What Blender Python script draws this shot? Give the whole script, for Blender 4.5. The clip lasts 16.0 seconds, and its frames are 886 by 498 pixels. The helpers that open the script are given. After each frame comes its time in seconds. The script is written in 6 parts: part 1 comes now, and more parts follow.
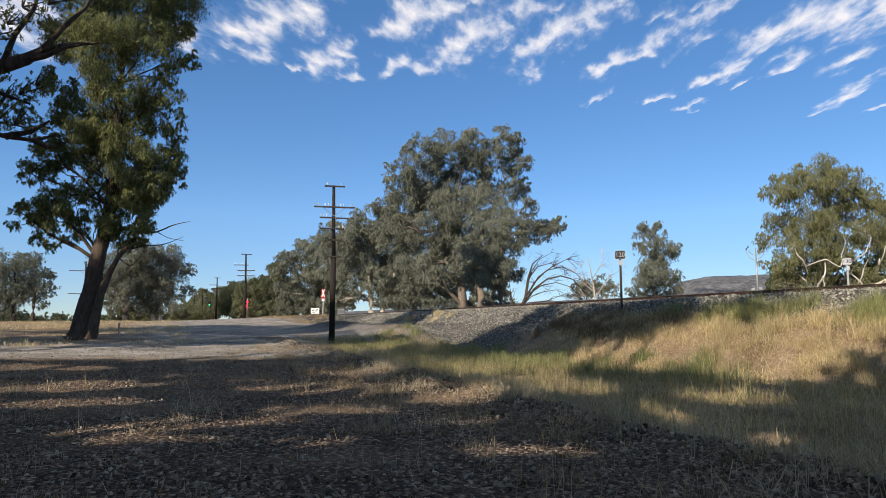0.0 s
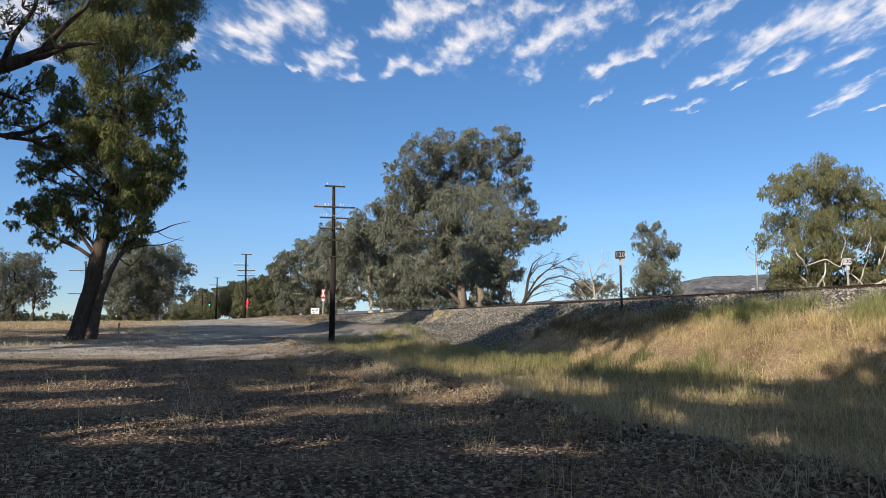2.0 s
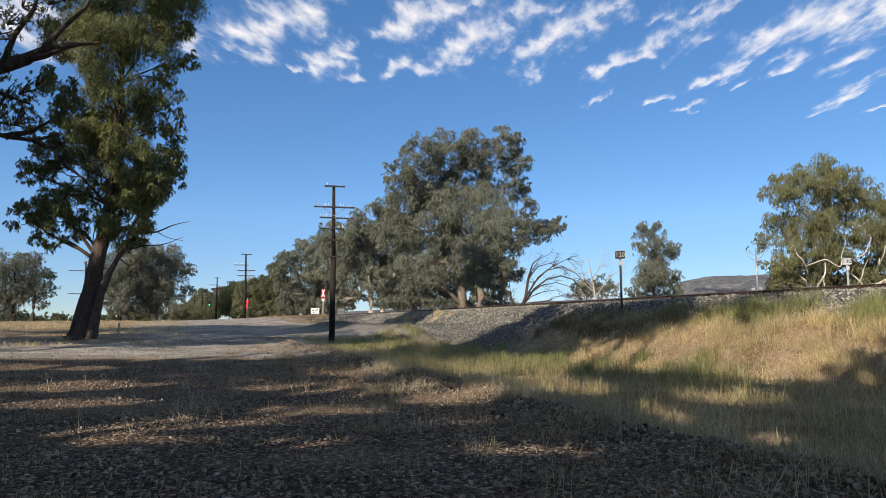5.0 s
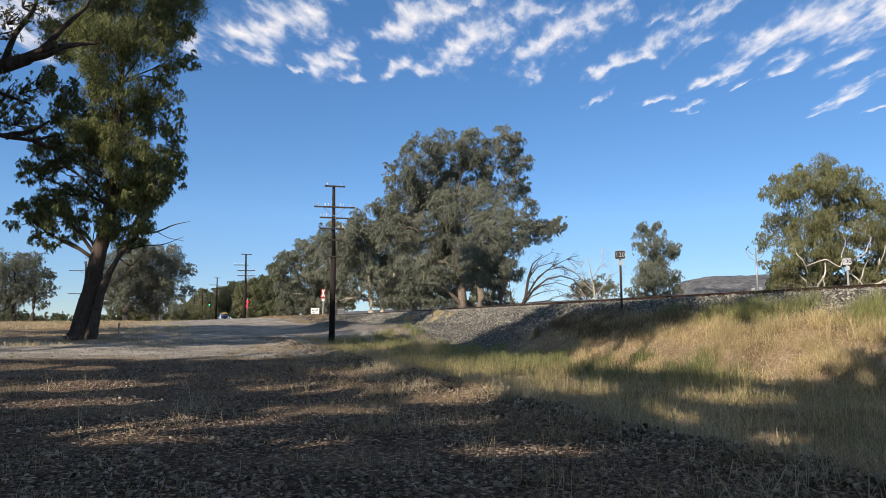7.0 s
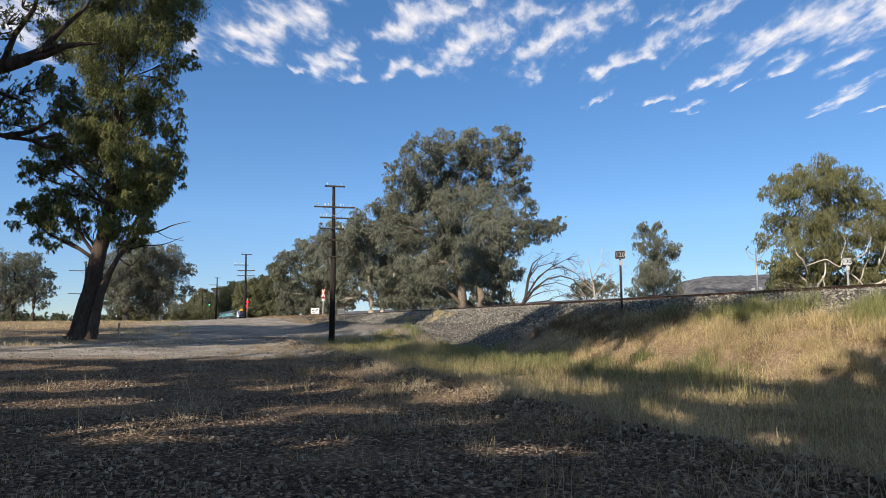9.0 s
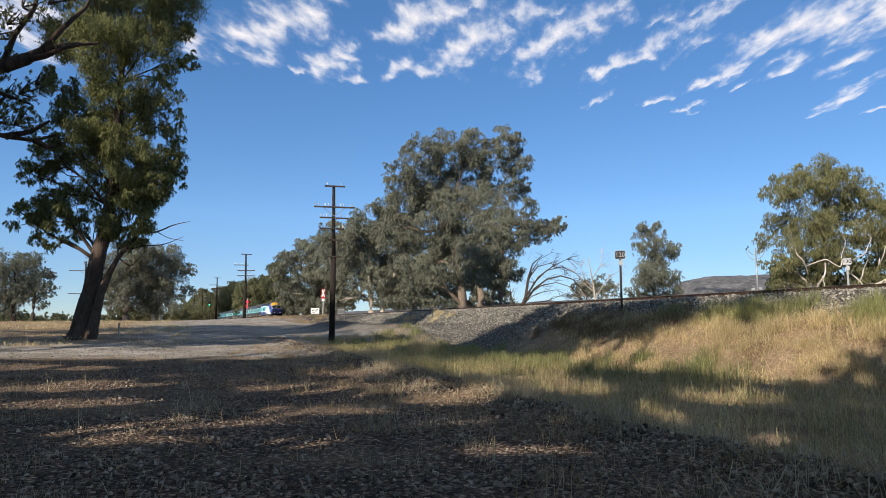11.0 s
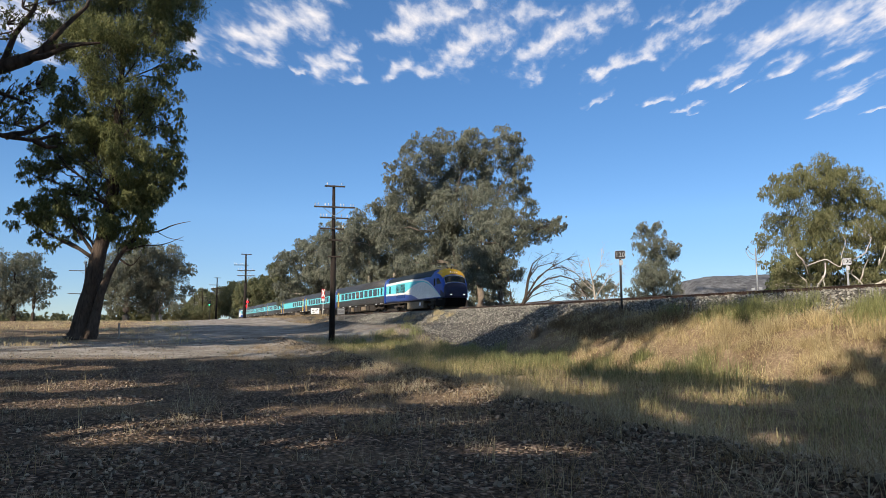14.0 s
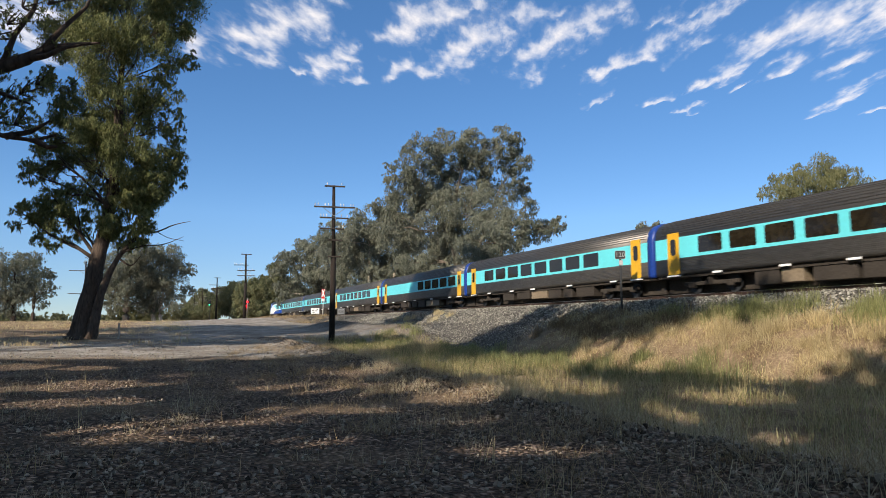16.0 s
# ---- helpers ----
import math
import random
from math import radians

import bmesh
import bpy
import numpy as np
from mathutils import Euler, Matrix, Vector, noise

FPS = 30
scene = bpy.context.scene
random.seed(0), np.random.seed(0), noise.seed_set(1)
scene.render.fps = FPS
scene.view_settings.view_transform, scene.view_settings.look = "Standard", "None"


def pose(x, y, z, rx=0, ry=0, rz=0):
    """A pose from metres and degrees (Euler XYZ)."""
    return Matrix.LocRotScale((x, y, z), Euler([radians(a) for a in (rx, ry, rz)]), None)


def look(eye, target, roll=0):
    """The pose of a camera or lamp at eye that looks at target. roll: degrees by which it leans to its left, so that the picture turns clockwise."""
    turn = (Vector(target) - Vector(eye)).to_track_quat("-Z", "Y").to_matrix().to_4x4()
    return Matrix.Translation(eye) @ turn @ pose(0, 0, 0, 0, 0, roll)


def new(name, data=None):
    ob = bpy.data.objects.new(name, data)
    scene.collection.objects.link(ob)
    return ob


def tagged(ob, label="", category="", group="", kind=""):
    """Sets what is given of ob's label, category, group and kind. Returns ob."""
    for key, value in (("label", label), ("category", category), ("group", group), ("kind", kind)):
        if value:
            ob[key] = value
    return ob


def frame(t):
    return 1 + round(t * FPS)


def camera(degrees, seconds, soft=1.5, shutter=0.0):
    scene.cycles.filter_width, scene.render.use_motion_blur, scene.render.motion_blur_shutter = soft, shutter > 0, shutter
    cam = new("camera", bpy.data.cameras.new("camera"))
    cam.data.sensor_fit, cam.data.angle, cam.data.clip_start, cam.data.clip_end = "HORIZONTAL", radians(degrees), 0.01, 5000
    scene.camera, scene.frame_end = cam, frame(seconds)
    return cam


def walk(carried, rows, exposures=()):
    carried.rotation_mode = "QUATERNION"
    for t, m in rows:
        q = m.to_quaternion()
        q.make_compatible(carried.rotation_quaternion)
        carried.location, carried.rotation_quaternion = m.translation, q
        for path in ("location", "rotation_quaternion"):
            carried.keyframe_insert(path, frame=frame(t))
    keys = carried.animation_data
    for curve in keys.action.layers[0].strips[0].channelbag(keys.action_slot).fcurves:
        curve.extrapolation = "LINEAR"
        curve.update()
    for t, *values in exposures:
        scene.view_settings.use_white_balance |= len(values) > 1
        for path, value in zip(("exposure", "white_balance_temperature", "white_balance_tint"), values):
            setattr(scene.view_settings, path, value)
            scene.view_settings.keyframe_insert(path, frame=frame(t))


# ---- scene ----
EYE = 1.5                      # eye height over the gravel at the tripod
RAIL = EYE + 1.583             # rail top
TX, TY = 10.555, 41.972        # a point on the track's centre line
UX, UY = 0.39372, -0.91923     # the way the train runs
NX, NY = -0.91923, -0.39372    # square to the track, towards the camera
HEADING = math.degrees(math.atan2(UY, UX))

cam = camera(68.05, 16.0, soft=0.8, shutter=0.12)
PITCH = math.tan(math.atan((575.3 - 441) / 1161.3))
walk(cam, [(0, look((0, 0, EYE), (0, 10, EYE + 10 * PITCH))),
           (16, look((0, 0, EYE), (0, 10, EYE + 10 * PITCH)))], [(0, 0.3, 7100, 13), (16, 0.3, 7100, 13)])

# ---- light ----
SUN_AZ = (-0.60, -0.80)        # towards the sun on the ground
SUN_EL = 32.0
world = bpy.data.worlds.new("world")
scene.world = world
world.use_nodes = True
wn = world.node_tree.nodes
sky = wn.new("ShaderNodeTexSky")
sky.sky_type, sky.sun_disc = "NISHITA", False
sky.sun_elevation = radians(SUN_EL)
sky.sun_rotation = math.atan2(SUN_AZ[0], SUN_AZ[1])
sky.altitude, sky.air_density, sky.dust_density, sky.ozone_density = 300, 0.75, 0.0, 4.5
wn["Background"].inputs["Strength"].default_value = 0.203
rich = wn.new("ShaderNodeHueSaturation")
rich.inputs["Saturation"].default_value = 1.32
rich.inputs["Hue"].default_value = 0.504
soft = wn.new("ShaderNodeGamma")
soft.inputs["Gamma"].default_value = 0.75
world.node_tree.links.new(sky.outputs["Color"], soft.inputs["Color"])
world.node_tree.links.new(soft.outputs["Color"], rich.inputs["Color"])
where = wn.new("ShaderNodeTexCoord")
parts = wn.new("ShaderNodeSeparateXYZ")
low = wn.new("ShaderNodeValToRGB")               # tint: dimmed near the horizon, warmed overhead out of view to warm the shade
low.color_ramp.elements[0].position, low.color_ramp.elements[0].color = 0.0, (0.55, 0.635, 0.72, 1)
low.color_ramp.elements[1].position, low.color_ramp.elements[1].color = 0.16, (1, 1, 1, 1)
for at, c in ((0.48, (1, 1, 1, 1)), (0.8, (1.14, 0.94, 0.67, 1))):
    low.color_ramp.elements.new(at).color = c
dull = wn.new("ShaderNodeMix")
dull.data_type, dull.blend_type = "RGBA", "MULTIPLY"
dull.inputs[0].default_value = 1.0
world.node_tree.links.new(where.outputs["Generated"], parts.inputs[0])
world.node_tree.links.new(parts.outputs["Z"], low.inputs["Fac"])
world.node_tree.links.new(rich.outputs["Color"], dull.inputs[6])
world.node_tree.links.new(low.outputs["Color"], dull.inputs[7])
world.node_tree.links.new(dull.outputs[2], wn["Background"].inputs["Color"])
sun = new("sun", bpy.data.lights.new("sun", "SUN"))
sun.data.energy, sun.data.angle, sun.data.color = 5.0, radians(0.53), (1.0, 0.945, 0.845)
sun.matrix_world = look((SUN_AZ[0] * 100, SUN_AZ[1] * 100, 100 * math.tan(radians(SUN_EL))), (0, 0, 0))


# ---- small tools ----
def P(s, w):
    """A place on the ground plan from the metres along the track and the metres from it."""
    return TX + s * UX + w * NX, TY + s * UY + w * NY


def SW(x, y):
    return (x - TX) * UX + (y - TY) * UY, (x - TX) * NX + (y - TY) * NY


def step(a, b, v):
    t = np.clip((v - a) / (b - a), 0, 1)
    return t * t * (3 - 2 * t)


def ripple(x, y, size, seed):
    """Smooth, uneven waves of about that size, from -1 to 1."""
    r = np.random.RandomState(seed)
    out = 0
    for i in range(7):
        a, ph = r.uniform(0, 6.283), r.uniform(0, 6.283)
        k = 6.283 / (size * r.uniform(0.6, 1.7))
        out = out + np.sin((x * math.cos(a) + y * math.sin(a)) * k + ph + 1.3 * np.sin((x * math.sin(a) - y * math.cos(a)) * k * 0.6 + ph * 2))
    return out / 4.5


def fast_mesh(name, verts, faces, mats=(), smooth=False, index=None):
    """A mesh from arrays; all faces have the same number of corners."""
    me = bpy.data.meshes.new(name)
    verts, faces = np.asarray(verts, np.float32), np.asarray(faces, np.int32)
    n, k = faces.shape
    me.vertices.add(len(verts))
    me.vertices.foreach_set("co", verts.ravel())
    me.loops.add(n * k)
    me.loops.foreach_set("vertex_index", faces.ravel())
    me.polygons.add(n)
    me.polygons.foreach_set("loop_start", np.arange(0, n * k, k, dtype=np.int32))
    me.polygons.foreach_set("use_smooth", np.full(n, smooth))
    for m in mats:
        me.materials.append(m)
    if index is not None:
        me.polygons.foreach_set("material_index", np.asarray(index, np.int32))
    me.update(calc_edges=True)
    me.validate()
    return me


def child(name, me, parent, label=""):
    ob = new(name, me)
    ob.parent = parent
    return tagged(ob, label)


def part(name, bm, material, parent, label="", smooth=False):
    me = bpy.data.meshes.new(name)
    bmesh.ops.recalc_face_normals(bm, faces=bm.faces)
    for f in bm.faces:
        f.smooth = smooth
    bm.to_mesh(me)
    bm.free()
    me.materials.append(material)
    return child(name, me, parent, label)


def thing(name, x, y, z, label, category, group="", kind="", rz=0):
    ob = new(name)
    ob.empty_display_size = 0.2
    ob.matrix_basis = pose(x, y, z, 0, 0, rz)
    return tagged(ob, label, category, group, kind)


def box(bm, x0, x1, y0, y1, z0, z1, bevel=0.0):
    vs = [bm.verts.new(c) for c in ((x0, y0, z0), (x1, y0, z0), (x1, y1, z0), (x0, y1, z0), (x0, y0, z1), (x1, y0, z1), (x1, y1, z1), (x0, y1, z1))]
    fs = [bm.faces.new([vs[i] for i in q]) for q in ((3, 2, 1, 0), (4, 5, 6, 7), (0, 1, 5, 4), (1, 2, 6, 5), (2, 3, 7, 6), (3, 0, 4, 7))]
    if bevel:
        es = list({e for f in fs for e in f.edges})
        bmesh.ops.bevel(bm, geom=es, offset=bevel, segments=2, affect="EDGES", profile=0.5)


def rod(bm, a, b, r0, r1=None, sides=10):
    a, b = Vector(a), Vector(b)
    r1 = r0 if r1 is None else r1
    d = b - a
    m = Matrix.Translation((a + b) / 2) @ d.to_track_quat("Z", "Y").to_matrix().to_4x4()
    bmesh.ops.create_cone(bm, cap_ends=True, segments=sides, radius1=r0, radius2=r1, depth=d.length, matrix=m)


# ---- materials ----
def ramp(nt, fac, stops):
    n = nt.nodes.new("ShaderNodeValToRGB")
    while len(n.color_ramp.elements) < len(stops):
        n.color_ramp.elements.new(0.5)
    for e, (p, c) in zip(n.color_ramp.elements, stops):
        e.position, e.color = p, (*c, 1)
    nt.links.new(fac, n.inputs["Fac"])
    return n.outputs["Color"]


def texture(nt, kind, scale, detail=4.0, rough=0.6, stretch=None, coord="Object"):
    tc = nt.nodes.new("ShaderNodeTexCoord")
    out = tc.outputs[coord]
    if stretch:
        mp = nt.nodes.new("ShaderNodeMapping")
        mp.inputs["Scale"].default_value = stretch
        nt.links.new(out, mp.inputs["Vector"])
        out = mp.outputs["Vector"]
    n = nt.nodes.new("ShaderNodeTexNoise" if kind == "noise" else "ShaderNodeTexVoronoi")
    n.inputs["Scale"].default_value = scale
    if kind == "noise":
        n.inputs["Detail"].default_value, n.inputs["Roughness"].default_value = detail, rough
    nt.links.new(out, n.inputs["Vector"])
    return n


def mixed(nt, fac, a, b, blend="MIX"):
    n = nt.nodes.new("ShaderNodeMix")
    n.data_type, n.blend_type = "RGBA", blend
    for sock, v in ((n.inputs[0], fac), (n.inputs[6], a), (n.inputs[7], b)):
        if isinstance(v, (int, float)):
            sock.default_value = v
        elif isinstance(v, tuple):
            sock.default_value = (*v, 1)
        else:
            nt.links.new(v, sock)
    return n.outputs[2]


def shade(c, k):
    return tuple(min(1, v * k) for v in c)


def material(name, colour, rough=0.8, metal=0.0, grain=30.0, wear=1.5, spread=0.35, bump=0.2, depth=0.01, stretch=None, spec=0.3, glow=None):
    """A painted, weathered or natural surface: grain and wear at two scales, fine relief."""
    m = bpy.data.materials.new(name)
    m.use_nodes = True
    nt = m.node_tree
    bs = nt.nodes["Principled BSDF"]
    a = texture(nt, "noise", grain, 5, 0.65, stretch)
    b = texture(nt, "noise", wear, 4, 0.6, stretch)
    c1 = ramp(nt, a.outputs["Fac"], [(0.3, shade(colour, 1 - spread)), (0.7, shade(colour, 1 + spread))])
    c2 = ramp(nt, b.outputs["Fac"], [(0.3, (1 - spread * 0.8,) * 3), (0.65, (1.0, 1.0, 1.0))])
    nt.links.new(mixed(nt, 1.0, c1, c2, "MULTIPLY"), bs.inputs["Base Color"])
    bs.inputs["Roughness"].default_value, bs.inputs["Metallic"].default_value = rough, metal
    bs.inputs["Specular IOR Level"].default_value = spec
    if bump:
        bp = nt.nodes.new("ShaderNodeBump")
        bp.inputs["Strength"].default_value, bp.inputs["Distance"].default_value = bump, depth
        nt.links.new(a.outputs["Fac"], bp.inputs["Height"])
        nt.links.new(bp.outputs["Normal"], bs.inputs["Normal"])
    if glow:
        bs.inputs["Emission Color"].default_value, bs.inputs["Emission Strength"].default_value = (*glow[:3], 1), glow[3]
    return m


def leaf_material(name, dark, light, through_light=0.25, rough=0.55):
    """Leaves or blades: each has its own tone, and light comes through."""
    m = bpy.data.materials.new(name)
    m.use_nodes = True
    nt = m.node_tree
    bs = nt.nodes["Principled BSDF"]
    g = nt.nodes.new("ShaderNodeNewGeometry")
    big = texture(nt, "noise", 0.35, 3)
    tone = ramp(nt, g.outputs["Random Per Island"], [(0.0, dark), (1.0, light)])
    patch = ramp(nt, big.outputs["Fac"], [(0.3, (0.78, 0.78, 0.74)), (0.7, (1.12, 1.1, 1.0))])
    col = mixed(nt, 1.0, tone, patch, "MULTIPLY")
    nt.links.new(col, bs.inputs["Base Color"])
    bs.inputs["Roughness"].default_value = rough
    bs.inputs["Specular IOR Level"].default_value = 0.2
    tr = nt.nodes.new("ShaderNodeBsdfTranslucent")
    nt.links.new(col, tr.inputs["Color"])
    mx = nt.nodes.new("ShaderNodeMixShader")
    mx.inputs["Fac"].default_value = through_light
    nt.links.new(bs.outputs["BSDF"], mx.inputs[1])
    nt.links.new(tr.outputs["BSDF"], mx.inputs[2])
    nt.links.new(mx.outputs["Shader"], nt.nodes["Material Output"].inputs["Surface"])
    return m


M_BARK = material("dark_bark", (0.085, 0.062, 0.048), 0.95, 0, 9, 0.7, 0.5, 0.9, 0.05, (1, 1, 0.25))
M_BARK_GREY = material("grey_bark", (0.20, 0.16, 0.125), 0.9, 0, 8, 0.6, 0.45, 0.7, 0.03, (1, 1, 0.3))
M_BARK_PALE = material("pale_bark", (0.50, 0.43, 0.35), 0.85, 0, 6, 0.8, 0.35, 0.5, 0.02, (1, 1, 0.4))
M_BARK_WHITE = material("white_gum_bark", (0.66, 0.60, 0.52), 0.8, 0, 6, 0.9, 0.25, 0.5, 0.02, (1, 1, 0.4))
M_LEAF_GREY = leaf_material("grey_green_leaves", (0.117, 0.125, 0.099), (0.268, 0.28, 0.226), 0.24)
M_LEAF_GREEN = leaf_material("green_leaves", (0.04, 0.061, 0.024), (0.107, 0.138, 0.052), 0.3)
M_LEAF_GUM = leaf_material("sunlit_olive_gum_leaves", (0.094, 0.11, 0.045), (0.235, 0.248, 0.105), 0.35)
M_LEAF_DEEP = leaf_material("deep_olive_leaves", (0.125, 0.13, 0.064), (0.275, 0.276, 0.148), 0.28)
M_LEAF_OLIVE = leaf_material("olive_leaves", (0.095, 0.108, 0.055), (0.29, 0.29, 0.165), 0.28)
M_PALESTRAW = leaf_material("bleached_straw", (0.25, 0.205, 0.135), (0.66, 0.58, 0.43), 0.3)
M_STRAW = leaf_material("dry_grass", (0.305, 0.232, 0.128), (0.78, 0.65, 0.41), 0.3)
M_DITCH = leaf_material("ditch_straw", (0.225, 0.178, 0.095), (0.67, 0.565, 0.325), 0.3)
M_LITTER = leaf_material("weathered_straw", (0.16, 0.108, 0.062), (0.5, 0.385, 0.245), 0.2)
M_WEED = leaf_material("brown_dead_weeds", (0.10, 0.068, 0.042), (0.30, 0.21, 0.13), 0.2)
M_FRESH = leaf_material("fresh_grass", (0.115, 0.13, 0.055), (0.37, 0.375, 0.18), 0.3)
M_GREENGRASS = leaf_material("green_grass", (0.11, 0.12, 0.046), (0.37, 0.365, 0.17), 0.3)
M_STONE = leaf_material("ballast_stone", (0.06, 0.057, 0.053), (0.45, 0.43, 0.40), 0.0, 0.9)
# yard stone colour is warmed to offset the blue light in the shade
M_YARDSTONE = leaf_material("shade_warmed_yard_stone", (0.052, 0.038, 0.03), (0.44, 0.37, 0.31), 0.0, 0.95)
M_POLE = material("tarred_pole_wood", (0.028, 0.020, 0.016), 0.9, 0, 18, 1.0, 0.5, 0.5, 0.01, (1, 1, 0.1))
M_ARM = material("weathered_arm_wood", (0.07, 0.055, 0.045), 0.9, 0, 18, 2.0, 0.4, 0.3, 0.005)
M_CERAMIC = material("white_insulator", (0.8, 0.8, 0.78), 0.25, 0, 20, 2, 0.05, 0)
M_RAIL = material("rusty_rail", (0.062, 0.038, 0.029), 0.7, 0.3, 30, 2, 0.4, 0.3)
M_RAILTOP = material("worn_rail_head", (0.42, 0.38, 0.35), 0.3, 0.9, 30, 2, 0.15, 0)
M_SLEEPER = material("concrete_sleeper", (0.30, 0.28, 0.25), 0.9, 0, 20, 2, 0.3, 0.3)
M_STEEL = material("galvanised_steel", (0.36, 0.37, 0.38), 0.5, 0.6, 30, 3, 0.2, 0.1)
M_CABINET = material("weathered_grey_cabinet", (0.17, 0.17, 0.165), 0.8, 0.1, 20, 2, 0.3, 0.2)
M_DARKSTEEL = material("dark_painted_steel", (0.03, 0.032, 0.035), 0.6, 0.2, 30, 3, 0.3, 0.1)
M_WHITE = material("white_paint", (0.80, 0.80, 0.78), 0.5, 0, 20, 2, 0.08, 0.05)
M_PLOUGH = material("near_black_steel", (0.005, 0.005, 0.005), 0.8, 0, 20, 2, 0.3, 0.05, spec=0.1)
M_SIGNGREY = material("light_grey_sign_face", (0.42, 0.43, 0.43), 0.6, 0, 20, 2, 0.12, 0.05)
M_BLACK = material("black_paint", (0.012, 0.012, 0.013), 0.5, 0, 20, 2, 0.3, 0.05)
M_RED = material("red_paint", (0.65, 0.03, 0.025), 0.45, 0, 20, 2, 0.15, 0.05)
M_REDLAMP = material("red_lamp_lens", (0.8, 0.02, 0.02), 0.3, 0, 20, 2, 0.05, 0, glow=(1.0, 0.02, 0.03, 2.0))
M_GREENLAMP = material("green_lamp_lens", (0.05, 0.8, 0.5), 0.3, 0, 20, 2, 0.05, 0, glow=(0.03, 1.0, 0.35, 1.6))
M_HEADLAMP = material("lit_headlamp", (0.9, 0.9, 0.85), 0.2, 0, 20, 2, 0.02, 0, glow=(1.0, 0.95, 0.85, 0.7))
# train paints
M_BODY = material("dirty_fluted_steel", (0.10, 0.093, 0.086), 0.42, 0.55, 14, 0.5, 0.25, 0.0, 0.01, (0.15, 1, 1))
M_CYAN = material("turquoise_paint", (0.11, 0.62, 0.68), 0.35, 0, 10, 0.5, 0.1, 0.02)
M_BLUE = material("royal_blue_paint", (0.018, 0.075, 0.37), 0.3, 0, 10, 0.5, 0.12, 0.02)
M_NAVY = material("navy_end_fairing", (0.012, 0.048, 0.25), 0.35, 0, 10, 0.5, 0.2, 0.02)
M_YELLOW = material("yellow_paint", (0.66, 0.36, 0.025), 0.35, 0, 10, 0.6, 0.12, 0.02)
M_LIVERYWHITE = material("white_livery_paint", (0.76, 0.755, 0.72), 0.4, 0, 6, 0.7, 0.13, 0.02)
M_UNDER = material("dusty_underframe", (0.052, 0.043, 0.035), 0.9, 0.1, 12, 0.8, 0.4, 0.3)
M_TANK = material("dusty_fuel_tank", (0.22, 0.17, 0.115), 0.85, 0, 8, 0.6, 0.3, 0.2)
M_NOSE = material("dark_navy_nose_and_shade", (0.007, 0.011, 0.045), 0.4, 0, 10, 0.5, 0.2, 0.02)
M_GRILLE = material("dark_grille", (0.03, 0.04, 0.045), 0.6, 0.4, 20, 2, 0.3, 0.1)
M_GLASS = material("tinted_window_glass", (0.024, 0.019, 0.012), 0.06, 0, 4, 0.6, 0.5, 0.0, spec=0.45)
# the hill's grey base colour carries its distance haze
M_HILL = material("haze_tinted_scrub_hill", (0.14, 0.138, 0.14), 1.0, 0, 0.045, 0.012, 0.55, 0.3, 4.0)


# ---- ground ----
def base_level(x, y):
    """The flat gravel at the tripod, which rises slowly to the plain and the crossing."""
    z = np.interp(y, [-60, 0, 15, 30, 45, 70, 92, 140, 300, 3000], [0.0, 0, 0.03, 0.32, 0.66, 1.40, 1.98, 2.1, 2.0, 2.0])
    return z


def ditch_edge(s):
    """How far from the track the yard breaks off into the ditch."""
    return np.interp(s, [-10, 14, 22, 27], [19.4, 19.4, 19.7, 20.3])


def level(x, y):
    x, y = np.asarray(x, float), np.asarray(y, float)
    s, w = (x - TX) * UX + (y - TY) * UY, (x - TX) * NX + (y - TY) * NY
    z = base_level(x, y)
    far = 1 - step(-8, -2, w)                          # beyond the track the plain is level
    z = z * (1 - far) + 2.0 * far
    # the ditch
    edge = ditch_edge(s)
    d = step(edge, edge - 1.8, w) * step(5.0, 8.0, w) * step(-16, -2, s)
    z = z * (1 - d) + (-0.28 + 0.05 * ripple(x, y, 2.5, 3)) * d
    # the bank and the ballast
    foot = np.interp(np.abs(w), [0, 1.75, 2.1, 4.0, 5.2, 8.2, 12], [RAIL - 0.22, RAIL - 0.22, RAIL - 0.32, 1.85, 1.35, -0.2, -4])
    z = np.maximum(z, foot + 0.05 * ripple(x, y, 3.0, 9) * step(2.2, 4.5, np.abs(w)))
    # the road ramps up to the crossing
    ramp_z = np.interp(w, [-6, 5, 24, 40], [2.86, 2.86, 2.05, 1.0])
    z = z + np.maximum(ramp_z - z, 0) * step(-46, -60, s) * step(-115, -95, s) * step(1.5, 2.4, np.abs(w))
    # spoil heap beside the pole
    z = z + 0.7 * np.exp(-(((s + 13) / 9) ** 2 + ((w - 8.6) / 2.2) ** 2))
    z = z + 0.75 * np.exp(-(((s + 24) / 8) ** 2 + ((w - 11.5) / 2.0) ** 2))
    near = np.exp(-((x / 60) ** 2 + (y / 90) ** 2))
    z = z + near * (0.035 * ripple(x, y, 2.2, 5) + 0.02 * ripple(x, y, 0.8, 6)) * step(1.6, 2.6, np.abs(w))
    # low ridge of ballast along the ditch's edge
    z = z + 0.16 * np.exp(-((w - edge - 0.2) / 0.6) ** 2) * step(-14, -4, s) * (1 + 0.5 * ripple(x, y, 1.5, 8))
    return z


def axis(lo, hi, fine_lo, fine_hi, fine, grow):
    a = list(np.arange(fine_lo, fine_hi, fine))
    d, v = fine, fine_hi
    while v < hi:
        a.append(v)
        d *= grow
        v += d
    a.append(hi)
    d, v, left = fine, fine_lo, []
    while v > lo:
        d *= grow
        v -= d
        left.append(max(v, lo))
    return np.array(sorted(left) + a)


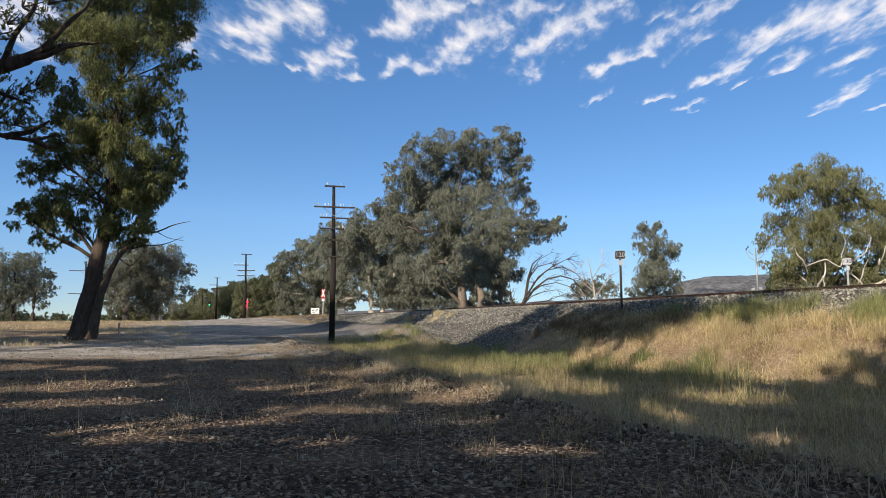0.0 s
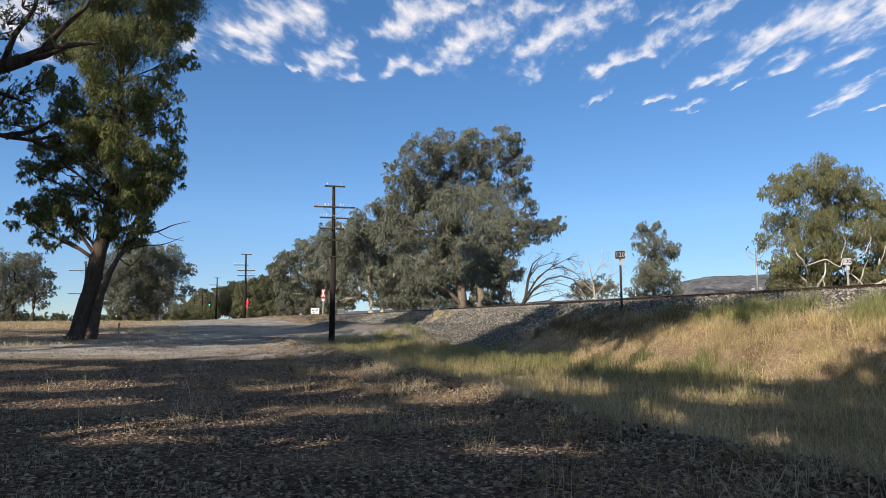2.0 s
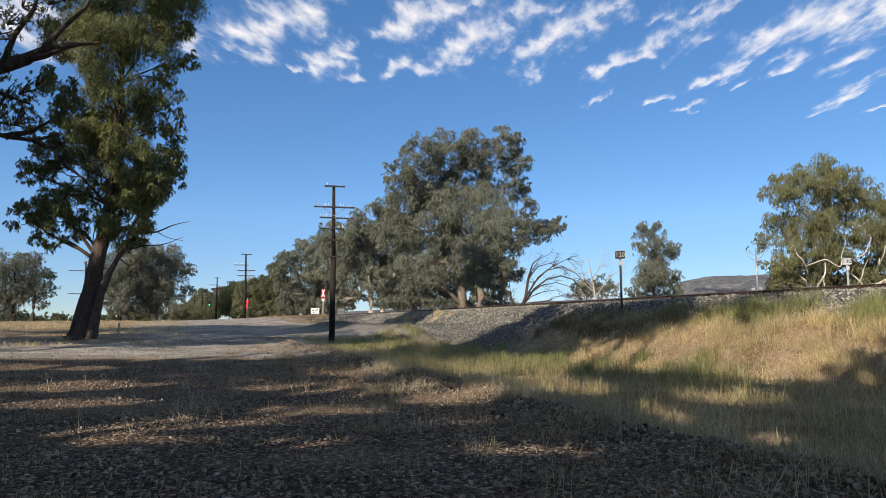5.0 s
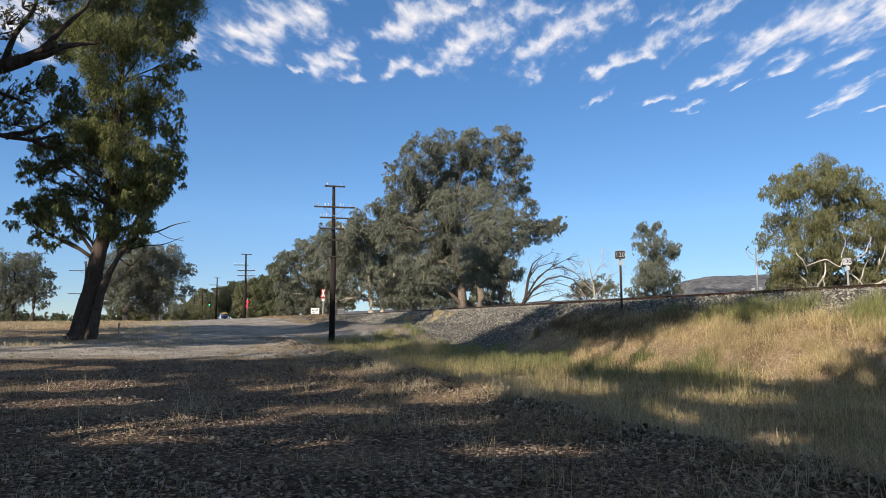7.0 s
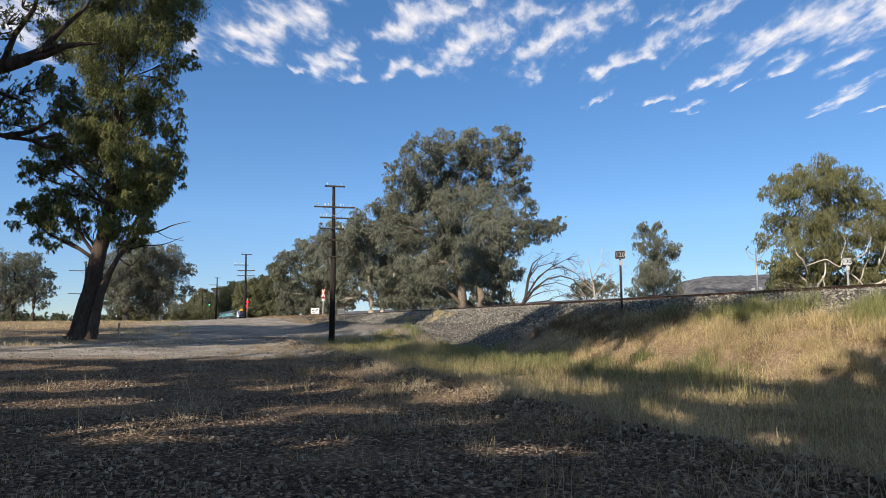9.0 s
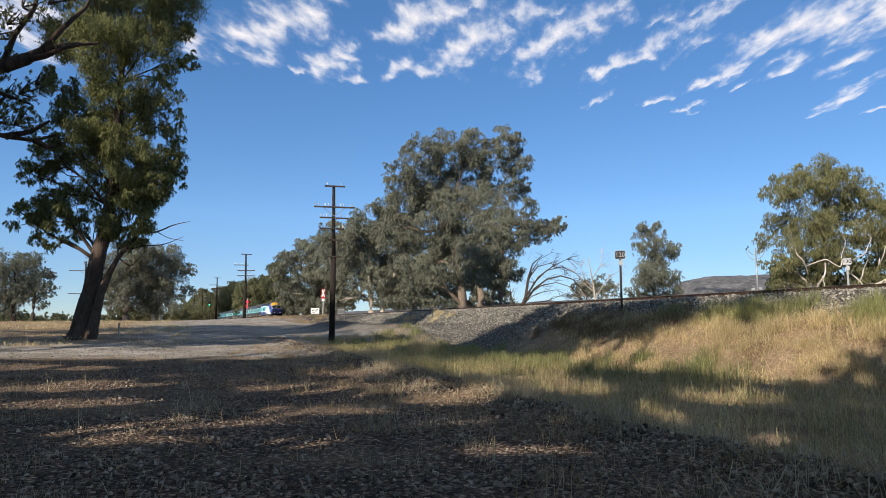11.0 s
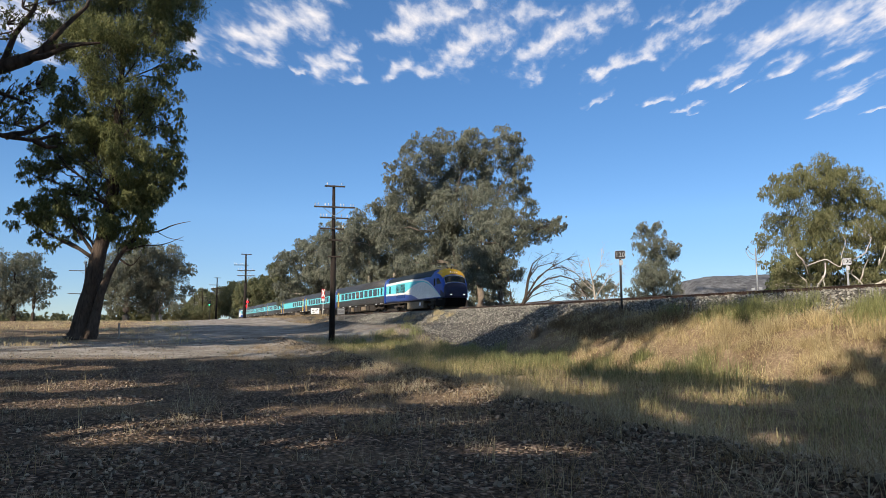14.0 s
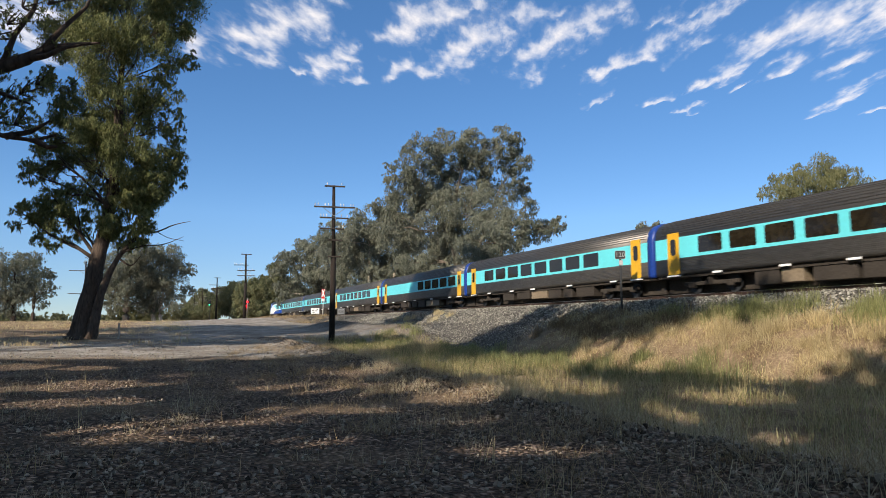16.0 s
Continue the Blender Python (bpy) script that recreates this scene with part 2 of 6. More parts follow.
def ground_zone(x, y):
    """How much loose gravel, straw, bare earth and packed road covers the ground."""
    s, w = (x - TX) * UX + (y - TY) * UY, (x - TX) * NX + (y - TY) * NY
    wob = ripple(x, y, 5, 21) * 0.8
    ballast = step(4.0, 3.3, np.abs(w) + 0.3 * wob) + step(4, -2, s + wob) * step(10.5, 8.5, w + wob) * step(-70, -60, s)
    ballast = ballast + 1.2 * np.exp(-(((s + 24) / 8) ** 2 + ((w - 11.5) / 2.3) ** 2))
    edge = ditch_edge(s)
    yard = step(edge - 0.6, edge, w + 0.2 * wob) * step(27, 23, y + wob)
    road = step(24, 27, y + wob) * step(34.5, 32.5, y + 0.22 * x + wob) * step(15, 17, w) + step(30, 33, y) * step(9, 11, w + wob) * step(30, 26, w + wob * 2) * step(-75, -65, s)
    road = np.clip(road, 0, 1)
    gravel = np.clip(ballast + yard * (0.88 + 0.4 * ripple(x, y, 3, 22) + 0.3 * step(12, 6, y)), 0, 1)
    return gravel, road


def build_ground():
    xs, ys = axis(-2600, 2600, -24, 32, 0.42, 1.1), axis(-900, 3600, 2, 46, 0.38, 1.08)
    gx, gy = np.meshgrid(xs, ys)
    x, y = gx.ravel(), gy.ravel()
    v = np.stack([x, y, level(x, y)], 1)
    nx, ny = len(xs), len(ys)
    i = (np.arange(ny - 1)[:, None] * nx + np.arange(nx - 1)[None]).ravel()
    m = bpy.data.materials.new("dry_ground")
    m.use_nodes = True
    nt = m.node_tree
    bs = nt.nodes["Principled BSDF"]
    at_g = nt.nodes.new("ShaderNodeAttribute")
    at_g.attribute_name = "gravel"
    at_r = nt.nodes.new("ShaderNodeAttribute")
    at_r.attribute_name = "road"
    n1, n2 = texture(nt, "noise", 9, 6, 0.7), texture(nt, "noise", 0.5, 5, 0.65)
    n3 = texture(nt, "noise", 60, 4, 0.7)
    vor = texture(nt, "voronoi", 16)
    straw = ramp(nt, n1.outputs["Fac"], [(0.25, (0.11, 0.076, 0.049)), (0.5, (0.295, 0.21, 0.134)), (0.75, (0.56, 0.435, 0.285))])
    patch = ramp(nt, n2.outputs["Fac"], [(0.35, (0.48, 0.44, 0.40)), (0.62, (1.0, 1.0, 1.0))])
    straw = mixed(nt, 1.0, straw, patch, "MULTIPLY")
    stones = ramp(nt, vor.outputs["Color"], [(0.0, (0.05, 0.047, 0.043)), (0.55, (0.15, 0.138, 0.122)), (1.0, (0.5, 0.47, 0.43))])
    gap = ramp(nt, vor.outputs["Distance"], [(0.25, (1, 1, 1)), (0.7, (0.27, 0.255, 0.24))])
    stones = mixed(nt, 1.0, stones, gap, "MULTIPLY")
    packed = ramp(nt, n3.outputs["Fac"], [(0.3, (0.24, 0.226, 0.208)), (0.7, (0.48, 0.45, 0.415))])
    packed = mixed(nt, 1.0, packed, patch, "MULTIPLY")
    worn = ramp(nt, texture(nt, "noise", 1.7, 6, 0.7).outputs["Fac"], [(0.38, (0.76, 0.70, 0.63)), (0.6, (1.0, 1.0, 1.0))])
    packed = mixed(nt, 1.0, packed, worn, "MULTIPLY")
    c = mixed(nt, at_r.outputs["Fac"], straw, packed)
    # yard ground gets a warm tint in place of warmer shade light
    at_y = nt.nodes.new("ShaderNodeAttribute")
    at_y.attribute_name = "yard"
    stones = mixed(nt, at_y.outputs["Fac"], stones, mixed(nt, 1.0, stones, (1.07, 0.82, 0.68), "MULTIPLY"))
    c = mixed(nt, at_g.outputs["Fac"], c, stones)
    nt.links.new(c, bs.inputs["Base Color"])
    bs.inputs["Roughness"].default_value = 0.95
    bs.inputs["Specular IOR Level"].default_value = 0.15
    bp = nt.nodes.new("ShaderNodeBump")
    bp.inputs["Strength"].default_value, bp.inputs["Distance"].default_value = 0.8, 0.05
    hmix = mixed(nt, at_g.outputs["Fac"], n1.outputs["Fac"], gap)
    nt.links.new(hmix, bp.inputs["Height"])
    nt.links.new(bp.outputs["Normal"], bs.inputs["Normal"])
    me = fast_mesh("ground", v, np.stack([i, i + 1, i + nx + 1, i + nx], 1), [m], True)
    g, r = ground_zone(x, y)
    # where the warm tint for the shaded yard applies
    dusty = step(17, 20, (x - TX) * NX + (y - TY) * NY)
    for name, val in (("gravel", g), ("road", r), ("yard", dusty)):
        a = me.attributes.new(name, "FLOAT", "POINT")
        a.data.foreach_set("value", val.astype(np.float32))
    tagged(new("ground", me), "dry grass and gravel ground rising to a rail bank", "ground", kind="structure")


build_ground()


def build_hills():
    for name, y0, px, pz in (
            ("distant_hill", 2700, (900, 944, 985, 1060, 1200, 1386, 1700, 2200, 2700), (20, 140, 178, 196, 202, 208, 204, 214, 150)),
            ("distant_rise", 3000, (-900, -400, 0, 400, 800, 1000, 1500, 2600), (30, 62, 84, 104, 122, 140, 150, 140))):
        nx, ny = 260, 14
        xs = np.linspace(px[0], px[-1], nx)
        top = np.interp(xs, px, pz)
        v = []
        for j in range(ny):
            t = j / (ny - 1)
            z = top * math.sin(t * math.pi / 2) ** 0.8 * (1 + 0.02 * t * ripple(xs, xs * 0 + 900 * t, 240, 31)) + 1.5 * ripple(xs, xs * 0 + 700 * t, 40, 32) * t
            v.append(np.stack([xs, xs * 0 + y0 - 500 + 500 * t, z], 1))
        i = (np.arange(ny - 1)[:, None] * nx + np.arange(nx - 1)[None]).ravel()
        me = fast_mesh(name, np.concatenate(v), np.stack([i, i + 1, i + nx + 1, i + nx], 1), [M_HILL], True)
        tagged(new(name, me), "long scrub covered ridge with haze put into its grey colour", "hill", kind="structure")


build_hills()


# ---- track ----
def build_track():
    ob = thing("railway_track", *P(-100, 0), RAIL, "straight rusty railway track on grey ballast", "railway track", rz=HEADING)
    for side in (-0.755, 0.755):
        prof = [(-0.07, -0.17), (0.07, -0.17), (0.07, -0.15), (0.012, -0.13), (0.012, -0.04), (0.036, -0.03), (0.036, -0.004), (-0.036, -0.004), (-0.036, -0.03), (-0.012, -0.04), (-0.012, -0.13), (-0.07, -0.15)]
        bm = bmesh.new()
        rings = [[bm.verts.new((x, side + a, b)) for a, b in prof] for x in (-500, 160)]
        for k in range(len(prof)):
            bm.faces.new((rings[0][k], rings[0][k - 1], rings[1][k - 1], rings[1][k]))
        rail = part("rail", bm, M_RAIL, ob, "rust brown steel rail")
        bm = bmesh.new()
        box(bm, -500, 160, side - 0.034, side + 0.034, -0.0035, 0.0)
        part("rail_head", bm, M_RAILTOP, rail, "bright worn running surface")
    one = bmesh.new()
    box(one, -0.12, 0.12, -1.25, 1.25, -0.33, -0.175, 0.02)
    me = bpy.data.meshes.new("sleeper")
    one.to_mesh(me)
    one.free()
    me.materials.append(M_SLEEPER)
    for k in range(220):
        o = child("sleeper", me, ob)
        o.location = (148 - 0.68 * k, 0, 0)


build_track()


# ---- trees ----
def tube(points, radii, sides=8, seed=0):
    """A bent, tapered limb: vertices and quads."""
    pts = [Vector(p) for p in points]
    V, F = [], []
    r = random.Random(seed)
    for k, p in enumerate(pts):
        d = (pts[min(k + 1, len(pts) - 1)] - pts[max(k - 1, 0)]).normalized()
        q = d.to_track_quat("Z", "Y")
        for j in range(sides):
            a = 6.2832 * j / sides
            rr = radii[k] * (1 + r.uniform(-0.12, 0.12))
            V.append(p + q @ Vector((math.cos(a) * rr, math.sin(a) * rr, 0)))
    for k in range(len(pts) - 1):
        for j in range(sides):
            a, b = k * sides + j, k * sides + (j + 1) % sides
            F.append((a, b, b + sides, a + sides))
    return V, F


def wander(a, b, n, bend, rnd, sag=0.0):
    a, b = Vector(a), Vector(b)
    out = []
    L = (b - a).length
    off = Vector((0, 0, 0))
    for k in range(n + 1):
        t = k / n
        if 0 < k < n:
            off = off * 0.6 + Vector((rnd.uniform(-1, 1), rnd.uniform(-1, 1), rnd.uniform(-1, 1))) * bend * L
        out.append(a.lerp(b, t) + off * math.sin(t * math.pi) + Vector((0, 0, sag * L * math.sin(t * math.pi))))
    return out


def eased(st, n=4):
    """A limb's points and radii with its corners rounded off."""
    a = np.array(st, float)
    if len(a) < 3:
        return a
    out = []
    for i in range(len(a) - 1):
        p0, p1, p2, p3 = a[max(i - 1, 0)], a[i], a[i + 1], a[min(i + 2, len(a) - 1)]
        for k in range(n):
            t = k / n
            q = 0.5 * (2 * p1 + (p2 - p0) * t + (2 * p0 - 5 * p1 + 4 * p2 - p3) * t * t + (3 * p1 - p0 - 3 * p2 + p3) * t ** 3)
            q[3] = p1[3] + (p2[3] - p1[3]) * t
            out.append(q)
    return np.array(out + [a[-1]])


class Limbs:
    def __init__(self):
        self.V, self.F = [], []

    def add(self, points, radii, sides=8, seed=0):
        v, f = tube(points, radii, sides, seed)
        n = len(self.V)
        self.V += v
        self.F += [tuple(i + n for i in q) for q in f]

    def mesh(self, name, m):
        return fast_mesh(name, [tuple(v) for v in self.V], self.F, [m], True)


def leaf_cloud(lobes, per, length, width, rs, droop=0.75, clumps=16, tight=0.22, flat=1.0):
    """Leaves on short hanging sprays, gathered in clumps over the outside of each lobe. lobes: x, y, z, radius."""
    C, O = [], []
    for x, y, z, r in lobes:
        n = max(6, int(clumps * min(2.0, 0.7 + r / 2.5)))
        d = rs.normal(size=(n, 3))
        d /= np.linalg.norm(d, axis=1)[:, None]
        rad = r * rs.uniform(0.35, 1.0, n) ** 0.55 * rs.uniform(0.85, 1.18, n)
        cc = np.array([x, y, z]) + d * rad[:, None] * np.array([1, 1, 0.95 * flat])
        sz = r * tight * rs.uniform(0.45, 1.5, n) * 1.5
        m = np.maximum(6, (per * r * r * sz ** 2 / (sz ** 2).sum()).astype(int))
        k = np.repeat(np.arange(n), np.maximum(2, m // 8))          # sprays
        e = rs.normal(size=(len(k), 3))
        e[:, 2] += 0.25
        e /= np.linalg.norm(e, axis=1)[:, None]
        base = cc[k] + e * (rs.uniform(0.15, 1.0, (len(k), 1)) ** 0.45) * sz[k][:, None] * np.array([1.0, 1.0, 0.8])
        hang = e * 0.45 + rs.normal(size=e.shape) * 0.2
        hang[:, 2] -= droop * 0.7
        q = np.repeat(np.arange(len(k)), 8)                          # leaves
        t = rs.uniform(0, 1, (len(q), 1))
        step_out = sz[k][q][:, None]
        C.append(base[q] + hang[q] * t * step_out * 0.55 + rs.normal(size=(len(q), 3)) * step_out * 0.09)
        O.append(e[q] * 1.3 + d[k][q] * 0.5)
    C, O = np.concatenate(C), np.concatenate(O)
    N = len(C)
    a = rs.normal(size=(N, 3))
    a[:, 2] -= droop * 2.0
    a /= np.linalg.norm(a, axis=1)[:, None]
    b = np.cross(a, O + rs.normal(size=(N, 3)) * 0.7)
    b /= np.linalg.norm(b, axis=1)[:, None] + 1e-6
    L = length * rs.uniform(0.6, 1.35, N)[:, None]
    W = width * rs.uniform(0.6, 1.3, N)[:, None]
    V = np.stack([C - a * L * 0.45 - b * W * 0.5, C - a * L * 0.3 + b * W * 0.5, C + a * L * 0.55], 1).reshape(-1, 3)
    F = np.arange(N * 3).reshape(-1, 3)
    return V, F


SWAY = []                      # crowns that the wind stirs: the mesh, how far it swings, its own beat


def sway_crown(ob, groups, V, F, m, swing, seed):
    """The crown in a few masses of foliage, split by height and side, each stirred by itself."""
    c = V.reshape(-1, 3, 3).mean(1)
    lo, hi = c[:, 2].min(), c[:, 2].max()
    slot = np.clip(((c[:, 2] - lo) / (hi - lo + 1e-6) * groups).astype(int), 0, groups - 1)
    if groups > 1:
        slot = slot * 2 + (c[:, 0] + 0.6 * np.sin(c[:, 2] * 1.3) > np.median(c[:, 0]))
    for g in np.unique(slot):
        v = V.reshape(-1, 3, 3)[slot == g].reshape(-1, 3)
        o = child("crown", fast_mesh("crown", v, np.arange(len(v)).reshape(-1, 3), [m]), ob)
        if swing:
            SWAY.append((o, swing, seed + 7 * int(g)))


def tree(name, x, y, stems, lobes, label, leaf_m, bark_m, per=160, length=0.3, width=0.09, seed=1, group="", spread=0.6, twigs=1, tight=0.24, lean=1.0, droop=0.75, z=None, clumps=16, limb=1.0, swing=0.0, groups=1, fill=()):
    """stems: each a list of (dx, dy, dz, radius); lobes: (dx, dz, radius), set to and fro in depth."""
    rnd, rs = random.Random(seed), np.random.RandomState(seed)
    ob = thing(name, x, y, (float(level(x, y)) if z is None else z) - 0.05, label, "tree", group)
    L = Limbs()
    nodes = []
    for k, st in enumerate(stems):
        sm = eased(st)
        L.add([p[:3] for p in sm], [p[3] for p in sm], 10, seed + k)
        nodes += [(Vector(p[:3]), p[3]) for p in st[1:]]
    full = []
    for dx, dz, r in lobes:
        dy = rnd.uniform(-1, 1) * spread * r * 1.6
        full.append((dx, dy, dz, r))
        c = Vector((dx, dy, dz))
        # a limb from the nearest lower part of a stem
        best = min(nodes, key=lambda n: (n[0] - c).length + max(0, n[0].z - c.z + 0.3 * r) * 3)
        if (best[0] - c).length > 0.3:
            pts = wander(best[0], c, 5, 0.07, rnd, 0.06)
            r0 = min(best[1] * 0.55, 0.05 + 0.05 * (best[0] - c).length) * limb
            L.add(pts, [r0 * (1 - 0.8 * i / 5) for i in range(6)], 6, seed)
            for q in range(3 * twigs):
                t = rnd.randint(2, 5)
                e = c + Vector((rnd.gauss(0, 1), rnd.gauss(0, 1), rnd.gauss(0.2, 0.8))).normalized() * r * rnd.uniform(0.7, 1.05)
                L.add(wander(pts[t], e, 3, 0.08, rnd), [r0 * 0.34, r0 * 0.26, r0 * 0.18, r0 * 0.07], 5, seed)
    for c in fill:                # side branches to clumps that are placed for their shade
        e = Vector(c[:3])
        best = min(nodes, key=lambda n: (n[0] - e).length)
        L.add(wander(best[0], e, 3, 0.05, rnd), [0.035, 0.028, 0.02, 0.01], 4, seed)
        full.append(tuple(c))
    child("trunk", L.mesh("trunk", bark_m), ob)
    V, F = leaf_cloud(full, per * 3.6, length * 0.74, width * 0.95, rs, droop, clumps, tight)
    # foliage that shades the yard loses leaves over the chosen sun patches
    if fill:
        V, F = cut_for_sun(V, F, ob.matrix_basis.translation)
    sway_crown(ob, groups, V, F, leaf_m, swing, seed)
    return ob


# sun patches fitted to the camera's view: ground place and half-lengths; leaves there are cut
VIEW_SUN_PATCHES = [(-9.5, 15.9, 2.9, 1.2), (-8.0, 12.8, 1.9, 0.6), (-2.3, 15.4, 2.4, 1.0), (-2.3, 19.2, 1.5, 0.9), (-12.8, 21.0, 2.4, 1.0), (-4.7, 9.5, 0.9, 0.32), (-3.4, 10.4, 1.1, 0.34), (-2.0, 11.6, 1.1, 0.36),
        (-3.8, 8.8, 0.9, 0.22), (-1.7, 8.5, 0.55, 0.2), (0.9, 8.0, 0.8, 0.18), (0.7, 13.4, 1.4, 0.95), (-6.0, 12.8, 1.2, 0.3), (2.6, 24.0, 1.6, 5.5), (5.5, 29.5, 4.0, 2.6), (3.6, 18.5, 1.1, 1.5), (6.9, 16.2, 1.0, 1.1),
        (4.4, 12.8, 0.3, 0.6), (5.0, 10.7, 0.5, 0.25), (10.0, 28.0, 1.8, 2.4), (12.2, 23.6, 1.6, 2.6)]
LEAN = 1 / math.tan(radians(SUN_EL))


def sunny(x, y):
    """Whether leaves are cut to put the ground in the sun there: the patches above and thin flecks over the yard."""
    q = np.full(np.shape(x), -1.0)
    for a, b, c, d in VIEW_SUN_PATCHES:
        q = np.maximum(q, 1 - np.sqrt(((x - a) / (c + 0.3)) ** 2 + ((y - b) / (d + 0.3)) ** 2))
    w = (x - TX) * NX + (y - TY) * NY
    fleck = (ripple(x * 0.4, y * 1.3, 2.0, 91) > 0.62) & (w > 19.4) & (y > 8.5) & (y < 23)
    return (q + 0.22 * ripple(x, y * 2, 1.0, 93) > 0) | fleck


def cut_for_sun(V, F, at):
    """Leaves, without those whose shadow would fall in a sun patch chosen for the view."""
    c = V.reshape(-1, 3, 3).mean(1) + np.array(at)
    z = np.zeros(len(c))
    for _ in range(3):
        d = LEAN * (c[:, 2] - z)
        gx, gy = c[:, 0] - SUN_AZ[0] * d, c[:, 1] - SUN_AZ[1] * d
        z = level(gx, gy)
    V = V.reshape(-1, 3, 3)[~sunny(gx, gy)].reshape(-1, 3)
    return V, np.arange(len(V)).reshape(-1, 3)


# the two-stemmed gum beside the road
tree("gum_tree", -22.96, 42.0, [[(-0.1, 0, 0, 1.0), (0.0, 0, 0.5, 0.72), (0.35, 0, 2.5, 0.56), (0.75, 0, 5.0, 0.47), (1.3, 0.1, 8.6, 0.36), (1.5, 0.1, 12.5, 0.3), (1.4, 0.3, 17, 0.2), (1.6, 0.3, 21, 0.1)], [(0.7, -0.3, 0, 0.45), (0.92, -0.3, 1.2, 0.32), (1.4, -0.4, 3.3, 0.23), (2.25, -0.4, 5.2, 0.15), (3.4, -0.3, 6.8, 0.11), (4.3, 0, 9.5, 0.1)], [(3.4, -0.3, 6.8, 0.07), (4.6, -0.3, 6.9, 0.05), (5.6, -0.2, 7.35, 0.035), (6.7, -0.2, 7.6, 0.012)]] + [[(2.6, -0.4, 5.6, 0.06), (3.8, -0.3, 6.0, 0.045), (5.0, -0.2, 6.1, 0.03), (6.3, -0.2, 6.6, 0.012)], [(4.6, -0.3, 6.9, 0.03), (5.4, -0.4, 6.5, 0.02), (6.4, -0.4, 6.3, 0.01)], [(2.3, -0.4, 5.2, 0.07), (3.2, -0.6, 4.7, 0.04), (3.9, -0.7, 5.4, 0.012)]],
     [(0.8, 21.1, 2.3), (3.1, 21.5, 1.9), (5.0, 21.7, 1.3), (-1.0, 19.5, 1.7), (1.7, 18.4, 2.3), (4.3, 19.5, 1.4), (5.7, 18.6, 0.8), (-2.1, 19.9, 1.4), (-2.2, 15.1, 1.3), (-0.4, 15.6, 1.8), (1.9, 15.3, 2.0), (4.1, 16.0, 1.4), (-3.2, 11.6, 1.2), (-1.7, 12.6, 1.4), (0.6, 12.2, 1.8), (2.8, 13.0, 1.8), (4.6, 12.6, 1.1), (-3.7, 7.9, 1.1), (-1.8, 8.4, 1.3), (-2.2, 6.6, 0.9), (-0.6, 7.5, 1.1), (2.6, 9.9, 1.7), (4.4, 9.9, 1.1), (1.1, 9.9, 1.4)] + [(3.6, 7.5, 1.0), (3.1, 6.4, 0.8), (0.6, 24.7, 2.7), (3.7, 24.7, 2.3), (-2.4, 23.9, 1.7), (1.6, 27.6, 2.3), (1.4, 30.5, 1.9), (-0.6, 28.8, 1.8), (3.7, 28.8, 1.6), (2.7, 8.1, 1.4), (3.8, 9.1, 1.4), (4.8, 11.1, 1.1), (2.1, 6.6, 0.9), (1.2, 7.5, 1.1), (-2.8, 9.4, 1.1), (-0.4, 9.9, 1.4), (3.8, 10.7, 1.4), (0.1, 13.9, 1.7), (3.2, 11.4, 1.5), (-3.4, 13.3, 1.0), (-2.9, 16.8, 1.2), (4.9, 14.3, 0.9), (5.1, 17.2, 0.8), (-3.8, 10.7, 0.8)] + [(5.3, 21.1, 0.9), (0.1, 33.0, 2.3), (2.7, 32.6, 1.9), (1.2, 35.6, 2.0), (-1.8, 31.7, 1.8), (4.1, 31.3, 1.5)],
     "tall dark two-stemmed gum tree on the roadside verge", M_LEAF_GUM, M_BARK, 760, 0.22, 0.075, 11, spread=0.8, twigs=2, limb=0.55, clumps=15, tight=0.21, droop=1.2, swing=0.07, groups=4)
# the big river gums behind the track
tree("gum_tree", 2.06, 86.0, [[(0.4, -1, 0, 0.85), (0.5, -1.5, 2, 0.62), (0.1, -1, 6, 0.5), (-0.8, 0, 11, 0.38), (-0.5, 0, 16, 0.26), (0.5, 0, 20, 0.14)], [(2.6, -1.3, 0, 0.6), (2.8, -1.6, 3, 0.45), (2.6, 0.3, 9, 0.3), (4.5, 0.2, 15, 0.18)]],
     [(-5.4, 21.2, 2.8), (-1.2, 22.7, 3.0), (2.2, 23.5, 2.8), (6.0, 23.5, 2.6), (8.2, 21.4, 2.0), (-3.9, 18.7, 3.9), (1.4, 19.1, 4.0), (5.9, 18.7, 3.1), (-6.9, 16.4, 3.4), (-3.1, 13.7, 4.0), (1.4, 13.7, 4.0), (-8.3, 12.6, 3.1), (-4.6, 9.2, 3.9), (-0.1, 8.8, 4.0), (-3.5, 6.0, 2.5), (1.0, 6.4, 2.3), (9.0, 18.3, 1.1), (-8.6, 19.1, 1.6), (4.3, 7.3, 1.6)],
     "massive spreading grey-green river gum behind the track", M_LEAF_GREY, M_BARK_GREY, 330, 0.33, 0.118, 21, "gums behind the track", spread=0.9, clumps=26, tight=0.145, droop=1.0, swing=0.06, groups=3)
tree("gum_tree", 6.65, 77.0, [[(0, 0, 0, 0.5), (0.1, 0, 2, 0.36), (0.1, 0, 5, 0.28), (0.3, 0, 9, 0.18)]],
     [(-0.2, 11.6, 2.8), (-2.2, 9.2, 2.8), (0.8, 8.5, 2.4), (2.1, 10.2, 2.1), (-0.9, 5.8, 2.4), (1.4, 5.5, 1.4), (3.8, 10.5, 1.7), (5.5, 10.9, 1.7), (7.2, 11.4, 1.1), (3.5, 13.3, 1.3), (-2.6, 5.2, 2.1), (-0.3, 3.5, 1.0)],
     "grey-green gum with a drooping crown beside the rails", M_LEAF_GREY, M_BARK_GREY, 420, 0.32, 0.10, 22, "gums behind the track", clumps=22, tight=0.17, droop=1.0, swing=0.06, groups=2)
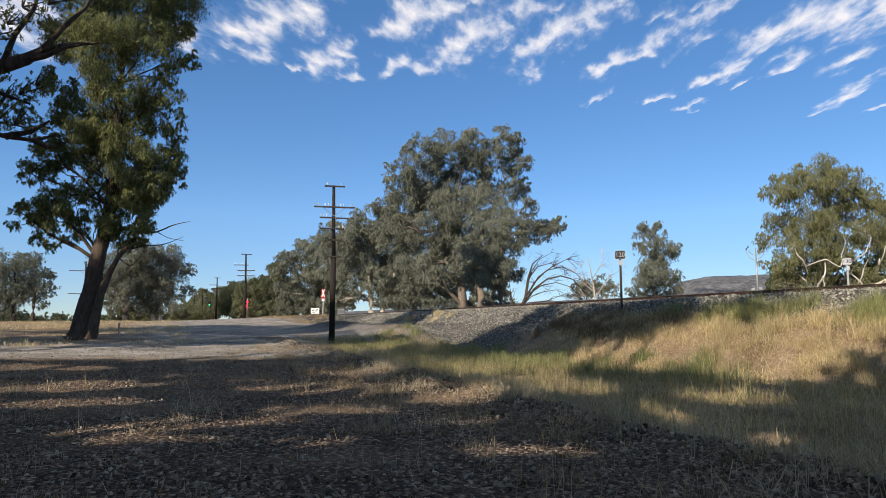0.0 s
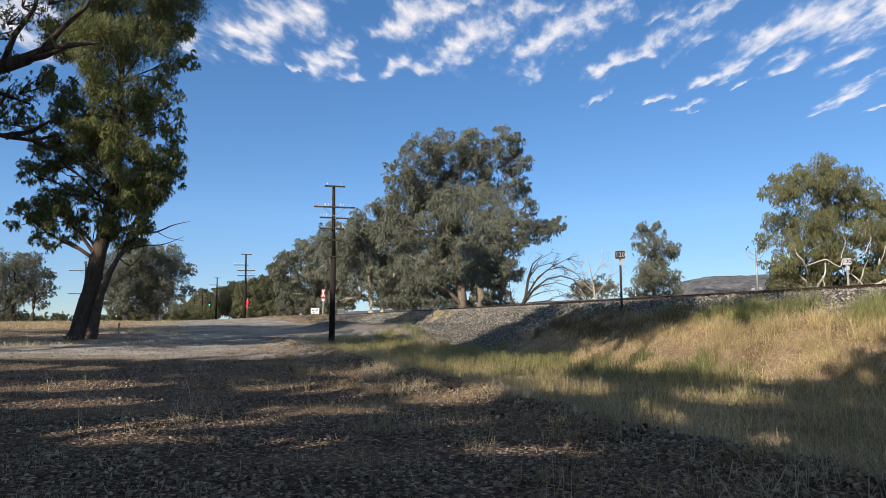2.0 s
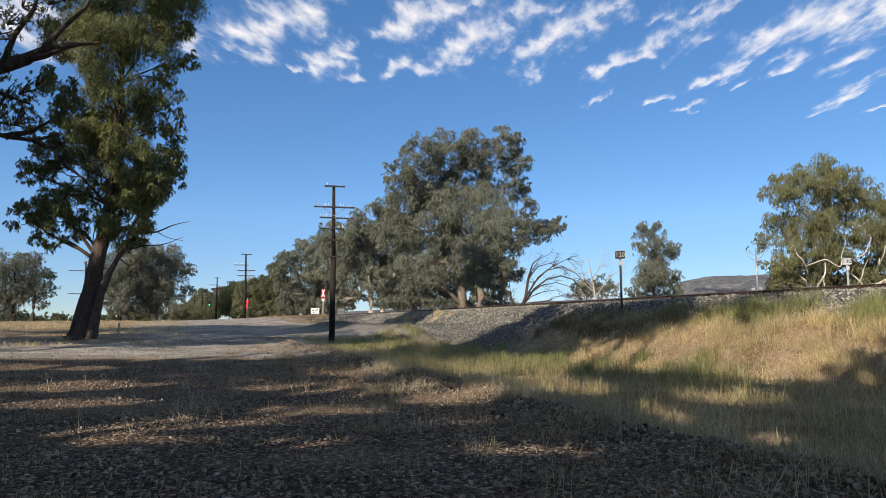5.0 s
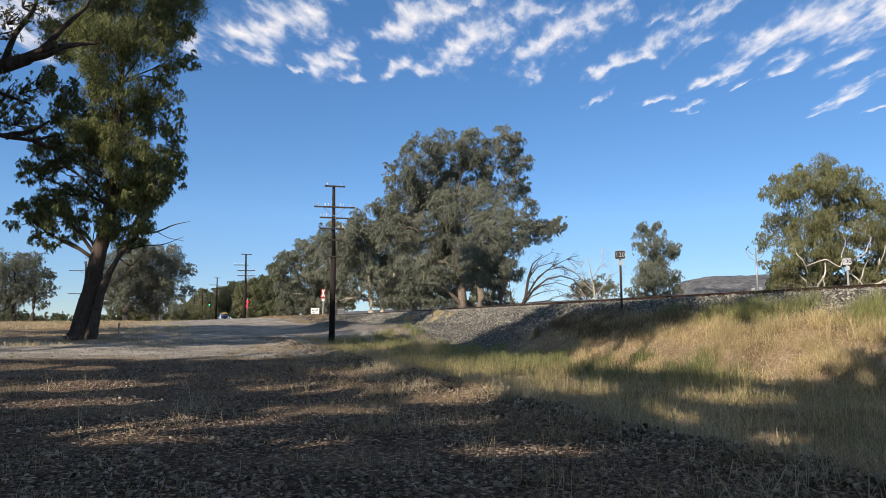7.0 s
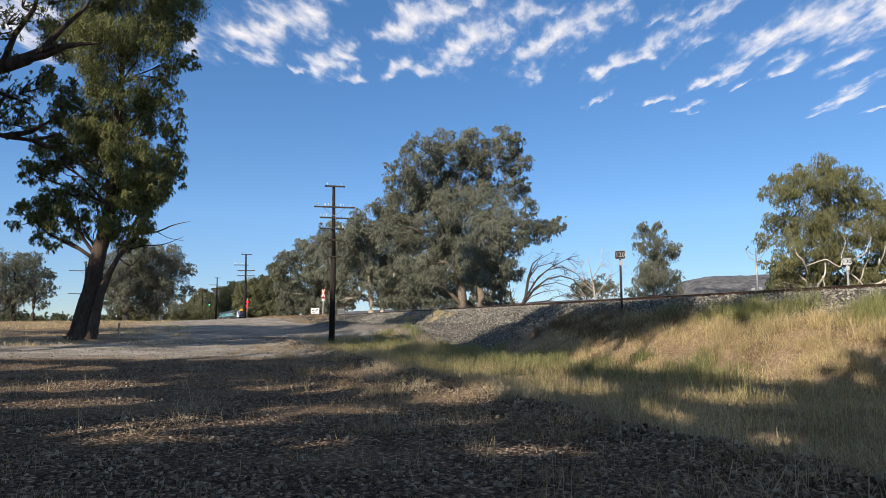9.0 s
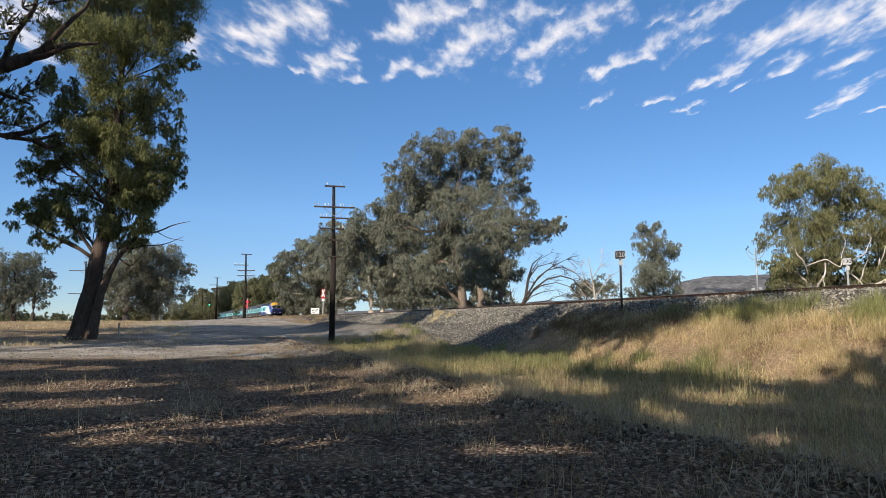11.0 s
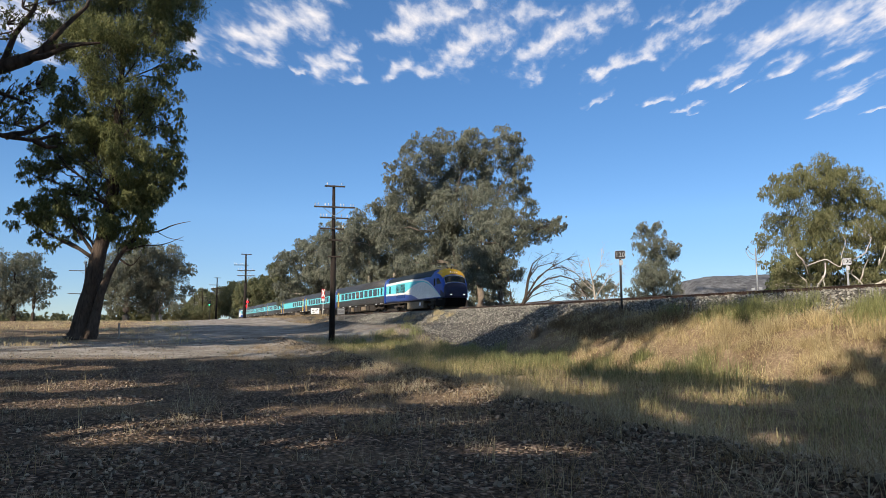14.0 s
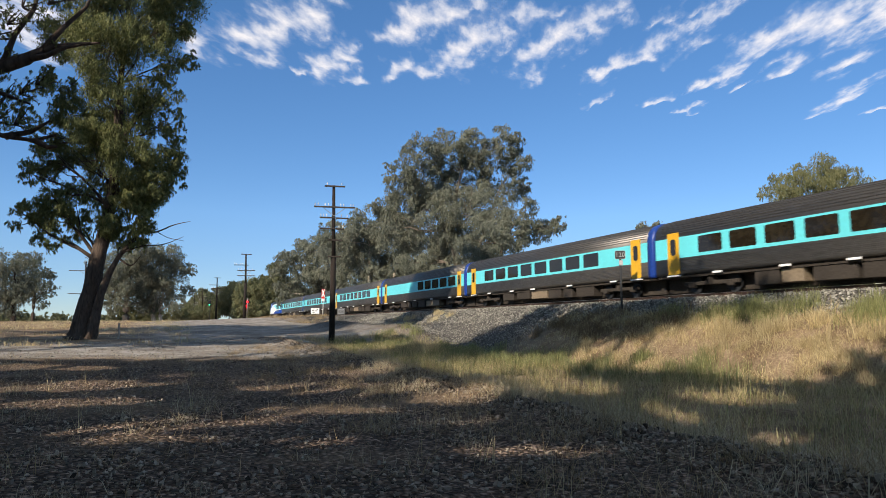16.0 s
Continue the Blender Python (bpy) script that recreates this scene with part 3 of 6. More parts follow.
tree("gum_tree", -13.03, 119.0, [[(0, 0, 0, 0.6), (0, 0, 3, 0.45), (-0.4, 0, 7, 0.36), (-0.3, 0, 13, 0.2)], [(1.7, 0, 0, 0.4), (3.1, 0, 4.2, 0.3), (4.8, 0, 10, 0.2)]],
     [(-0.8, 10.3, 4.3), (-3.9, 13.4, 3.4), (3.3, 14.5, 4.7), (3.3, 20.2, 3.2), (0.2, 17.1, 3.9), (-3.3, 8.2, 3.7), (4.4, 8.2, 4.3), (1.3, 6.7, 3.2), (7.5, 10.3, 3.9), (8.5, 6.2, 3.0), (-1.9, 16.5, 2.8), (3.4, 4.7, 2.2), (6.5, 5.2, 2.4), (-2.1, 4.2, 1.3), (-4.6, 4.4, 1.9), (-5.8, 2.9, 1.3)],
     "grey-green gum with pale forked trunk behind the track", M_LEAF_GREY, M_BARK_PALE, 260, 0.42, 0.145, 23, "gums behind the track", clumps=26, tight=0.15, droop=1.0)
tree("gum_tree", -26.82, 150.0, [[(0, 0, 0, 0.7), (0, 0, 4, 0.5), (0.6, 0, 10, 0.36), (0.3, 0, 16, 0.2)]],
     [(1.5, 19.7, 4.1), (-2.3, 17.0, 3.8), (-6.2, 16.4, 3.0), (-8.4, 13.1, 3.5), (0.4, 11.8, 5.4), (-4.1, 9.2, 4.6), (4.3, 9.2, 4.9), (-7.2, 6.6, 3.5), (2.9, 17.0, 4.3), (-0.8, 5.3, 3.3), (-4.0, 4.7, 3.0), (3.8, 4.7, 2.7), (1.2, 3.3, 1.9), (-6.5, 3.4, 1.9)],
     "mid-sized grey-green gum in the trackside row", M_LEAF_GREY, M_BARK_PALE, 200, 0.5, 0.18, 24, "gums behind the track", clumps=26, tight=0.15, droop=1.0)
tree("gum_tree", -63.12, 235.0, [[(0, 0, 0, 0.5), (0, 0, 4, 0.3), (0.2, 0, 9, 0.15)]],
     [(-0.4, 12.3, 5.1), (3.9, 17.1, 4.7), (5.7, 11.1, 5.1), (-3.4, 10.7, 4.7), (-7.2, 11.3, 3.6), (1.8, 7.8, 5.1), (-8.3, 8.2, 4.2), (-4.2, 5.6, 3.4), (5.9, 5.8, 3.8), (-0.2, 4.6, 3.0), (8.8, 7.6, 4.7), (-8.2, 4.2, 2.5)],
     "green gum in the trackside row", M_LEAF_OLIVE, M_BARK_GREY, 120, 0.95, 0.32, 25, "gums behind the track")
tree("gum_tree", -116.71, 360.0, [[(0, 0, 0, 0.5), (0, 0, 4, 0.3), (0.2, 0, 9, 0.15)]],
     [(0.9, 18.1, 5.2), (-3.7, 15.0, 5.2), (5.6, 16.6, 5.2), (-8.3, 13.5, 4.6), (-0.4, 10.4, 6.5), (7.3, 10.4, 5.9), (-6.5, 8.8, 4.6), (2.8, 6.7, 4.6)],
     "distant green gum in the trackside row", M_LEAF_OLIVE, M_BARK_GREY, 70, 1.3, 0.5, 26, "gums behind the track")
tree("gum_tree", -221.72, 600.0, [[(0, 0, 0, 0.5), (0, 0, 4, 0.3), (0.2, 0, 9, 0.15)]],
     [(3.0, 25.3, 6.5), (-4.5, 20.2, 6.5), (9.4, 21.7, 6.5), (-9.4, 15.0, 5.4), (0.9, 15.0, 8.7), (11.3, 12.5, 7.1), (-6.6, 9.4, 5.4)],
     "distant dark gum at the end of the row", M_LEAF_OLIVE, M_BARK_GREY, 40, 1.9, 0.8, 27, "gums behind the track")
# understorey below the row
tree("shrub", -21.02, 128.0, [[(0, 0, 0, 0.12), (0.1, 0, 1.2, 0.06)]],
     [(-2.5, 2.9, 1.6), (-0.3, 3.4, 1.6), (1.9, 2.9, 1.4), (-1.4, 2.1, 1.0), (1.1, 2.0, 0.9), (3.2, 2.4, 1.0)],
     "dark grey-green shrub below the trackside gums", M_LEAF_GREY, M_BARK_GREY, 220, 0.5, 0.2, 46, "shrubs below the gums")
tree("shrub", -35.85, 165.0, [[(0, 0, 0, 0.12), (0.1, 0, 1.2, 0.06)]],
     [(-3.6, 3.2, 1.9), (-0.8, 4.1, 2.4), (2.4, 3.5, 2.1), (-2.2, 2.3, 1.2), (1.3, 2.3, 1.3), (4.2, 3.0, 1.5)],
     "dark grey-green shrub below the trackside gums", M_LEAF_GREY, M_BARK_GREY, 200, 0.6, 0.24, 47, "shrubs below the gums")
tree("shrub", -64.46, 240.0, [[(0, 0, 0, 0.12), (0.1, 0, 1.2, 0.06)]],
     [(-6.3, 4.1, 2.6), (-2.2, 4.7, 3.0), (2.9, 4.7, 3.0), (6.0, 3.5, 2.0), (-4.2, 2.9, 1.7), (0.9, 2.9, 1.7)],
     "dark olive shrub below the trackside gums", M_LEAF_OLIVE, M_BARK_GREY, 130, 0.85, 0.34, 48, "shrubs below the gums")
tree("shrub", -4.41, 92.0, [[(0, 0, 0, 0.12), (0.1, 0, 1.2, 0.06)]],
     [(-2.2, 2.5, 1.0), (-0.5, 2.8, 1.1), (1.3, 2.5, 1.0), (0.8, 1.8, 0.7), (-3.4, 2.0, 0.7), (2.7, 2.1, 0.7), (-1.3, 1.8, 0.6)],
     "dark grey-green shrub below the trackside gums", M_LEAF_GREY, M_BARK_GREY, 260, 0.4, 0.15, 49, "shrubs below the gums")
tree("gum_tree", -5.53, 132.0, [[(0, 0, 0, 0.4), (0, 0, 3, 0.3), (0.3, 0, 8, 0.15)]],
     [(-5.1, 5.8, 2.9), (-2.3, 7.5, 3.1), (1.1, 6.4, 3.1), (4.5, 7.5, 2.9), (-4.0, 3.7, 1.8), (-1.2, 4.1, 1.9), (2.2, 4.0, 1.9), (5.6, 4.7, 2.1), (-0.0, 3.0, 1.1), (3.9, 3.1, 1.1), (7.3, 5.8, 2.1), (7.9, 3.5, 1.2)],
     "shadowed grey-green gum behind the big trunks", M_LEAF_GREY, M_BARK_GREY, 200, 0.55, 0.2, 50, "gums behind the track")
tree("gum_tree", 8.41, 126.0, [[(0, 0, 0, 0.35), (0, 0, 3, 0.25), (0.3, 0, 7, 0.12)]],
     [(-2.3, 6.6, 2.1), (0.1, 7.7, 2.1), (2.4, 6.4, 1.7), (-1.5, 4.2, 1.5), (0.9, 4.0, 1.5), (-2.9, 3.1, 0.9), (3.6, 4.4, 1.0), (4.7, 3.1, 0.7)],
     "shadowed grey-green gum behind the big trunks", M_LEAF_GREY, M_BARK_GREY, 220, 0.5, 0.18, 51, "gums behind the track")
tree("shrub", -60.68, 138.0, [[(0, 0, 0, 0.12), (0.1, 0, 1.2, 0.06)]],
     [(-8.4, 1.7, 1.5), (-5.8, 2.4, 1.7), (-2.7, 2.1, 1.6), (0.5, 1.7, 1.4), (3.4, 2.2, 1.5), (6.4, 1.7, 1.2), (-1.0, 0.9, 0.9), (4.9, 0.9, 0.9), (-4.2, 1.0, 0.9)],
     "dark scrub below the gums across the road", M_LEAF_OLIVE, M_BARK_GREY, 230, 0.5, 0.2, 52, "gums across the road")
tree("shrub", -4.53, 108.0, [[(0, 0, 0, 0.12), (0.1, 0, 0.8, 0.06)]],
     [(-6.6, 2.4, 0.8), (-5.4, 2.2, 1.0), (-4.2, 2.2, 0.8), (-3.0, 2.4, 1.0), (-1.8, 2.2, 0.8), (-0.6, 2.2, 1.0), (0.6, 2.5, 0.8), (1.8, 2.2, 1.0), (3.0, 2.2, 0.8), (4.2, 2.5, 1.0), (5.5, 2.3, 0.8), (6.7, 2.3, 1.0)],
     "low dark scrub along the far side of the line", M_LEAF_GREY, M_BARK_GREY, 300, 0.4, 0.16, 53, "shrubs below the gums")
tree("shrub", 6.14, 92.0, [[(0, 0, 0, 0.12), (0.1, 0, 0.8, 0.06)]],
     [(-3.7, 2.5, 0.6), (-2.7, 2.2, 0.7), (-1.8, 2.2, 0.6), (-0.8, 2.5, 0.7), (0.1, 2.2, 0.6), (1.0, 2.2, 0.7), (2.0, 2.5, 0.6), (2.9, 2.2, 0.7), (3.9, 2.2, 0.6)],
     "low dark scrub along the far side of the line", M_LEAF_GREY, M_BARK_GREY, 300, 0.36, 0.14, 54, "shrubs below the gums")
# right of the crossing view: a pair of pale-limbed gums behind the rails
tree("gum_tree", 27.37, 49.0, [[(a, b, c, r * 0.78) for a, b, c, r in limb] for limb in [[(0.04, -0.80, -0.08, 0.186), (-0.04, -1.95, 0.51, 0.162), (-0.17, -2.03, 1.14, 0.149), (-0.42, -2.12, 1.77, 0.122), (-0.63, -2.20, 2.28, 0.102), (-0.68, -2.95, 2.78, 0.081), (-0.51, -3.03, 3.29, 0.064), (-0.55, -3.12, 3.88, 0.044)], [(-0.17, -0.80, 1.27, 0.084), (-0.04, -1.78, 1.86, 0.067), (0.04, -1.87, 2.36, 0.050), (-0.13, -1.95, 3.04, 0.034)], [(-0.63, -0.80, 2.19, 0.067), (-1.14, -1.62, 2.70, 0.054), (-1.56, -1.70, 3.04, 0.041), (-1.98, -2.45, 3.12, 0.024)]] + [[(-0.51, -0.80, 3.29, 0.054), (-0.97, -1.45, 3.71, 0.047), (-1.60, -2.20, 4.18, 0.058), (-1.98, -2.28, 4.51, 0.041), (-2.15, -2.37, 4.89, 0.020)], [(-0.55, -0.80, 3.88, 0.047), (0.13, -1.95, 4.22, 0.044), (0.63, -2.03, 3.97, 0.041), (1.14, -2.12, 3.71, 0.041), (1.22, -2.20, 4.51, 0.047), (1.10, -2.95, 5.32, 0.034), (0.93, -3.03, 5.74, 0.020)]] + [[(3.00, -0.80, 0.00, 0.175), (3.08, -1.78, 0.93, 0.155), (3.12, -1.87, 1.69, 0.135), (3.46, -1.95, 2.28, 0.114), (4.09, -2.70, 2.78, 0.102), (4.68, -2.78, 3.21, 0.094), (4.94, -2.87, 3.71, 0.084), (4.85, -2.95, 4.39, 0.067), (5.19, -3.70, 5.06, 0.061), (5.44, -3.78, 5.99, 0.047), (5.40, -3.87, 6.84, 0.027)], [(3.12, -0.80, 1.43, 0.094), (3.67, -1.62, 1.60, 0.081), (4.14, -1.70, 1.94, 0.081), (4.39, -2.45, 2.36, 0.067), (4.22, -2.53, 2.62, 0.054), (3.84, -2.62, 2.70, 0.041), (3.46, -2.70, 2.41, 0.027)]] + [[(3.12, -0.80, 0.51, 0.102), (3.59, -1.45, 0.76, 0.088), (4.09, -2.20, 1.18, 0.088), (4.60, -2.28, 1.60, 0.067), (5.11, -2.37, 1.77, 0.054), (5.78, -2.45, 1.86, 0.034)], [(4.60, -0.80, 2.53, 0.054), (5.02, -1.95, 2.74, 0.054), (5.61, -2.03, 2.78, 0.047), (6.20, -2.12, 3.04, 0.027)], [(3.12, -0.80, 1.77, 0.074), (2.83, -1.78, 2.36, 0.074), (2.41, -1.87, 2.87, 0.067), (1.98, -1.95, 3.21, 0.054), (1.65, -2.70, 3.46, 0.034)]] + [[(3.00, -0.80, 2.41, 0.061), (2.95, -1.62, 3.04, 0.054), (3.04, -1.70, 3.54, 0.041), (2.95, -2.45, 4.22, 0.030)], [(4.85, -0.80, 4.39, 0.050), (4.35, -1.45, 3.88, 0.047), (4.22, -2.20, 4.51, 0.041), (4.35, -2.28, 5.15, 0.027)], [(2.66, -0.80, 4.22, 0.041), (3.00, -1.95, 4.64, 0.058), (3.25, -2.03, 5.15, 0.044), (3.50, -2.12, 5.74, 0.020)], [(2.36, -0.80, 0.00, 0.114), (2.32, -1.78, 0.68, 0.102), (2.41, -1.87, 1.35, 0.081), (2.15, -1.95, 2.11, 0.054), (1.73, -2.70, 2.62, 0.030)]]],
     [(0.8, 10.5, 1.5), (-0.9, 9.8, 1.4), (-2.2, 9.1, 1.0), (2.5, 10.1, 1.3), (4.6, 9.1, 1.2), (-2.0, 6.8, 1.2), (-0.0, 7.4, 1.7), (2.3, 7.4, 1.5), (4.9, 7.6, 1.7), (-3.2, 5.9, 0.6), (-1.4, 4.8, 1.2), (0.9, 4.8, 1.2), (-1.3, 3.1, 0.9), (6.3, 5.7, 1.4), (7.1, 8.4, 1.8), (7.8, 5.7, 1.8), (9.2, 7.8, 1.9), (-0.1, 3.1, 0.8), (3.0, 5.3, 1.0), (-1.5, 3.6, 1.0), (-0.5, 2.7, 0.6), (1.6, 3.5, 0.8), (4.2, 3.2, 0.9), (5.5, 3.6, 1.1)] + [(-3.4, 4.0, 0.4), (0.9, 5.5, 1.2), (0.0, 4.5, 0.9), (2.5, 4.0, 0.9), (5.0, 5.9, 1.2), (1.2, 2.7, 0.6), (2.9, 2.7, 0.6), (-3.1, 9.4, 0.6), (-2.2, 10.4, 0.5), (-3.5, 5.3, 0.4), (-2.3, 4.0, 0.7), (-2.0, 2.7, 0.5), (-2.6, 2.5, 0.4), (-0.2, 10.9, 0.8), (1.5, 11.3, 0.7), (2.2, 8.8, 1.1), (3.3, 8.2, 1.0), (1.4, 9.1, 0.9), (3.3, 9.1, 1.0), (3.1, 6.5, 0.8), (4.1, 7.0, 0.8), (3.7, 5.9, 0.6), (0.6, 6.1, 0.9), (-0.8, 5.7, 0.8)],
     "bushy olive-green gum with pale twisted limbs behind the rails", M_LEAF_DEEP, M_BARK_WHITE, 900, 0.22, 0.052, 31, twigs=1, limb=0.28, tight=0.21, clumps=26, droop=1.5, swing=0.05, groups=2)
tree("shrub", 28.08, 54.0, [[(0, 0, 0, 0.1), (0.1, 0, 1.2, 0.05)]],
     [(-0.7, 3.0, 0.6), (0.1, 3.6, 0.9), (1.0, 4.1, 0.9), (1.5, 3.3, 0.7), (0.6, 2.8, 0.5), (-0.4, 4.1, 0.6), (-1.1, 2.7, 0.4)],
     "dark bushy undergrowth below the pale-limbed gum", M_LEAF_GREEN, M_BARK_GREY, 520, 0.24, 0.08, 34, "bushes behind the rails")
tree("shrub", 32.62, 56.0, [[(0, 0, 0, 0.1), (0.1, 0, 1.2, 0.05)]],
     [(-0.8, 3.9, 0.9), (0.2, 4.6, 1.0), (1.1, 4.0, 0.9), (0.5, 3.3, 0.7), (-0.5, 3.0, 0.5), (1.4, 3.2, 0.6), (-0.1, 5.6, 0.8), (1.0, 5.5, 0.7)],
     "dark bushy undergrowth below the pale-limbed gum", M_LEAF_GREEN, M_BARK_GREY, 520, 0.24, 0.08, 35, "bushes behind the rails")
tree("shrub", 35.80, 55.0, [[(0, 0, 0, 0.1), (0.1, 0, 1.2, 0.05)]],
     [(-0.9, 3.7, 0.9), (0.2, 4.4, 1.0), (1.3, 4.0, 1.0), (-0.4, 3.1, 0.6), (0.8, 3.1, 0.7), (1.9, 3.3, 0.9), (-0.5, 4.9, 0.8), (3.0, 4.0, 1.0), (1.1, 5.2, 0.8)],
     "dark bushy undergrowth below the pale-limbed gum", M_LEAF_GREEN, M_BARK_GREY, 520, 0.24, 0.08, 36, "bushes behind the rails")
tree("gum_tree", 19.84, 62.0, [[(0, 0, 0, 0.16), (0.1, 0, 2, 0.12), (-0.2, 0, 4.5, 0.08), (0, 0, 6.5, 0.04)]],
     [(-0.8, 8.3, 0.9), (0.6, 8.5, 0.8), (-0.4, 6.8, 1.2), (1.4, 6.5, 1.0), (-1.3, 6.8, 0.7), (-0.4, 4.5, 1.5), (1.4, 4.0, 1.1), (-1.1, 3.5, 1.1), (0.4, 5.2, 1.2), (0.2, 2.7, 1.2), (1.8, 2.9, 0.8), (2.2, 6.2, 0.5), (-1.8, 2.7, 0.7)],
     "young gum with a loose grey-green crown", M_LEAF_GREY, M_BARK_GREY, 800, 0.25, 0.06, 32, droop=1.3, tight=0.26, swing=0.06)
tree("shrub", 17.29, 76.0, [[(0, 0, 0, 0.12), (0.1, 0, 1.2, 0.06)]],
     [(-1.9, 3.5, 0.8), (-0.2, 4.1, 1.2), (1.4, 4.4, 1.2), (2.4, 3.5, 0.8), (0.4, 3.0, 1.0), (-1.2, 3.0, 0.8)],
     "low grey-green shrub behind the rails", M_LEAF_GREY, M_BARK_GREY, 420, 0.3, 0.1, 33)
# left of the road
tree("gum_tree", -55.18, 126.0, [[(0, 0, 0, 0.5), (-0.3, 0, 2, 0.35), (0.3, 0, 6, 0.25), (0.6, 0, 9, 0.12)], [(1.5, 0, 0, 0.4), (1.0, 0, 2, 0.28), (1.6, 0, 6, 0.15)]],
     [(2.4, 12.8, 2.7), (4.9, 10.3, 2.1), (-0.2, 10.3, 3.6), (3.2, 7.6, 2.7), (6.0, 6.0, 1.4), (0.6, 5.4, 3.2), (-2.8, 7.6, 3.4), (4.8, 3.8, 1.6), (-0.9, 2.7, 1.8)],
     "gum with pale forked trunks across the road", M_LEAF_GREY, M_BARK_PALE, 200, 0.42, 0.14, 41, "gums across the road")
tree("gum_tree", -58.65, 122.0, [[(0, 0, 0, 0.7), (0, 0, 3, 0.5), (0.3, 0, 8, 0.2)]],
     [(-0.4, 12.1, 3.3), (2.7, 13.2, 2.9), (-2.3, 9.5, 3.3), (1.4, 8.4, 3.5), (-1.1, 5.3, 3.1), (-3.8, 6.8, 2.2), (2.2, 3.7, 2.4), (-3.0, 3.2, 1.8)],
     "dark gum with a thick trunk across the road", M_LEAF_GREY, M_BARK_GREY, 210, 0.45, 0.15, 42, "gums across the road")
tree("gum_tree", -80.84, 130.0, [[(0, 0, 0, 0.35), (0, 0, 4, 0.28), (0.3, 0, 9, 0.14)]],
     [(-0.3, 11.5, 2.6), (-2.1, 9.5, 2.6), (1.3, 9.0, 2.1), (2.7, 6.2, 1.6), (-0.2, 6.7, 2.4), (2.8, 9.5, 1.1), (1.1, 3.9, 1.4), (-2.3, 12.4, 1.4)],
     "slim gum standing in the dry paddock", M_LEAF_GREY, M_BARK, 130, 0.5, 0.17, 43, "paddock gums")
tree("gum_tree", -76.91, 118.0, [[(0, 0, 0, 0.45), (0, 0, 4, 0.32), (-0.3, 0, 9, 0.16)]],
     [(-2.0, 10.2, 2.6), (0.2, 8.1, 2.3), (-3.9, 8.1, 3.2), (-1.6, 5.1, 3.0), (1.2, 4.6, 1.9), (-0.4, 2.2, 1.7), (-4.0, 3.1, 2.6), (1.3, 6.6, 1.7)],
     "dark gum standing in the dry paddock", M_LEAF_GREY, M_BARK, 170, 0.45, 0.15, 44, "paddock gums")
tree("shrub", -53.38, 150.0, [[(0, 0, 0, 0.12), (0.1, 0, 1.2, 0.06)]],
     [(-2.2, 2.4, 1.5), (0.1, 3.3, 1.4), (1.2, 1.9, 1.2), (-0.9, 1.4, 1.2), (-3.0, 1.2, 1.2), (0.4, 1.2, 1.2)],
     "dark green shrub under the signal", M_LEAF_OLIVE, M_BARK_GREY, 300, 0.4, 0.16, 45)


def far_scrub():
    """Low tree line on the plain's edge."""
    rs = np.random.RandomState(77)
    lobes = []
    for k in range(90):
        a = rs.uniform(-0.72, -0.36)
        d = rs.uniform(330, 620)
        r = rs.uniform(2.0, 4.2)
        lobes.append((a * d, d, 2 + r * 0.8, r))
    for k in range(60):
        a = rs.uniform(-0.2, 0.75)
        d = rs.uniform(500, 800)
        r = rs.uniform(2.0, 4.0)
        lobes.append((a * d, d, 1 + r * 0.5, r))
    V, F = leaf_cloud(lobes, 16, 1.8, 1.0, rs, 0.2, 10, 0.4)
    tagged(new("far_tree_line", fast_mesh("far_tree_line", V, F, [M_LEAF_OLIVE])), "low dark tree line on the far plain", "tree line", kind="stuff")


far_scrub()


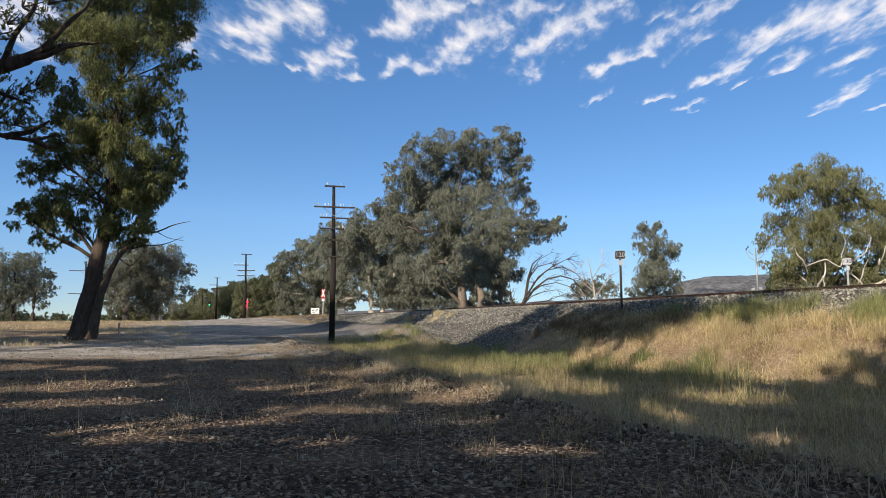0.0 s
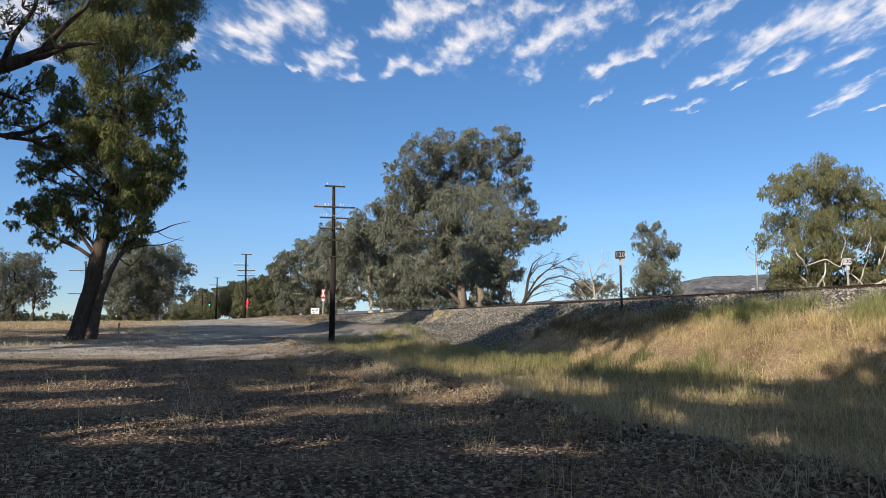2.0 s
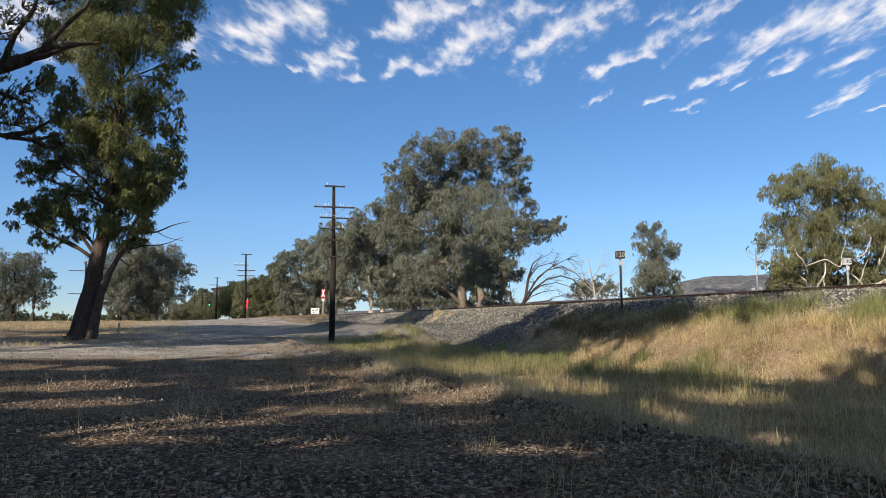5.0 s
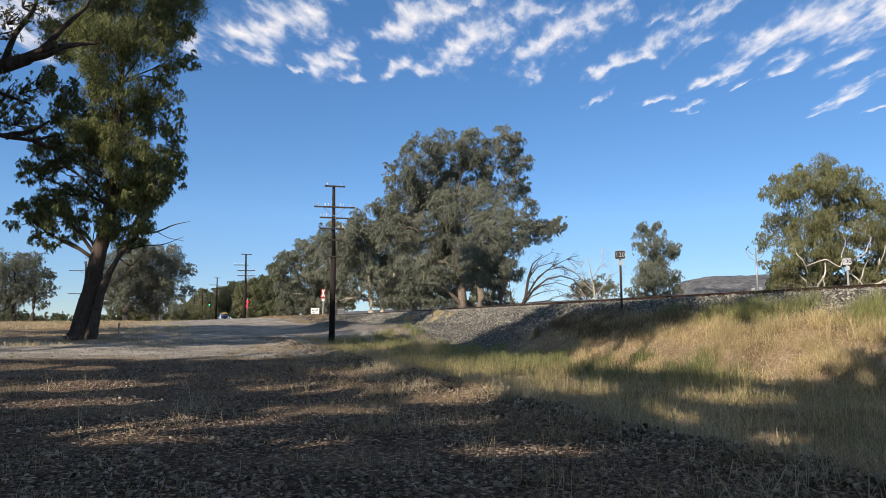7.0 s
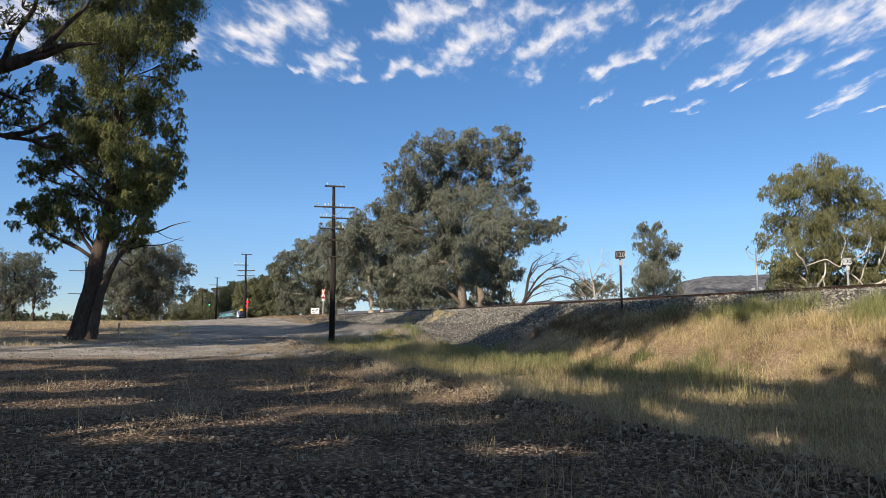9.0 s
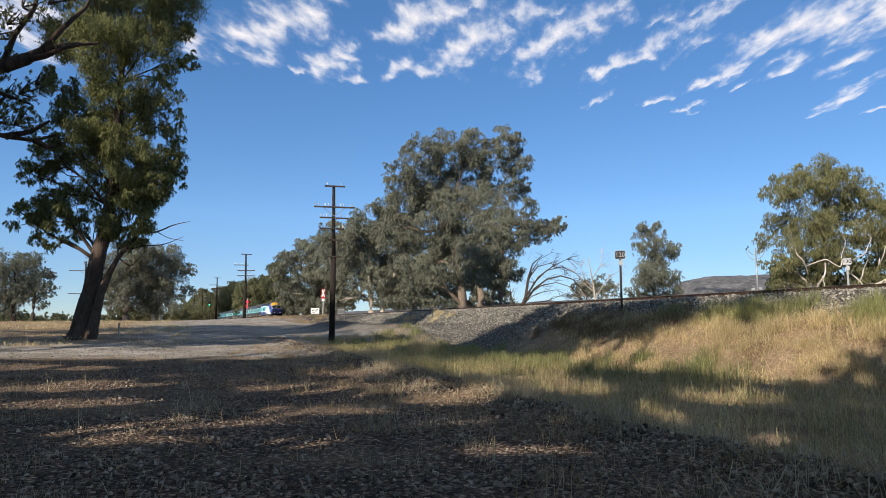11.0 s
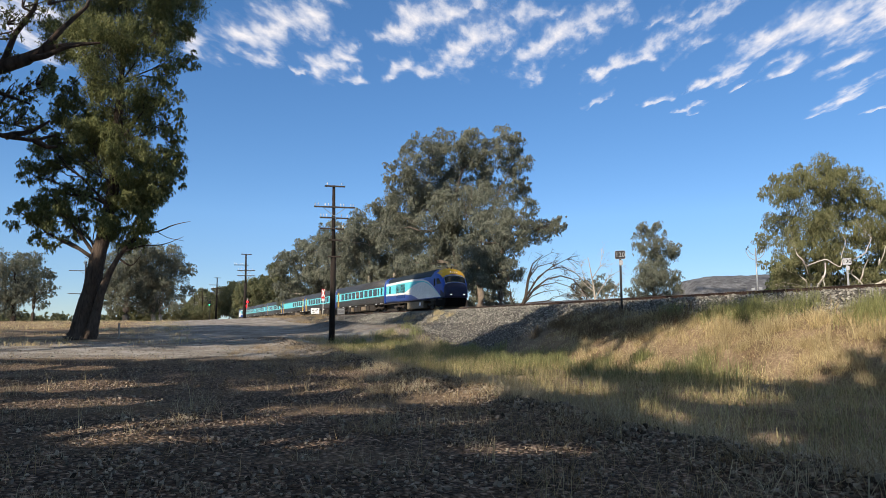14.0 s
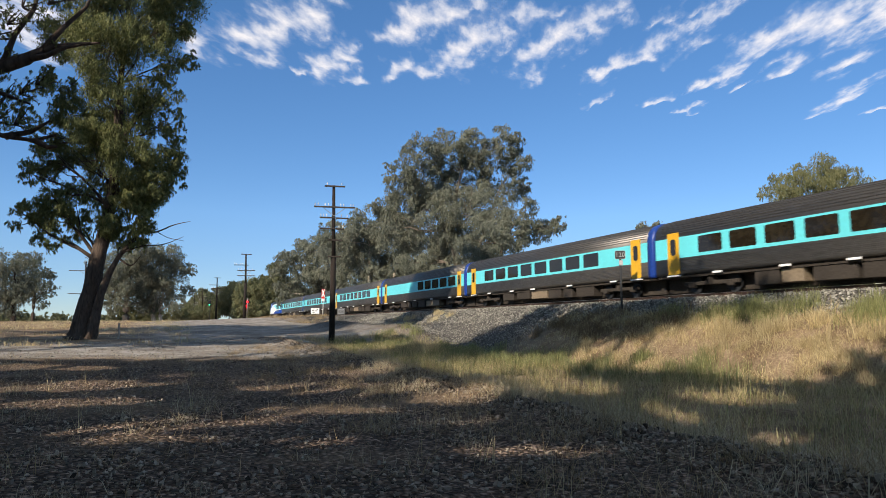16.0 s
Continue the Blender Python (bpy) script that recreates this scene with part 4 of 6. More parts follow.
def overhang_tree():
    """The gum at the left whose heavy limb reaches into view."""
    rnd, rs = random.Random(61), np.random.RandomState(61)
    x, y = -13.6, 12.5
    ob = thing("gum_tree", x, y, float(level(x, y)) - 0.05, "old gum with a heavy dark limb reaching over the yard", "tree")
    L = Limbs()
    L.add([(0, 0, 0), (0.1, 0, 2), (0.3, 0.1, 4.5), (0.2, 0, 7), (-0.3, -0.5, 11), (-0.8, -1, 16)], [0.7, 0.52, 0.46, 0.4, 0.3, 0.12], 12, 61)
    limb = [(0.25, 0.1, 5.2), (1.8, 0.8, 6.6), (3.0, 1.3, 7.05), (3.8, 1.5, 7.2), (4.35, 1.5, 7.37), (4.7, 1.5, 7.6), (5.1, 1.5, 8.1), (5.6, 1.5, 8.6), (5.8, 1.5, 9.2)]
    L.add(limb, [0.3, 0.26, 0.21, 0.18, 0.13, 0.075, 0.05, 0.035, 0.02], 10, 62)
    arms = [[(4.35, 1.5, 7.37), (4.8, 1.4, 7.4), (5.2, 1.5, 7.65), (5.5, 1.5, 7.7)],
            [(3.8, 1.5, 7.2), (4.1, 1.4, 7.9), (4.5, 1.4, 8.5), (4.6, 1.4, 9.0)],
            [(4.7, 1.5, 7.6), (5.2, 1.6, 7.75), (5.9, 1.6, 7.8)],
            [(1.8, 0.8, 6.5), (3.0, 1.2, 5.9), (4.0, 1.5, 5.62), (4.6, 1.6, 5.55), (5.05, 1.6, 5.68)],
            [(4.0, 1.5, 5.62), (4.5, 1.6, 5.75), (4.9, 1.6, 6.0)],
            [(3.0, 1.3, 7.0), (3.8, 1.4, 6.6), (4.5, 1.5, 6.35)],
            [(4.6, 1.6, 5.55), (4.9, 1.6, 5.4), (5.1, 1.6, 5.42)]]
    for k, a in enumerate(arms):
        L.add(a, [0.07 * (1 - 0.8 * i / (len(a) - 1)) + 0.01 for i in range(len(a))], 6, 70 + k)
    lobes = [(4.3, 1.4, 8.3, 0.3), (4.6, 1.4, 8.7, 0.35), (4.0, 1.4, 8.0, 0.25), (3.8, 1.3, 8.7, 0.4), (5.1, 1.5, 8.8, 0.3), (4.2, 1.5, 6.5, 0.35), (4.1, 1.5, 6.1, 0.35), (4.55, 1.5, 6.05, 0.28),
             (3.9, 1.5, 6.8, 0.3), (4.6, 1.5, 6.75, 0.3), (3.6, 1.4, 6.2, 0.4), (4.9, 1.6, 7.0, 0.25), (3.7, 1.4, 5.7, 0.2), (5.0, 1.6, 7.7, 0.16), (4.0, 1.5, 7.4, 0.2)]
    for c in lobes:
        for q in range(6):
            e = Vector(c[:3]) + Vector((rnd.gauss(0, 1), rnd.gauss(0, 1), rnd.gauss(0, 1))).normalized() * c[3]
            L.add(wander(Vector(c[:3]) - Vector((0.3, 0.1, 0.2)), e, 3, 0.1, rnd), [0.02, 0.016, 0.01, 0.005], 4, 63)
    up = [(-1.5, -0.5, 11, 1.8), (0.5, -1.5, 13, 2.0), (-2, -2, 15, 2.0), (-3, 1, 13, 1.8), (0, 0, 17, 1.8), (-2, -4, 12, 2.0), (-4, -2, 10, 1.8), (2.0, -2.5, 10.5, 1.5), (-1, 3, 12.5, 1.7)]
    for c in up:
        L.add(wander((-0.2, -0.4, 9.5), c[:3], 5, 0.07, rnd), [0.16, 0.13, 0.1, 0.08, 0.05, 0.03], 6, 64)
    child("trunk", L.mesh("trunk", M_BARK), ob)
    V, F = leaf_cloud(lobes, 4200, 0.11, 0.026, rs, 0.9, 14, 0.3)
    V2, F2 = leaf_cloud(up, 500, 0.24, 0.06, rs, 0.8, 18, 0.32)
    sway_crown(ob, 1, V, F, M_LEAF_GUM, 0.03, 61)
    sway_crown(ob, 1, *cut_for_sun(V2, F2, ob.matrix_basis.translation), M_LEAF_GREEN, 0.2, 62)


overhang_tree()


def shade_trees():
    """Unseen gums behind the tripod and beside the yard, added and shaped so that their shadows fit the view."""
    rnd = random.Random(5)
    spots = (((-18.5, 0, 26.5, 0.77, 18), (-5, -9, 22, 0.3, 30), (-14, -8, 17.9, 0.3, 24), (-10, -9, 16.6, 0.3, 22), (-27.5, -4, 17, 0.3, 20), (0, -15, 21, 0.25, 24), (-37, 19, 20, 0.3, 22), (-22, -14, 20, 0.3, 19), (-4, -6, 12, 0.35, 16), (-40, 22, 25, 0.35, 22), (12, -16, 19, 0.25, 22), (-47, 10, 20, 0.3, 22), (-22.5, 7.5, 24, 0.78, 16), (-20.5, 4, 27, 0.78, 20),) + ((-14, -1.5, 25, 0.86, 9), (-9, -4, 7, 0.3, 9), (-28, 19, 20, 0.55, 16), (-33.5, 13.5, 26, 0.66, 16), (-45, 40, 23, 0.55, 18), (-52, 33, 25, 0.55, 18), (-38, 27, 21, 0.5, 18), (-38, 42, 19, 0.5, 20), (-40, 36, 22, 0.5, 18), (-36, 30, 16.5, 0.45, 20), (-31.5, 35, 22, 0.6, 20), (-24.8, 32.3, 27.5, 0.85, 3), (-15, -0.5, 29, 0.9, 0), (-12, 3.5, 14, 0.6, 2),))
    crowns, wanted = [], []

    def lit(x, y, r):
        return any(((x - a) / (c + 0.2 * r)) ** 2 + ((y - b) / (d + 0.2 * r)) ** 2 < 1 for a, b, c, d in VIEW_SUN_PATCHES)

    def lands(x, y, h):
        """Where the shadow of a leaf at that height meets the ground."""
        z = 0.0
        for _ in range(3):
            d = LEAN * (h - z)
            gx, gy = x - SUN_AZ[0] * d, y - SUN_AZ[1] * d
            z = float(level(gx, gy))
        return gx, gy

    for x, y, h, low, n in spots:
        h, lobes = h * 1.18, []
        for j in range(n):
            t = rnd.uniform(low, 1.0)
            rad = 4.4 * (1 - ((t - low) / (1 - low) * 0.88) ** 3) + 0.8
            dx, r = rnd.uniform(-rad, rad), rnd.uniform(1.0, 2.1)
            dy = rnd.uniform(-1, 1) * 2.2 * r
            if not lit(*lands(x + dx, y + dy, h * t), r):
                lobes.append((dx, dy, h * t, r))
        crowns.append([x, y, h, low, lobes])
    # added foliage up-sun of the rest of the yard and the ditch's near end
    gy = 2.5
    while gy < 24:
        gx = -0.72 * gy - 2.5
        while gx < 15:
            x, y = gx + rnd.uniform(-0.5, 0.5), gy + rnd.uniform(-0.4, 0.4)
            gx += 1.15
            s, w = SW(x, y)
            corner = 5 < w < 9.8 and s > 21 + 0.35 * (8.1 - w)
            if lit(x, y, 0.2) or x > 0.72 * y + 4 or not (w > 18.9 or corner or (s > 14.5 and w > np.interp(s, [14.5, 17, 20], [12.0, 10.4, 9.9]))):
                continue
            wanted.append((x, y, float(level(x, y)), rnd.uniform(0.75, 1.1)))
        gy += 0.95
    for s, w, z, r in ([(1.0 + 0.8 * i, 2.9 + 0.8 * j, None, 0.9) for i in range(11) for j in range(4)]              # shade wanted on the bank
                       + [(7.4, 1.4, 4.4, 0.3), (7.7, 1.4, 4.7, 0.28)]      # a shadow tip wanted on the passing train
                       + [(-27 + 0.9 * i, 1.2, 4.0 + 0.9 * j, 0.75) for i in range(6) for j in range(4)]):             # deep shade wanted on the line
        x, y = P(s + rnd.uniform(-0.3, 0.3), w + rnd.uniform(-0.3, 0.3))
        wanted.append((x, y, float(level(x, y)) if z is None else z, r))
    for x, y, z, r in wanted:
        best = None
        for c in crowns:
            h = ((c[0] - x) * SUN_AZ[0] + (c[1] - y) * SUN_AZ[1]) / LEAN
            px, py = x + SUN_AZ[0] * LEAN * h, y + SUN_AZ[1] * LEAN * h
            off, h = math.hypot(px - c[0], py - c[1]), h + z
            unseen = py < -1 or px < -0.72 * py - 2 or h - EYE > 0.62 * py + 2.5
            if 4.5 < h < c[2] and off < 7 and unseen and (best is None or off < best[0]):
                best = (off, c, px - c[0], py - c[1], h)
        if best:
            best[1][4].append((best[2], best[3], best[4], r))
    for k, (x, y, h, low, lobes) in enumerate(crowns):
        tree("gum_tree", x, y, [[(0, 0, 0, 0.6), (0.2, 0, h * 0.25, 0.42), (-0.2, 0.2, h * 0.55, 0.28), (0.2, 0, h * 0.95, 0.08)]], (),
             "unseen gum tree added to shade the gravel yard", M_LEAF_GREEN, M_BARK, 52, 0.6, 0.32, 100 + k, "gums round the yard", swing=0.13, fill=lobes)


shade_trees()


def dead_tree(x, y, trunk, branches, label, m, seed):
    rnd = random.Random(seed)
    ob = thing("dead_tree", x, y, float(level(x, y)) - 0.05, label, "tree")
    L = Limbs()
    L.add([p[:3] for p in trunk], [p[3] for p in trunk], 9, seed)
    for b in branches:
        r0 = b[0]
        pts = [Vector(p) for p in b[1:]]
        L.add(pts, [r0 * (1 - 0.75 * i / (len(pts) - 1)) for i in range(len(pts))], 6, seed)
        for q in range(12):
            i = rnd.randint(1, len(pts) - 1)
            d = (pts[i] - pts[i - 1]).normalized()
            e = pts[i] + (d + Vector((rnd.gauss(0, 0.6), rnd.gauss(0, 0.6), rnd.gauss(-0.1, 0.5)))).normalized() * rnd.uniform(0.6, 1.7)
            w = wander(pts[i], e, 4, 0.09, rnd)
            L.add(w, [r0 * 0.3, r0 * 0.25, r0 * 0.2, r0 * 0.13, r0 * 0.06], 5, seed)
            for u in range(3):
                e2 = e + Vector((rnd.gauss(0, 0.4), rnd.gauss(0, 0.4), rnd.gauss(-0.2, 0.35)))
                L.add(wander(w[rnd.randint(2, 4)], e2, 3, 0.1, rnd), [r0 * 0.14, r0 * 0.11, r0 * 0.08, r0 * 0.04], 4, seed)
    child("trunk", L.mesh("trunk", m), ob)


dead_tree(7.99, 73.0, [(0, 0, 0, 0.3), (0.6, 0, 1.2, 0.22), (1.2, 0, 2.6, 0.17), (1.5, 0, 4.6, 0.12), (2.0, 0, 6.3, 0.07), (3.2, 0, 7.3, 0.03)],
          [(0.14, (0.8, 0, 1.7), (2.2, 0.2, 3.5), (3.6, 0.3, 4.6), (5.2, 0.4, 5.0), (6.6, 0.4, 4.6), (7.6, 0.4, 3.4)), (0.12, (1.2, 0, 2.6), (2.6, -0.2, 4.8), (4.2, -0.3, 6.0), (5.8, -0.4, 6.8)), (0.10, (0.7, 0, 1.3), (2.0, 0.1, 2.0), (3.6, 0.1, 2.2), (5.0, 0, 2.7)), (0.08, (1.5, 0, 4.6), (2.6, 0.2, 6.0), (4.0, 0.2, 6.4), (5.6, 0.3, 5.6)), (0.09, (0.4, 0, 0.9), (-0.4, 0, 2.4), (-0.6, 0, 4.2))] + [(0.10, (1.0, 0, 2.2), (2.2, 0.3, 4.2), (3.6, 0.3, 5.6), (5.4, 0.3, 6.0), (7.0, 0.3, 5.2), (7.9, 0.3, 4.2)), (0.08, (1.6, 0, 3.0), (3.0, -0.2, 3.9), (4.6, -0.3, 4.2), (6.2, -0.3, 3.7), (7.2, -0.2, 2.6)), (0.07, (1.4, 0, 4.0), (2.0, 0.2, 5.6), (2.8, 0.2, 6.8), (4.2, 0.2, 7.6)), (0.07, (0.9, 0, 1.8), (1.9, 0.1, 2.7), (3.2, 0.1, 3.2), (4.6, 0, 3.4), (5.8, 0, 2.9))],
          "bare dead limbs sprawling from a leaning trunk", M_BARK, 81)
dead_tree(15.24, 66.0, [(0, 0, 0, 0.14), (0.05, 0, 1.6, 0.11), (-0.1, 0, 3.4, 0.08), (-0.35, 0, 5.0, 0.05), (-0.6, 0, 6.4, 0.02)],
          [(0.06, (0, 0, 2.2), (0.8, 0, 3.4), (1.5, 0.1, 4.4), (2.4, 0, 4.9)),
           (0.06, (0.05, 0, 1.2), (0.7, 0, 1.9), (1.7, 0, 2.4), (2.2, 0, 3.4)),
           (0.05, (-0.1, 0, 3.2), (-1.0, 0, 4.2), (-1.3, 0, 5.4)),
           (0.05, (0, 0, 2.8), (-0.9, 0.1, 3.6), (-1.9, 0.1, 4.9)),
           (0.05, (-0.2, 0, 4.2), (0.6, 0, 5.4), (0.8, 0, 6.4)),
           (0.05, (0, 0, 1.8), (-0.9, 0, 2.4), (-1.8, 0, 2.6))],
          "slim pale dead tree with bare branches", M_BARK_PALE, 82)


# ---- poles and signs ----
def telegraph_pole(x, y, top, label, arms):
    z0 = float(level(x, y)) - 0.1
    ob = thing("telegraph_pole", x, y, z0, label, "telegraph pole", "telegraph poles along the line", rz=12)
    h = top - z0
    bm = bmesh.new()
    rod(bm, (0, 0, 0), (0.02, 0, h * 0.55), 0.21, 0.17, 14)
    rod(bm, (0.02, 0, h * 0.55), (-0.05, 0, h), 0.14, 0.10, 12)
    part("post", bm, M_POLE, ob, "tarred black timber post", True)
    for down, a, b, pins in arms:
        z = h - down
        bm = bmesh.new()
        box(bm, a, b, -0.2, -0.09, z - 0.05, z + 0.05, 0.01)
        arm = part("cross_arm", bm, M_ARM, ob)
        for p in pins:
            bm = bmesh.new()
            rod(bm, (p, -0.145, z + 0.07), (p, -0.145, z + 0.15), 0.015)
            rod(bm, (p, -0.145, z + 0.12), (p, -0.145, z + 0.2), 0.032, 0.038)
            rod(bm, (p, -0.145, z + 0.21), (p, -0.145, z + 0.27), 0.03, 0.02)
            part("insulator", bm, M_CERAMIC, arm, "white porcelain insulator", True)
        if b - a > 2.2:
            for e in (-0.75, 0.75):
                bm = bmesh.new()
                rod(bm, (e, -0.1, z - 0.05), (0, -0.12, z - 0.62), 0.02)
                part("brace", bm, M_STEEL, ob)
    return ob


ARMS = [(0.08, -0.68, 0.72, (-0.5, 0.5)), (1.55, -1.38, 1.42, (-1.3, -1.1, -0.62, -0.4, 0.45, 0.65, 1.15, 1.3)), (2.3, -0.98, 0.1, (-0.9, -0.7, -0.5)),
        (2.32, 0.12, 1.0, (0.5, 0.9)), (3.05, -0.98, 0.2, ()), (3.08, 0.2, 0.7, (0.35, 0.62)), (3.85, -0.35, 0.6, ()), (5.0, -0.35, 0.55, ())]
ARMS_FAR = [(0.08, -0.68, 0.72, (-0.5, 0.5)), (1.6, -1.62, 0.35, (-1.5, -1.25, -0.7, -0.45)), (2.35, -1.15, 1.25, (-1.0, -0.6, 0.5, 0.9, 1.15)), (3.1, -1.1, 1.3, (-0.9, 0.4, 0.7, 1.1))]
for k in range(5):
    s, w = SW(-7.57, 45.0)
    x, y = P(s - 51.3 * k, w)
    telegraph_pole(x, y, EYE + 9.66 + (0.05 * k + 0.25 if k else 0), "old tarred timber telegraph pole with cross arms" if k == 0 else "distant tarred telegraph pole without wires", ARMS if k == 0 else ARMS_FAR)

telegraph_pole(-54.57, 100.0, EYE + 9.6, "old telegraph pole half hidden behind the gum", [(1.4, -2.3, 0.2, ()), (4.9, -2.3, 0.2, ())])


def text_mesh(name, s, size, m, parent, loc, rot, depth=0.004):
    c = bpy.data.curves.new(name, "FONT")
    c.body, c.size, c.align_x, c.align_y, c.extrude = s, size, "CENTER", "CENTER", depth
    tmp = new(name, c)
    dg = bpy.context.evaluated_depsgraph_get()
    me = bpy.data.meshes.new_from_object(tmp.evaluated_get(dg))
    bpy.data.objects.remove(tmp)
    me.materials.clear()
    me.materials.append(m)
    ob = child(name, me, parent)
    ob.matrix_basis = pose(*loc, *rot)
    return ob


def rounded_plate(w, h, t, r, n=5):
    bm = bmesh.new()
    ring = []
    for cx, cz, a0 in ((w / 2 - r, h / 2 - r, 0), (-w / 2 + r, h / 2 - r, 90), (-w / 2 + r, -h / 2 + r, 180), (w / 2 - r, -h / 2 + r, 270)):
        for k in range(n):
            a = radians(a0 + 90 * k / (n - 1))
            ring.append((cx + r * math.cos(a), cz + r * math.sin(a)))
    f = [bm.verts.new((x, 0, z)) for x, z in ring]
    b = [bm.verts.new((x, t, z)) for x, z in ring]
    bm.faces.new(f)
    bm.faces.new(b[::-1])
    for k in range(len(ring)):
        bm.faces.new((f[k], b[k], b[k - 1], f[k - 1]))
    return bm


def speed_sign(x, y, top, height, dark, label, rz):
    ob = thing("speed_sign", x, y, top - height, label, "railway sign", rz=rz)
    # the dark board's white numerals and border are greyed to look shaded
    post_m, plate_m, ink = (M_DARKSTEEL, M_BLACK, M_STEEL) if dark else (M_STEEL, M_SIGNGREY, M_BLACK)
    bm = bmesh.new()
    box(bm, -0.06, 0.06, 0.03, 0.10, 0, height - 0.05, 0.01)
    part("post", bm, post_m, ob)
    p = part("plate", rounded_plate(0.52, 0.43, 0.02, 0.06), plate_m, ob)
    p.location = (0, 0, height - 0.24)
    b = part("border", rounded_plate(0.565, 0.475, 0.014, 0.075), ink, ob)
    b.location = (0, 0.008, height - 0.24)
    text_mesh("numerals", "120", 0.34, ink, ob, (0, -0.006, height - 0.245), (90, 0, 0))
    bm = rounded_plate(0.2, 0.28, 0.02, 0.03)
    q = part("small_plate", bm, M_STEEL if dark else M_SIGNGREY, ob, "small pale plate")
    q.location = (0.03, 0, height - 0.68)
    return ob


def crossing_things():
    # crossbuck with its red and white target
    x, y = -17.86, 98.0
    z = float(level(x, y))
    ob = thing("crossing_sign", x, y, z, "red and white level crossing sign on a post", "crossing sign", rz=8)
    bm = bmesh.new()
    rod(bm, (0, 0, -0.1), (0, 0, 2.6), 0.06)
    part("post", bm, M_WHITE, ob, "white round post", True)
    p = part("board", rounded_plate(0.5, 1.55, 0.03, 0.05), M_RED, ob, "red backing board")
    p.location = (0, -0.1, 3.2)
    for a in (19, -19):
        bm = rounded_plate(0.15, 1.15, 0.02, 0.03)
        q = part("cross_board", bm, M_WHITE, ob, "white crossbuck board")
        q.matrix_basis = pose(0, -0.125 - 0.012 * (a > 0), 3.35, 0, a, 0)
    p = part("lower_plate", rounded_plate(0.42, 0.36, 0.02, 0.03), M_WHITE, ob, "small white plate with a red rim")
    p.location = (0, -0.13, 2.35)
    # white board on legs
    x, y = -19.15, 98.6
    z = float(level(x, y))
    ob = thing("notice_board", x, y, z, "low white notice board on short legs", "sign", rz=5)
    p = part("board", rounded_plate(1.25, 0.85, 0.03, 0.03), M_WHITE, ob)
    p.location = (0, 0, 0.72)
    for dx in (-0.45, 0.45):
        bm = bmesh.new()
        box(bm, dx - 0.04, dx + 0.04, 0.03, 0.1, -0.1, 0.95)
        part("leg", bm, M_STEEL, ob)
    for dx, dz, w, h in ((-0.3, 1.05, 0.25, 0.12), (0.1, 0.95, 0.35, 0.1), (0.35, 1.12, 0.2, 0.14), (-0.2, 0.75, 0.3, 0.1)):
        q = part("bar", rounded_plate(w, h, 0.006, 0.02), M_BLACK, ob)
        q.location = (dx, -0.007, dz - 0.23)
    # grey equipment box and rail guard
    x, y = -13.47, 87.0
    z = float(level(x, y))
    ob = thing("track_cabinet", x, y, z, "grey slatted steel cabinet beside the rails", "cabinet", rz=6)
    bm = bmesh.new()
    box(bm, -0.48, 0.5, -0.16, 0.16, 0.72, 1.55, 0.03)
    part("body", bm, M_CABINET, ob, "grey weathered steel box")
    bm = bmesh.new()
    box(bm, -0.54, 0.56, -0.2, 0.2, 1.55, 1.6, 0.01)
    part("lid", bm, M_CABINET, ob)
    for dx in (-0.44, 0.4):
        bm = bmesh.new()
        box(bm, dx, dx + 0.1, -0.05, 0.05, -0.1, 0.74)
        part("leg", bm, M_CABINET, ob)
    for k in range(4):
        bm = bmesh.new()
        box(bm, -0.36, 0.38, -0.185, -0.162, 0.84 + k * 0.17, 0.9 + k * 0.17)
        part("slat", bm, M_STEEL, ob)
    # flashing light post
    x, y = -33.29, 112.0
    z = float(level(x, y))
    ob = thing("crossing_signal", x, y, z, "level crossing signal with glowing red lamps", "signal", rz=10)
    bm = bmesh.new()
    rod(bm, (0, 0, -0.1), (0, 0, 3.5), 0.07)
    part("post", bm, M_STEEL, ob, "", True)
    bm = bmesh.new()
    box(bm, -0.4, 0.4, 0.02, 0.08, 2.2, 2.35)
    part("crossbar", bm, M_DARKSTEEL, ob)
    for dx, zz in ((-0.02, 2.85), (-0.22, 2.1)):
        bm = bmesh.new()
        rod(bm, (dx, 0, zz), (dx, -0.03, zz), 0.36, 0.36, 20)
        hood = part("backing_disc", bm, M_RED if zz < 2.5 else M_BLACK, ob)
        bm = bmesh.new()
        rod(bm, (dx, -0.03, zz), (dx, -0.1, zz), 0.2, 0.18, 16)
        part("lens", bm, M_REDLAMP, hood, "glowing red lens")
    # green signal down the line
    x, y = -51.77, 146.0
    z = float(level(x, y))
    ob = thing("railway_signal", x, y, z, "railway signal showing a green light", "signal", rz=8)
    bm = bmesh.new()
    rod(bm, (0.1, 0.1, -0.1), (0.1, 0.1, 4.2), 0.07)
    part("post", bm, M_DARKSTEEL, ob, "", True)
    bm = bmesh.new()
    box(bm, -0.3, 0.3, -0.1, 0.1, 3.5, 4.8, 0.06)
    head = part("signal_head", bm, M_BLACK, ob)
    bm = bmesh.new()
    rod(bm, (0, -0.1, 3.85), (0, -0.2, 3.85), 0.16, 0.14, 16)
    part("lens", bm, M_GREENLAMP, head, "glowing green lens")
    # reflector post by the big gum
    x, y = -21.08, 43.0
    z = float(level(x, y))
    ob = thing("guide_post", x, y, z, "short weathered timber guide post", "post")
    bm = bmesh.new()
    box(bm, -0.05, 0.05, -0.04, 0.04, -0.1, 1.0, 0.01)
    part("post", bm, M_BARK_PALE, ob)


crossing_things()
sx, sy = P(5.4, 2.9)
speed_sign(sx - 0.28, sy, EYE + 0.1134 * sy, 3.3, True, "black 120 speed board with greyed white numerals on a dark post", -18)
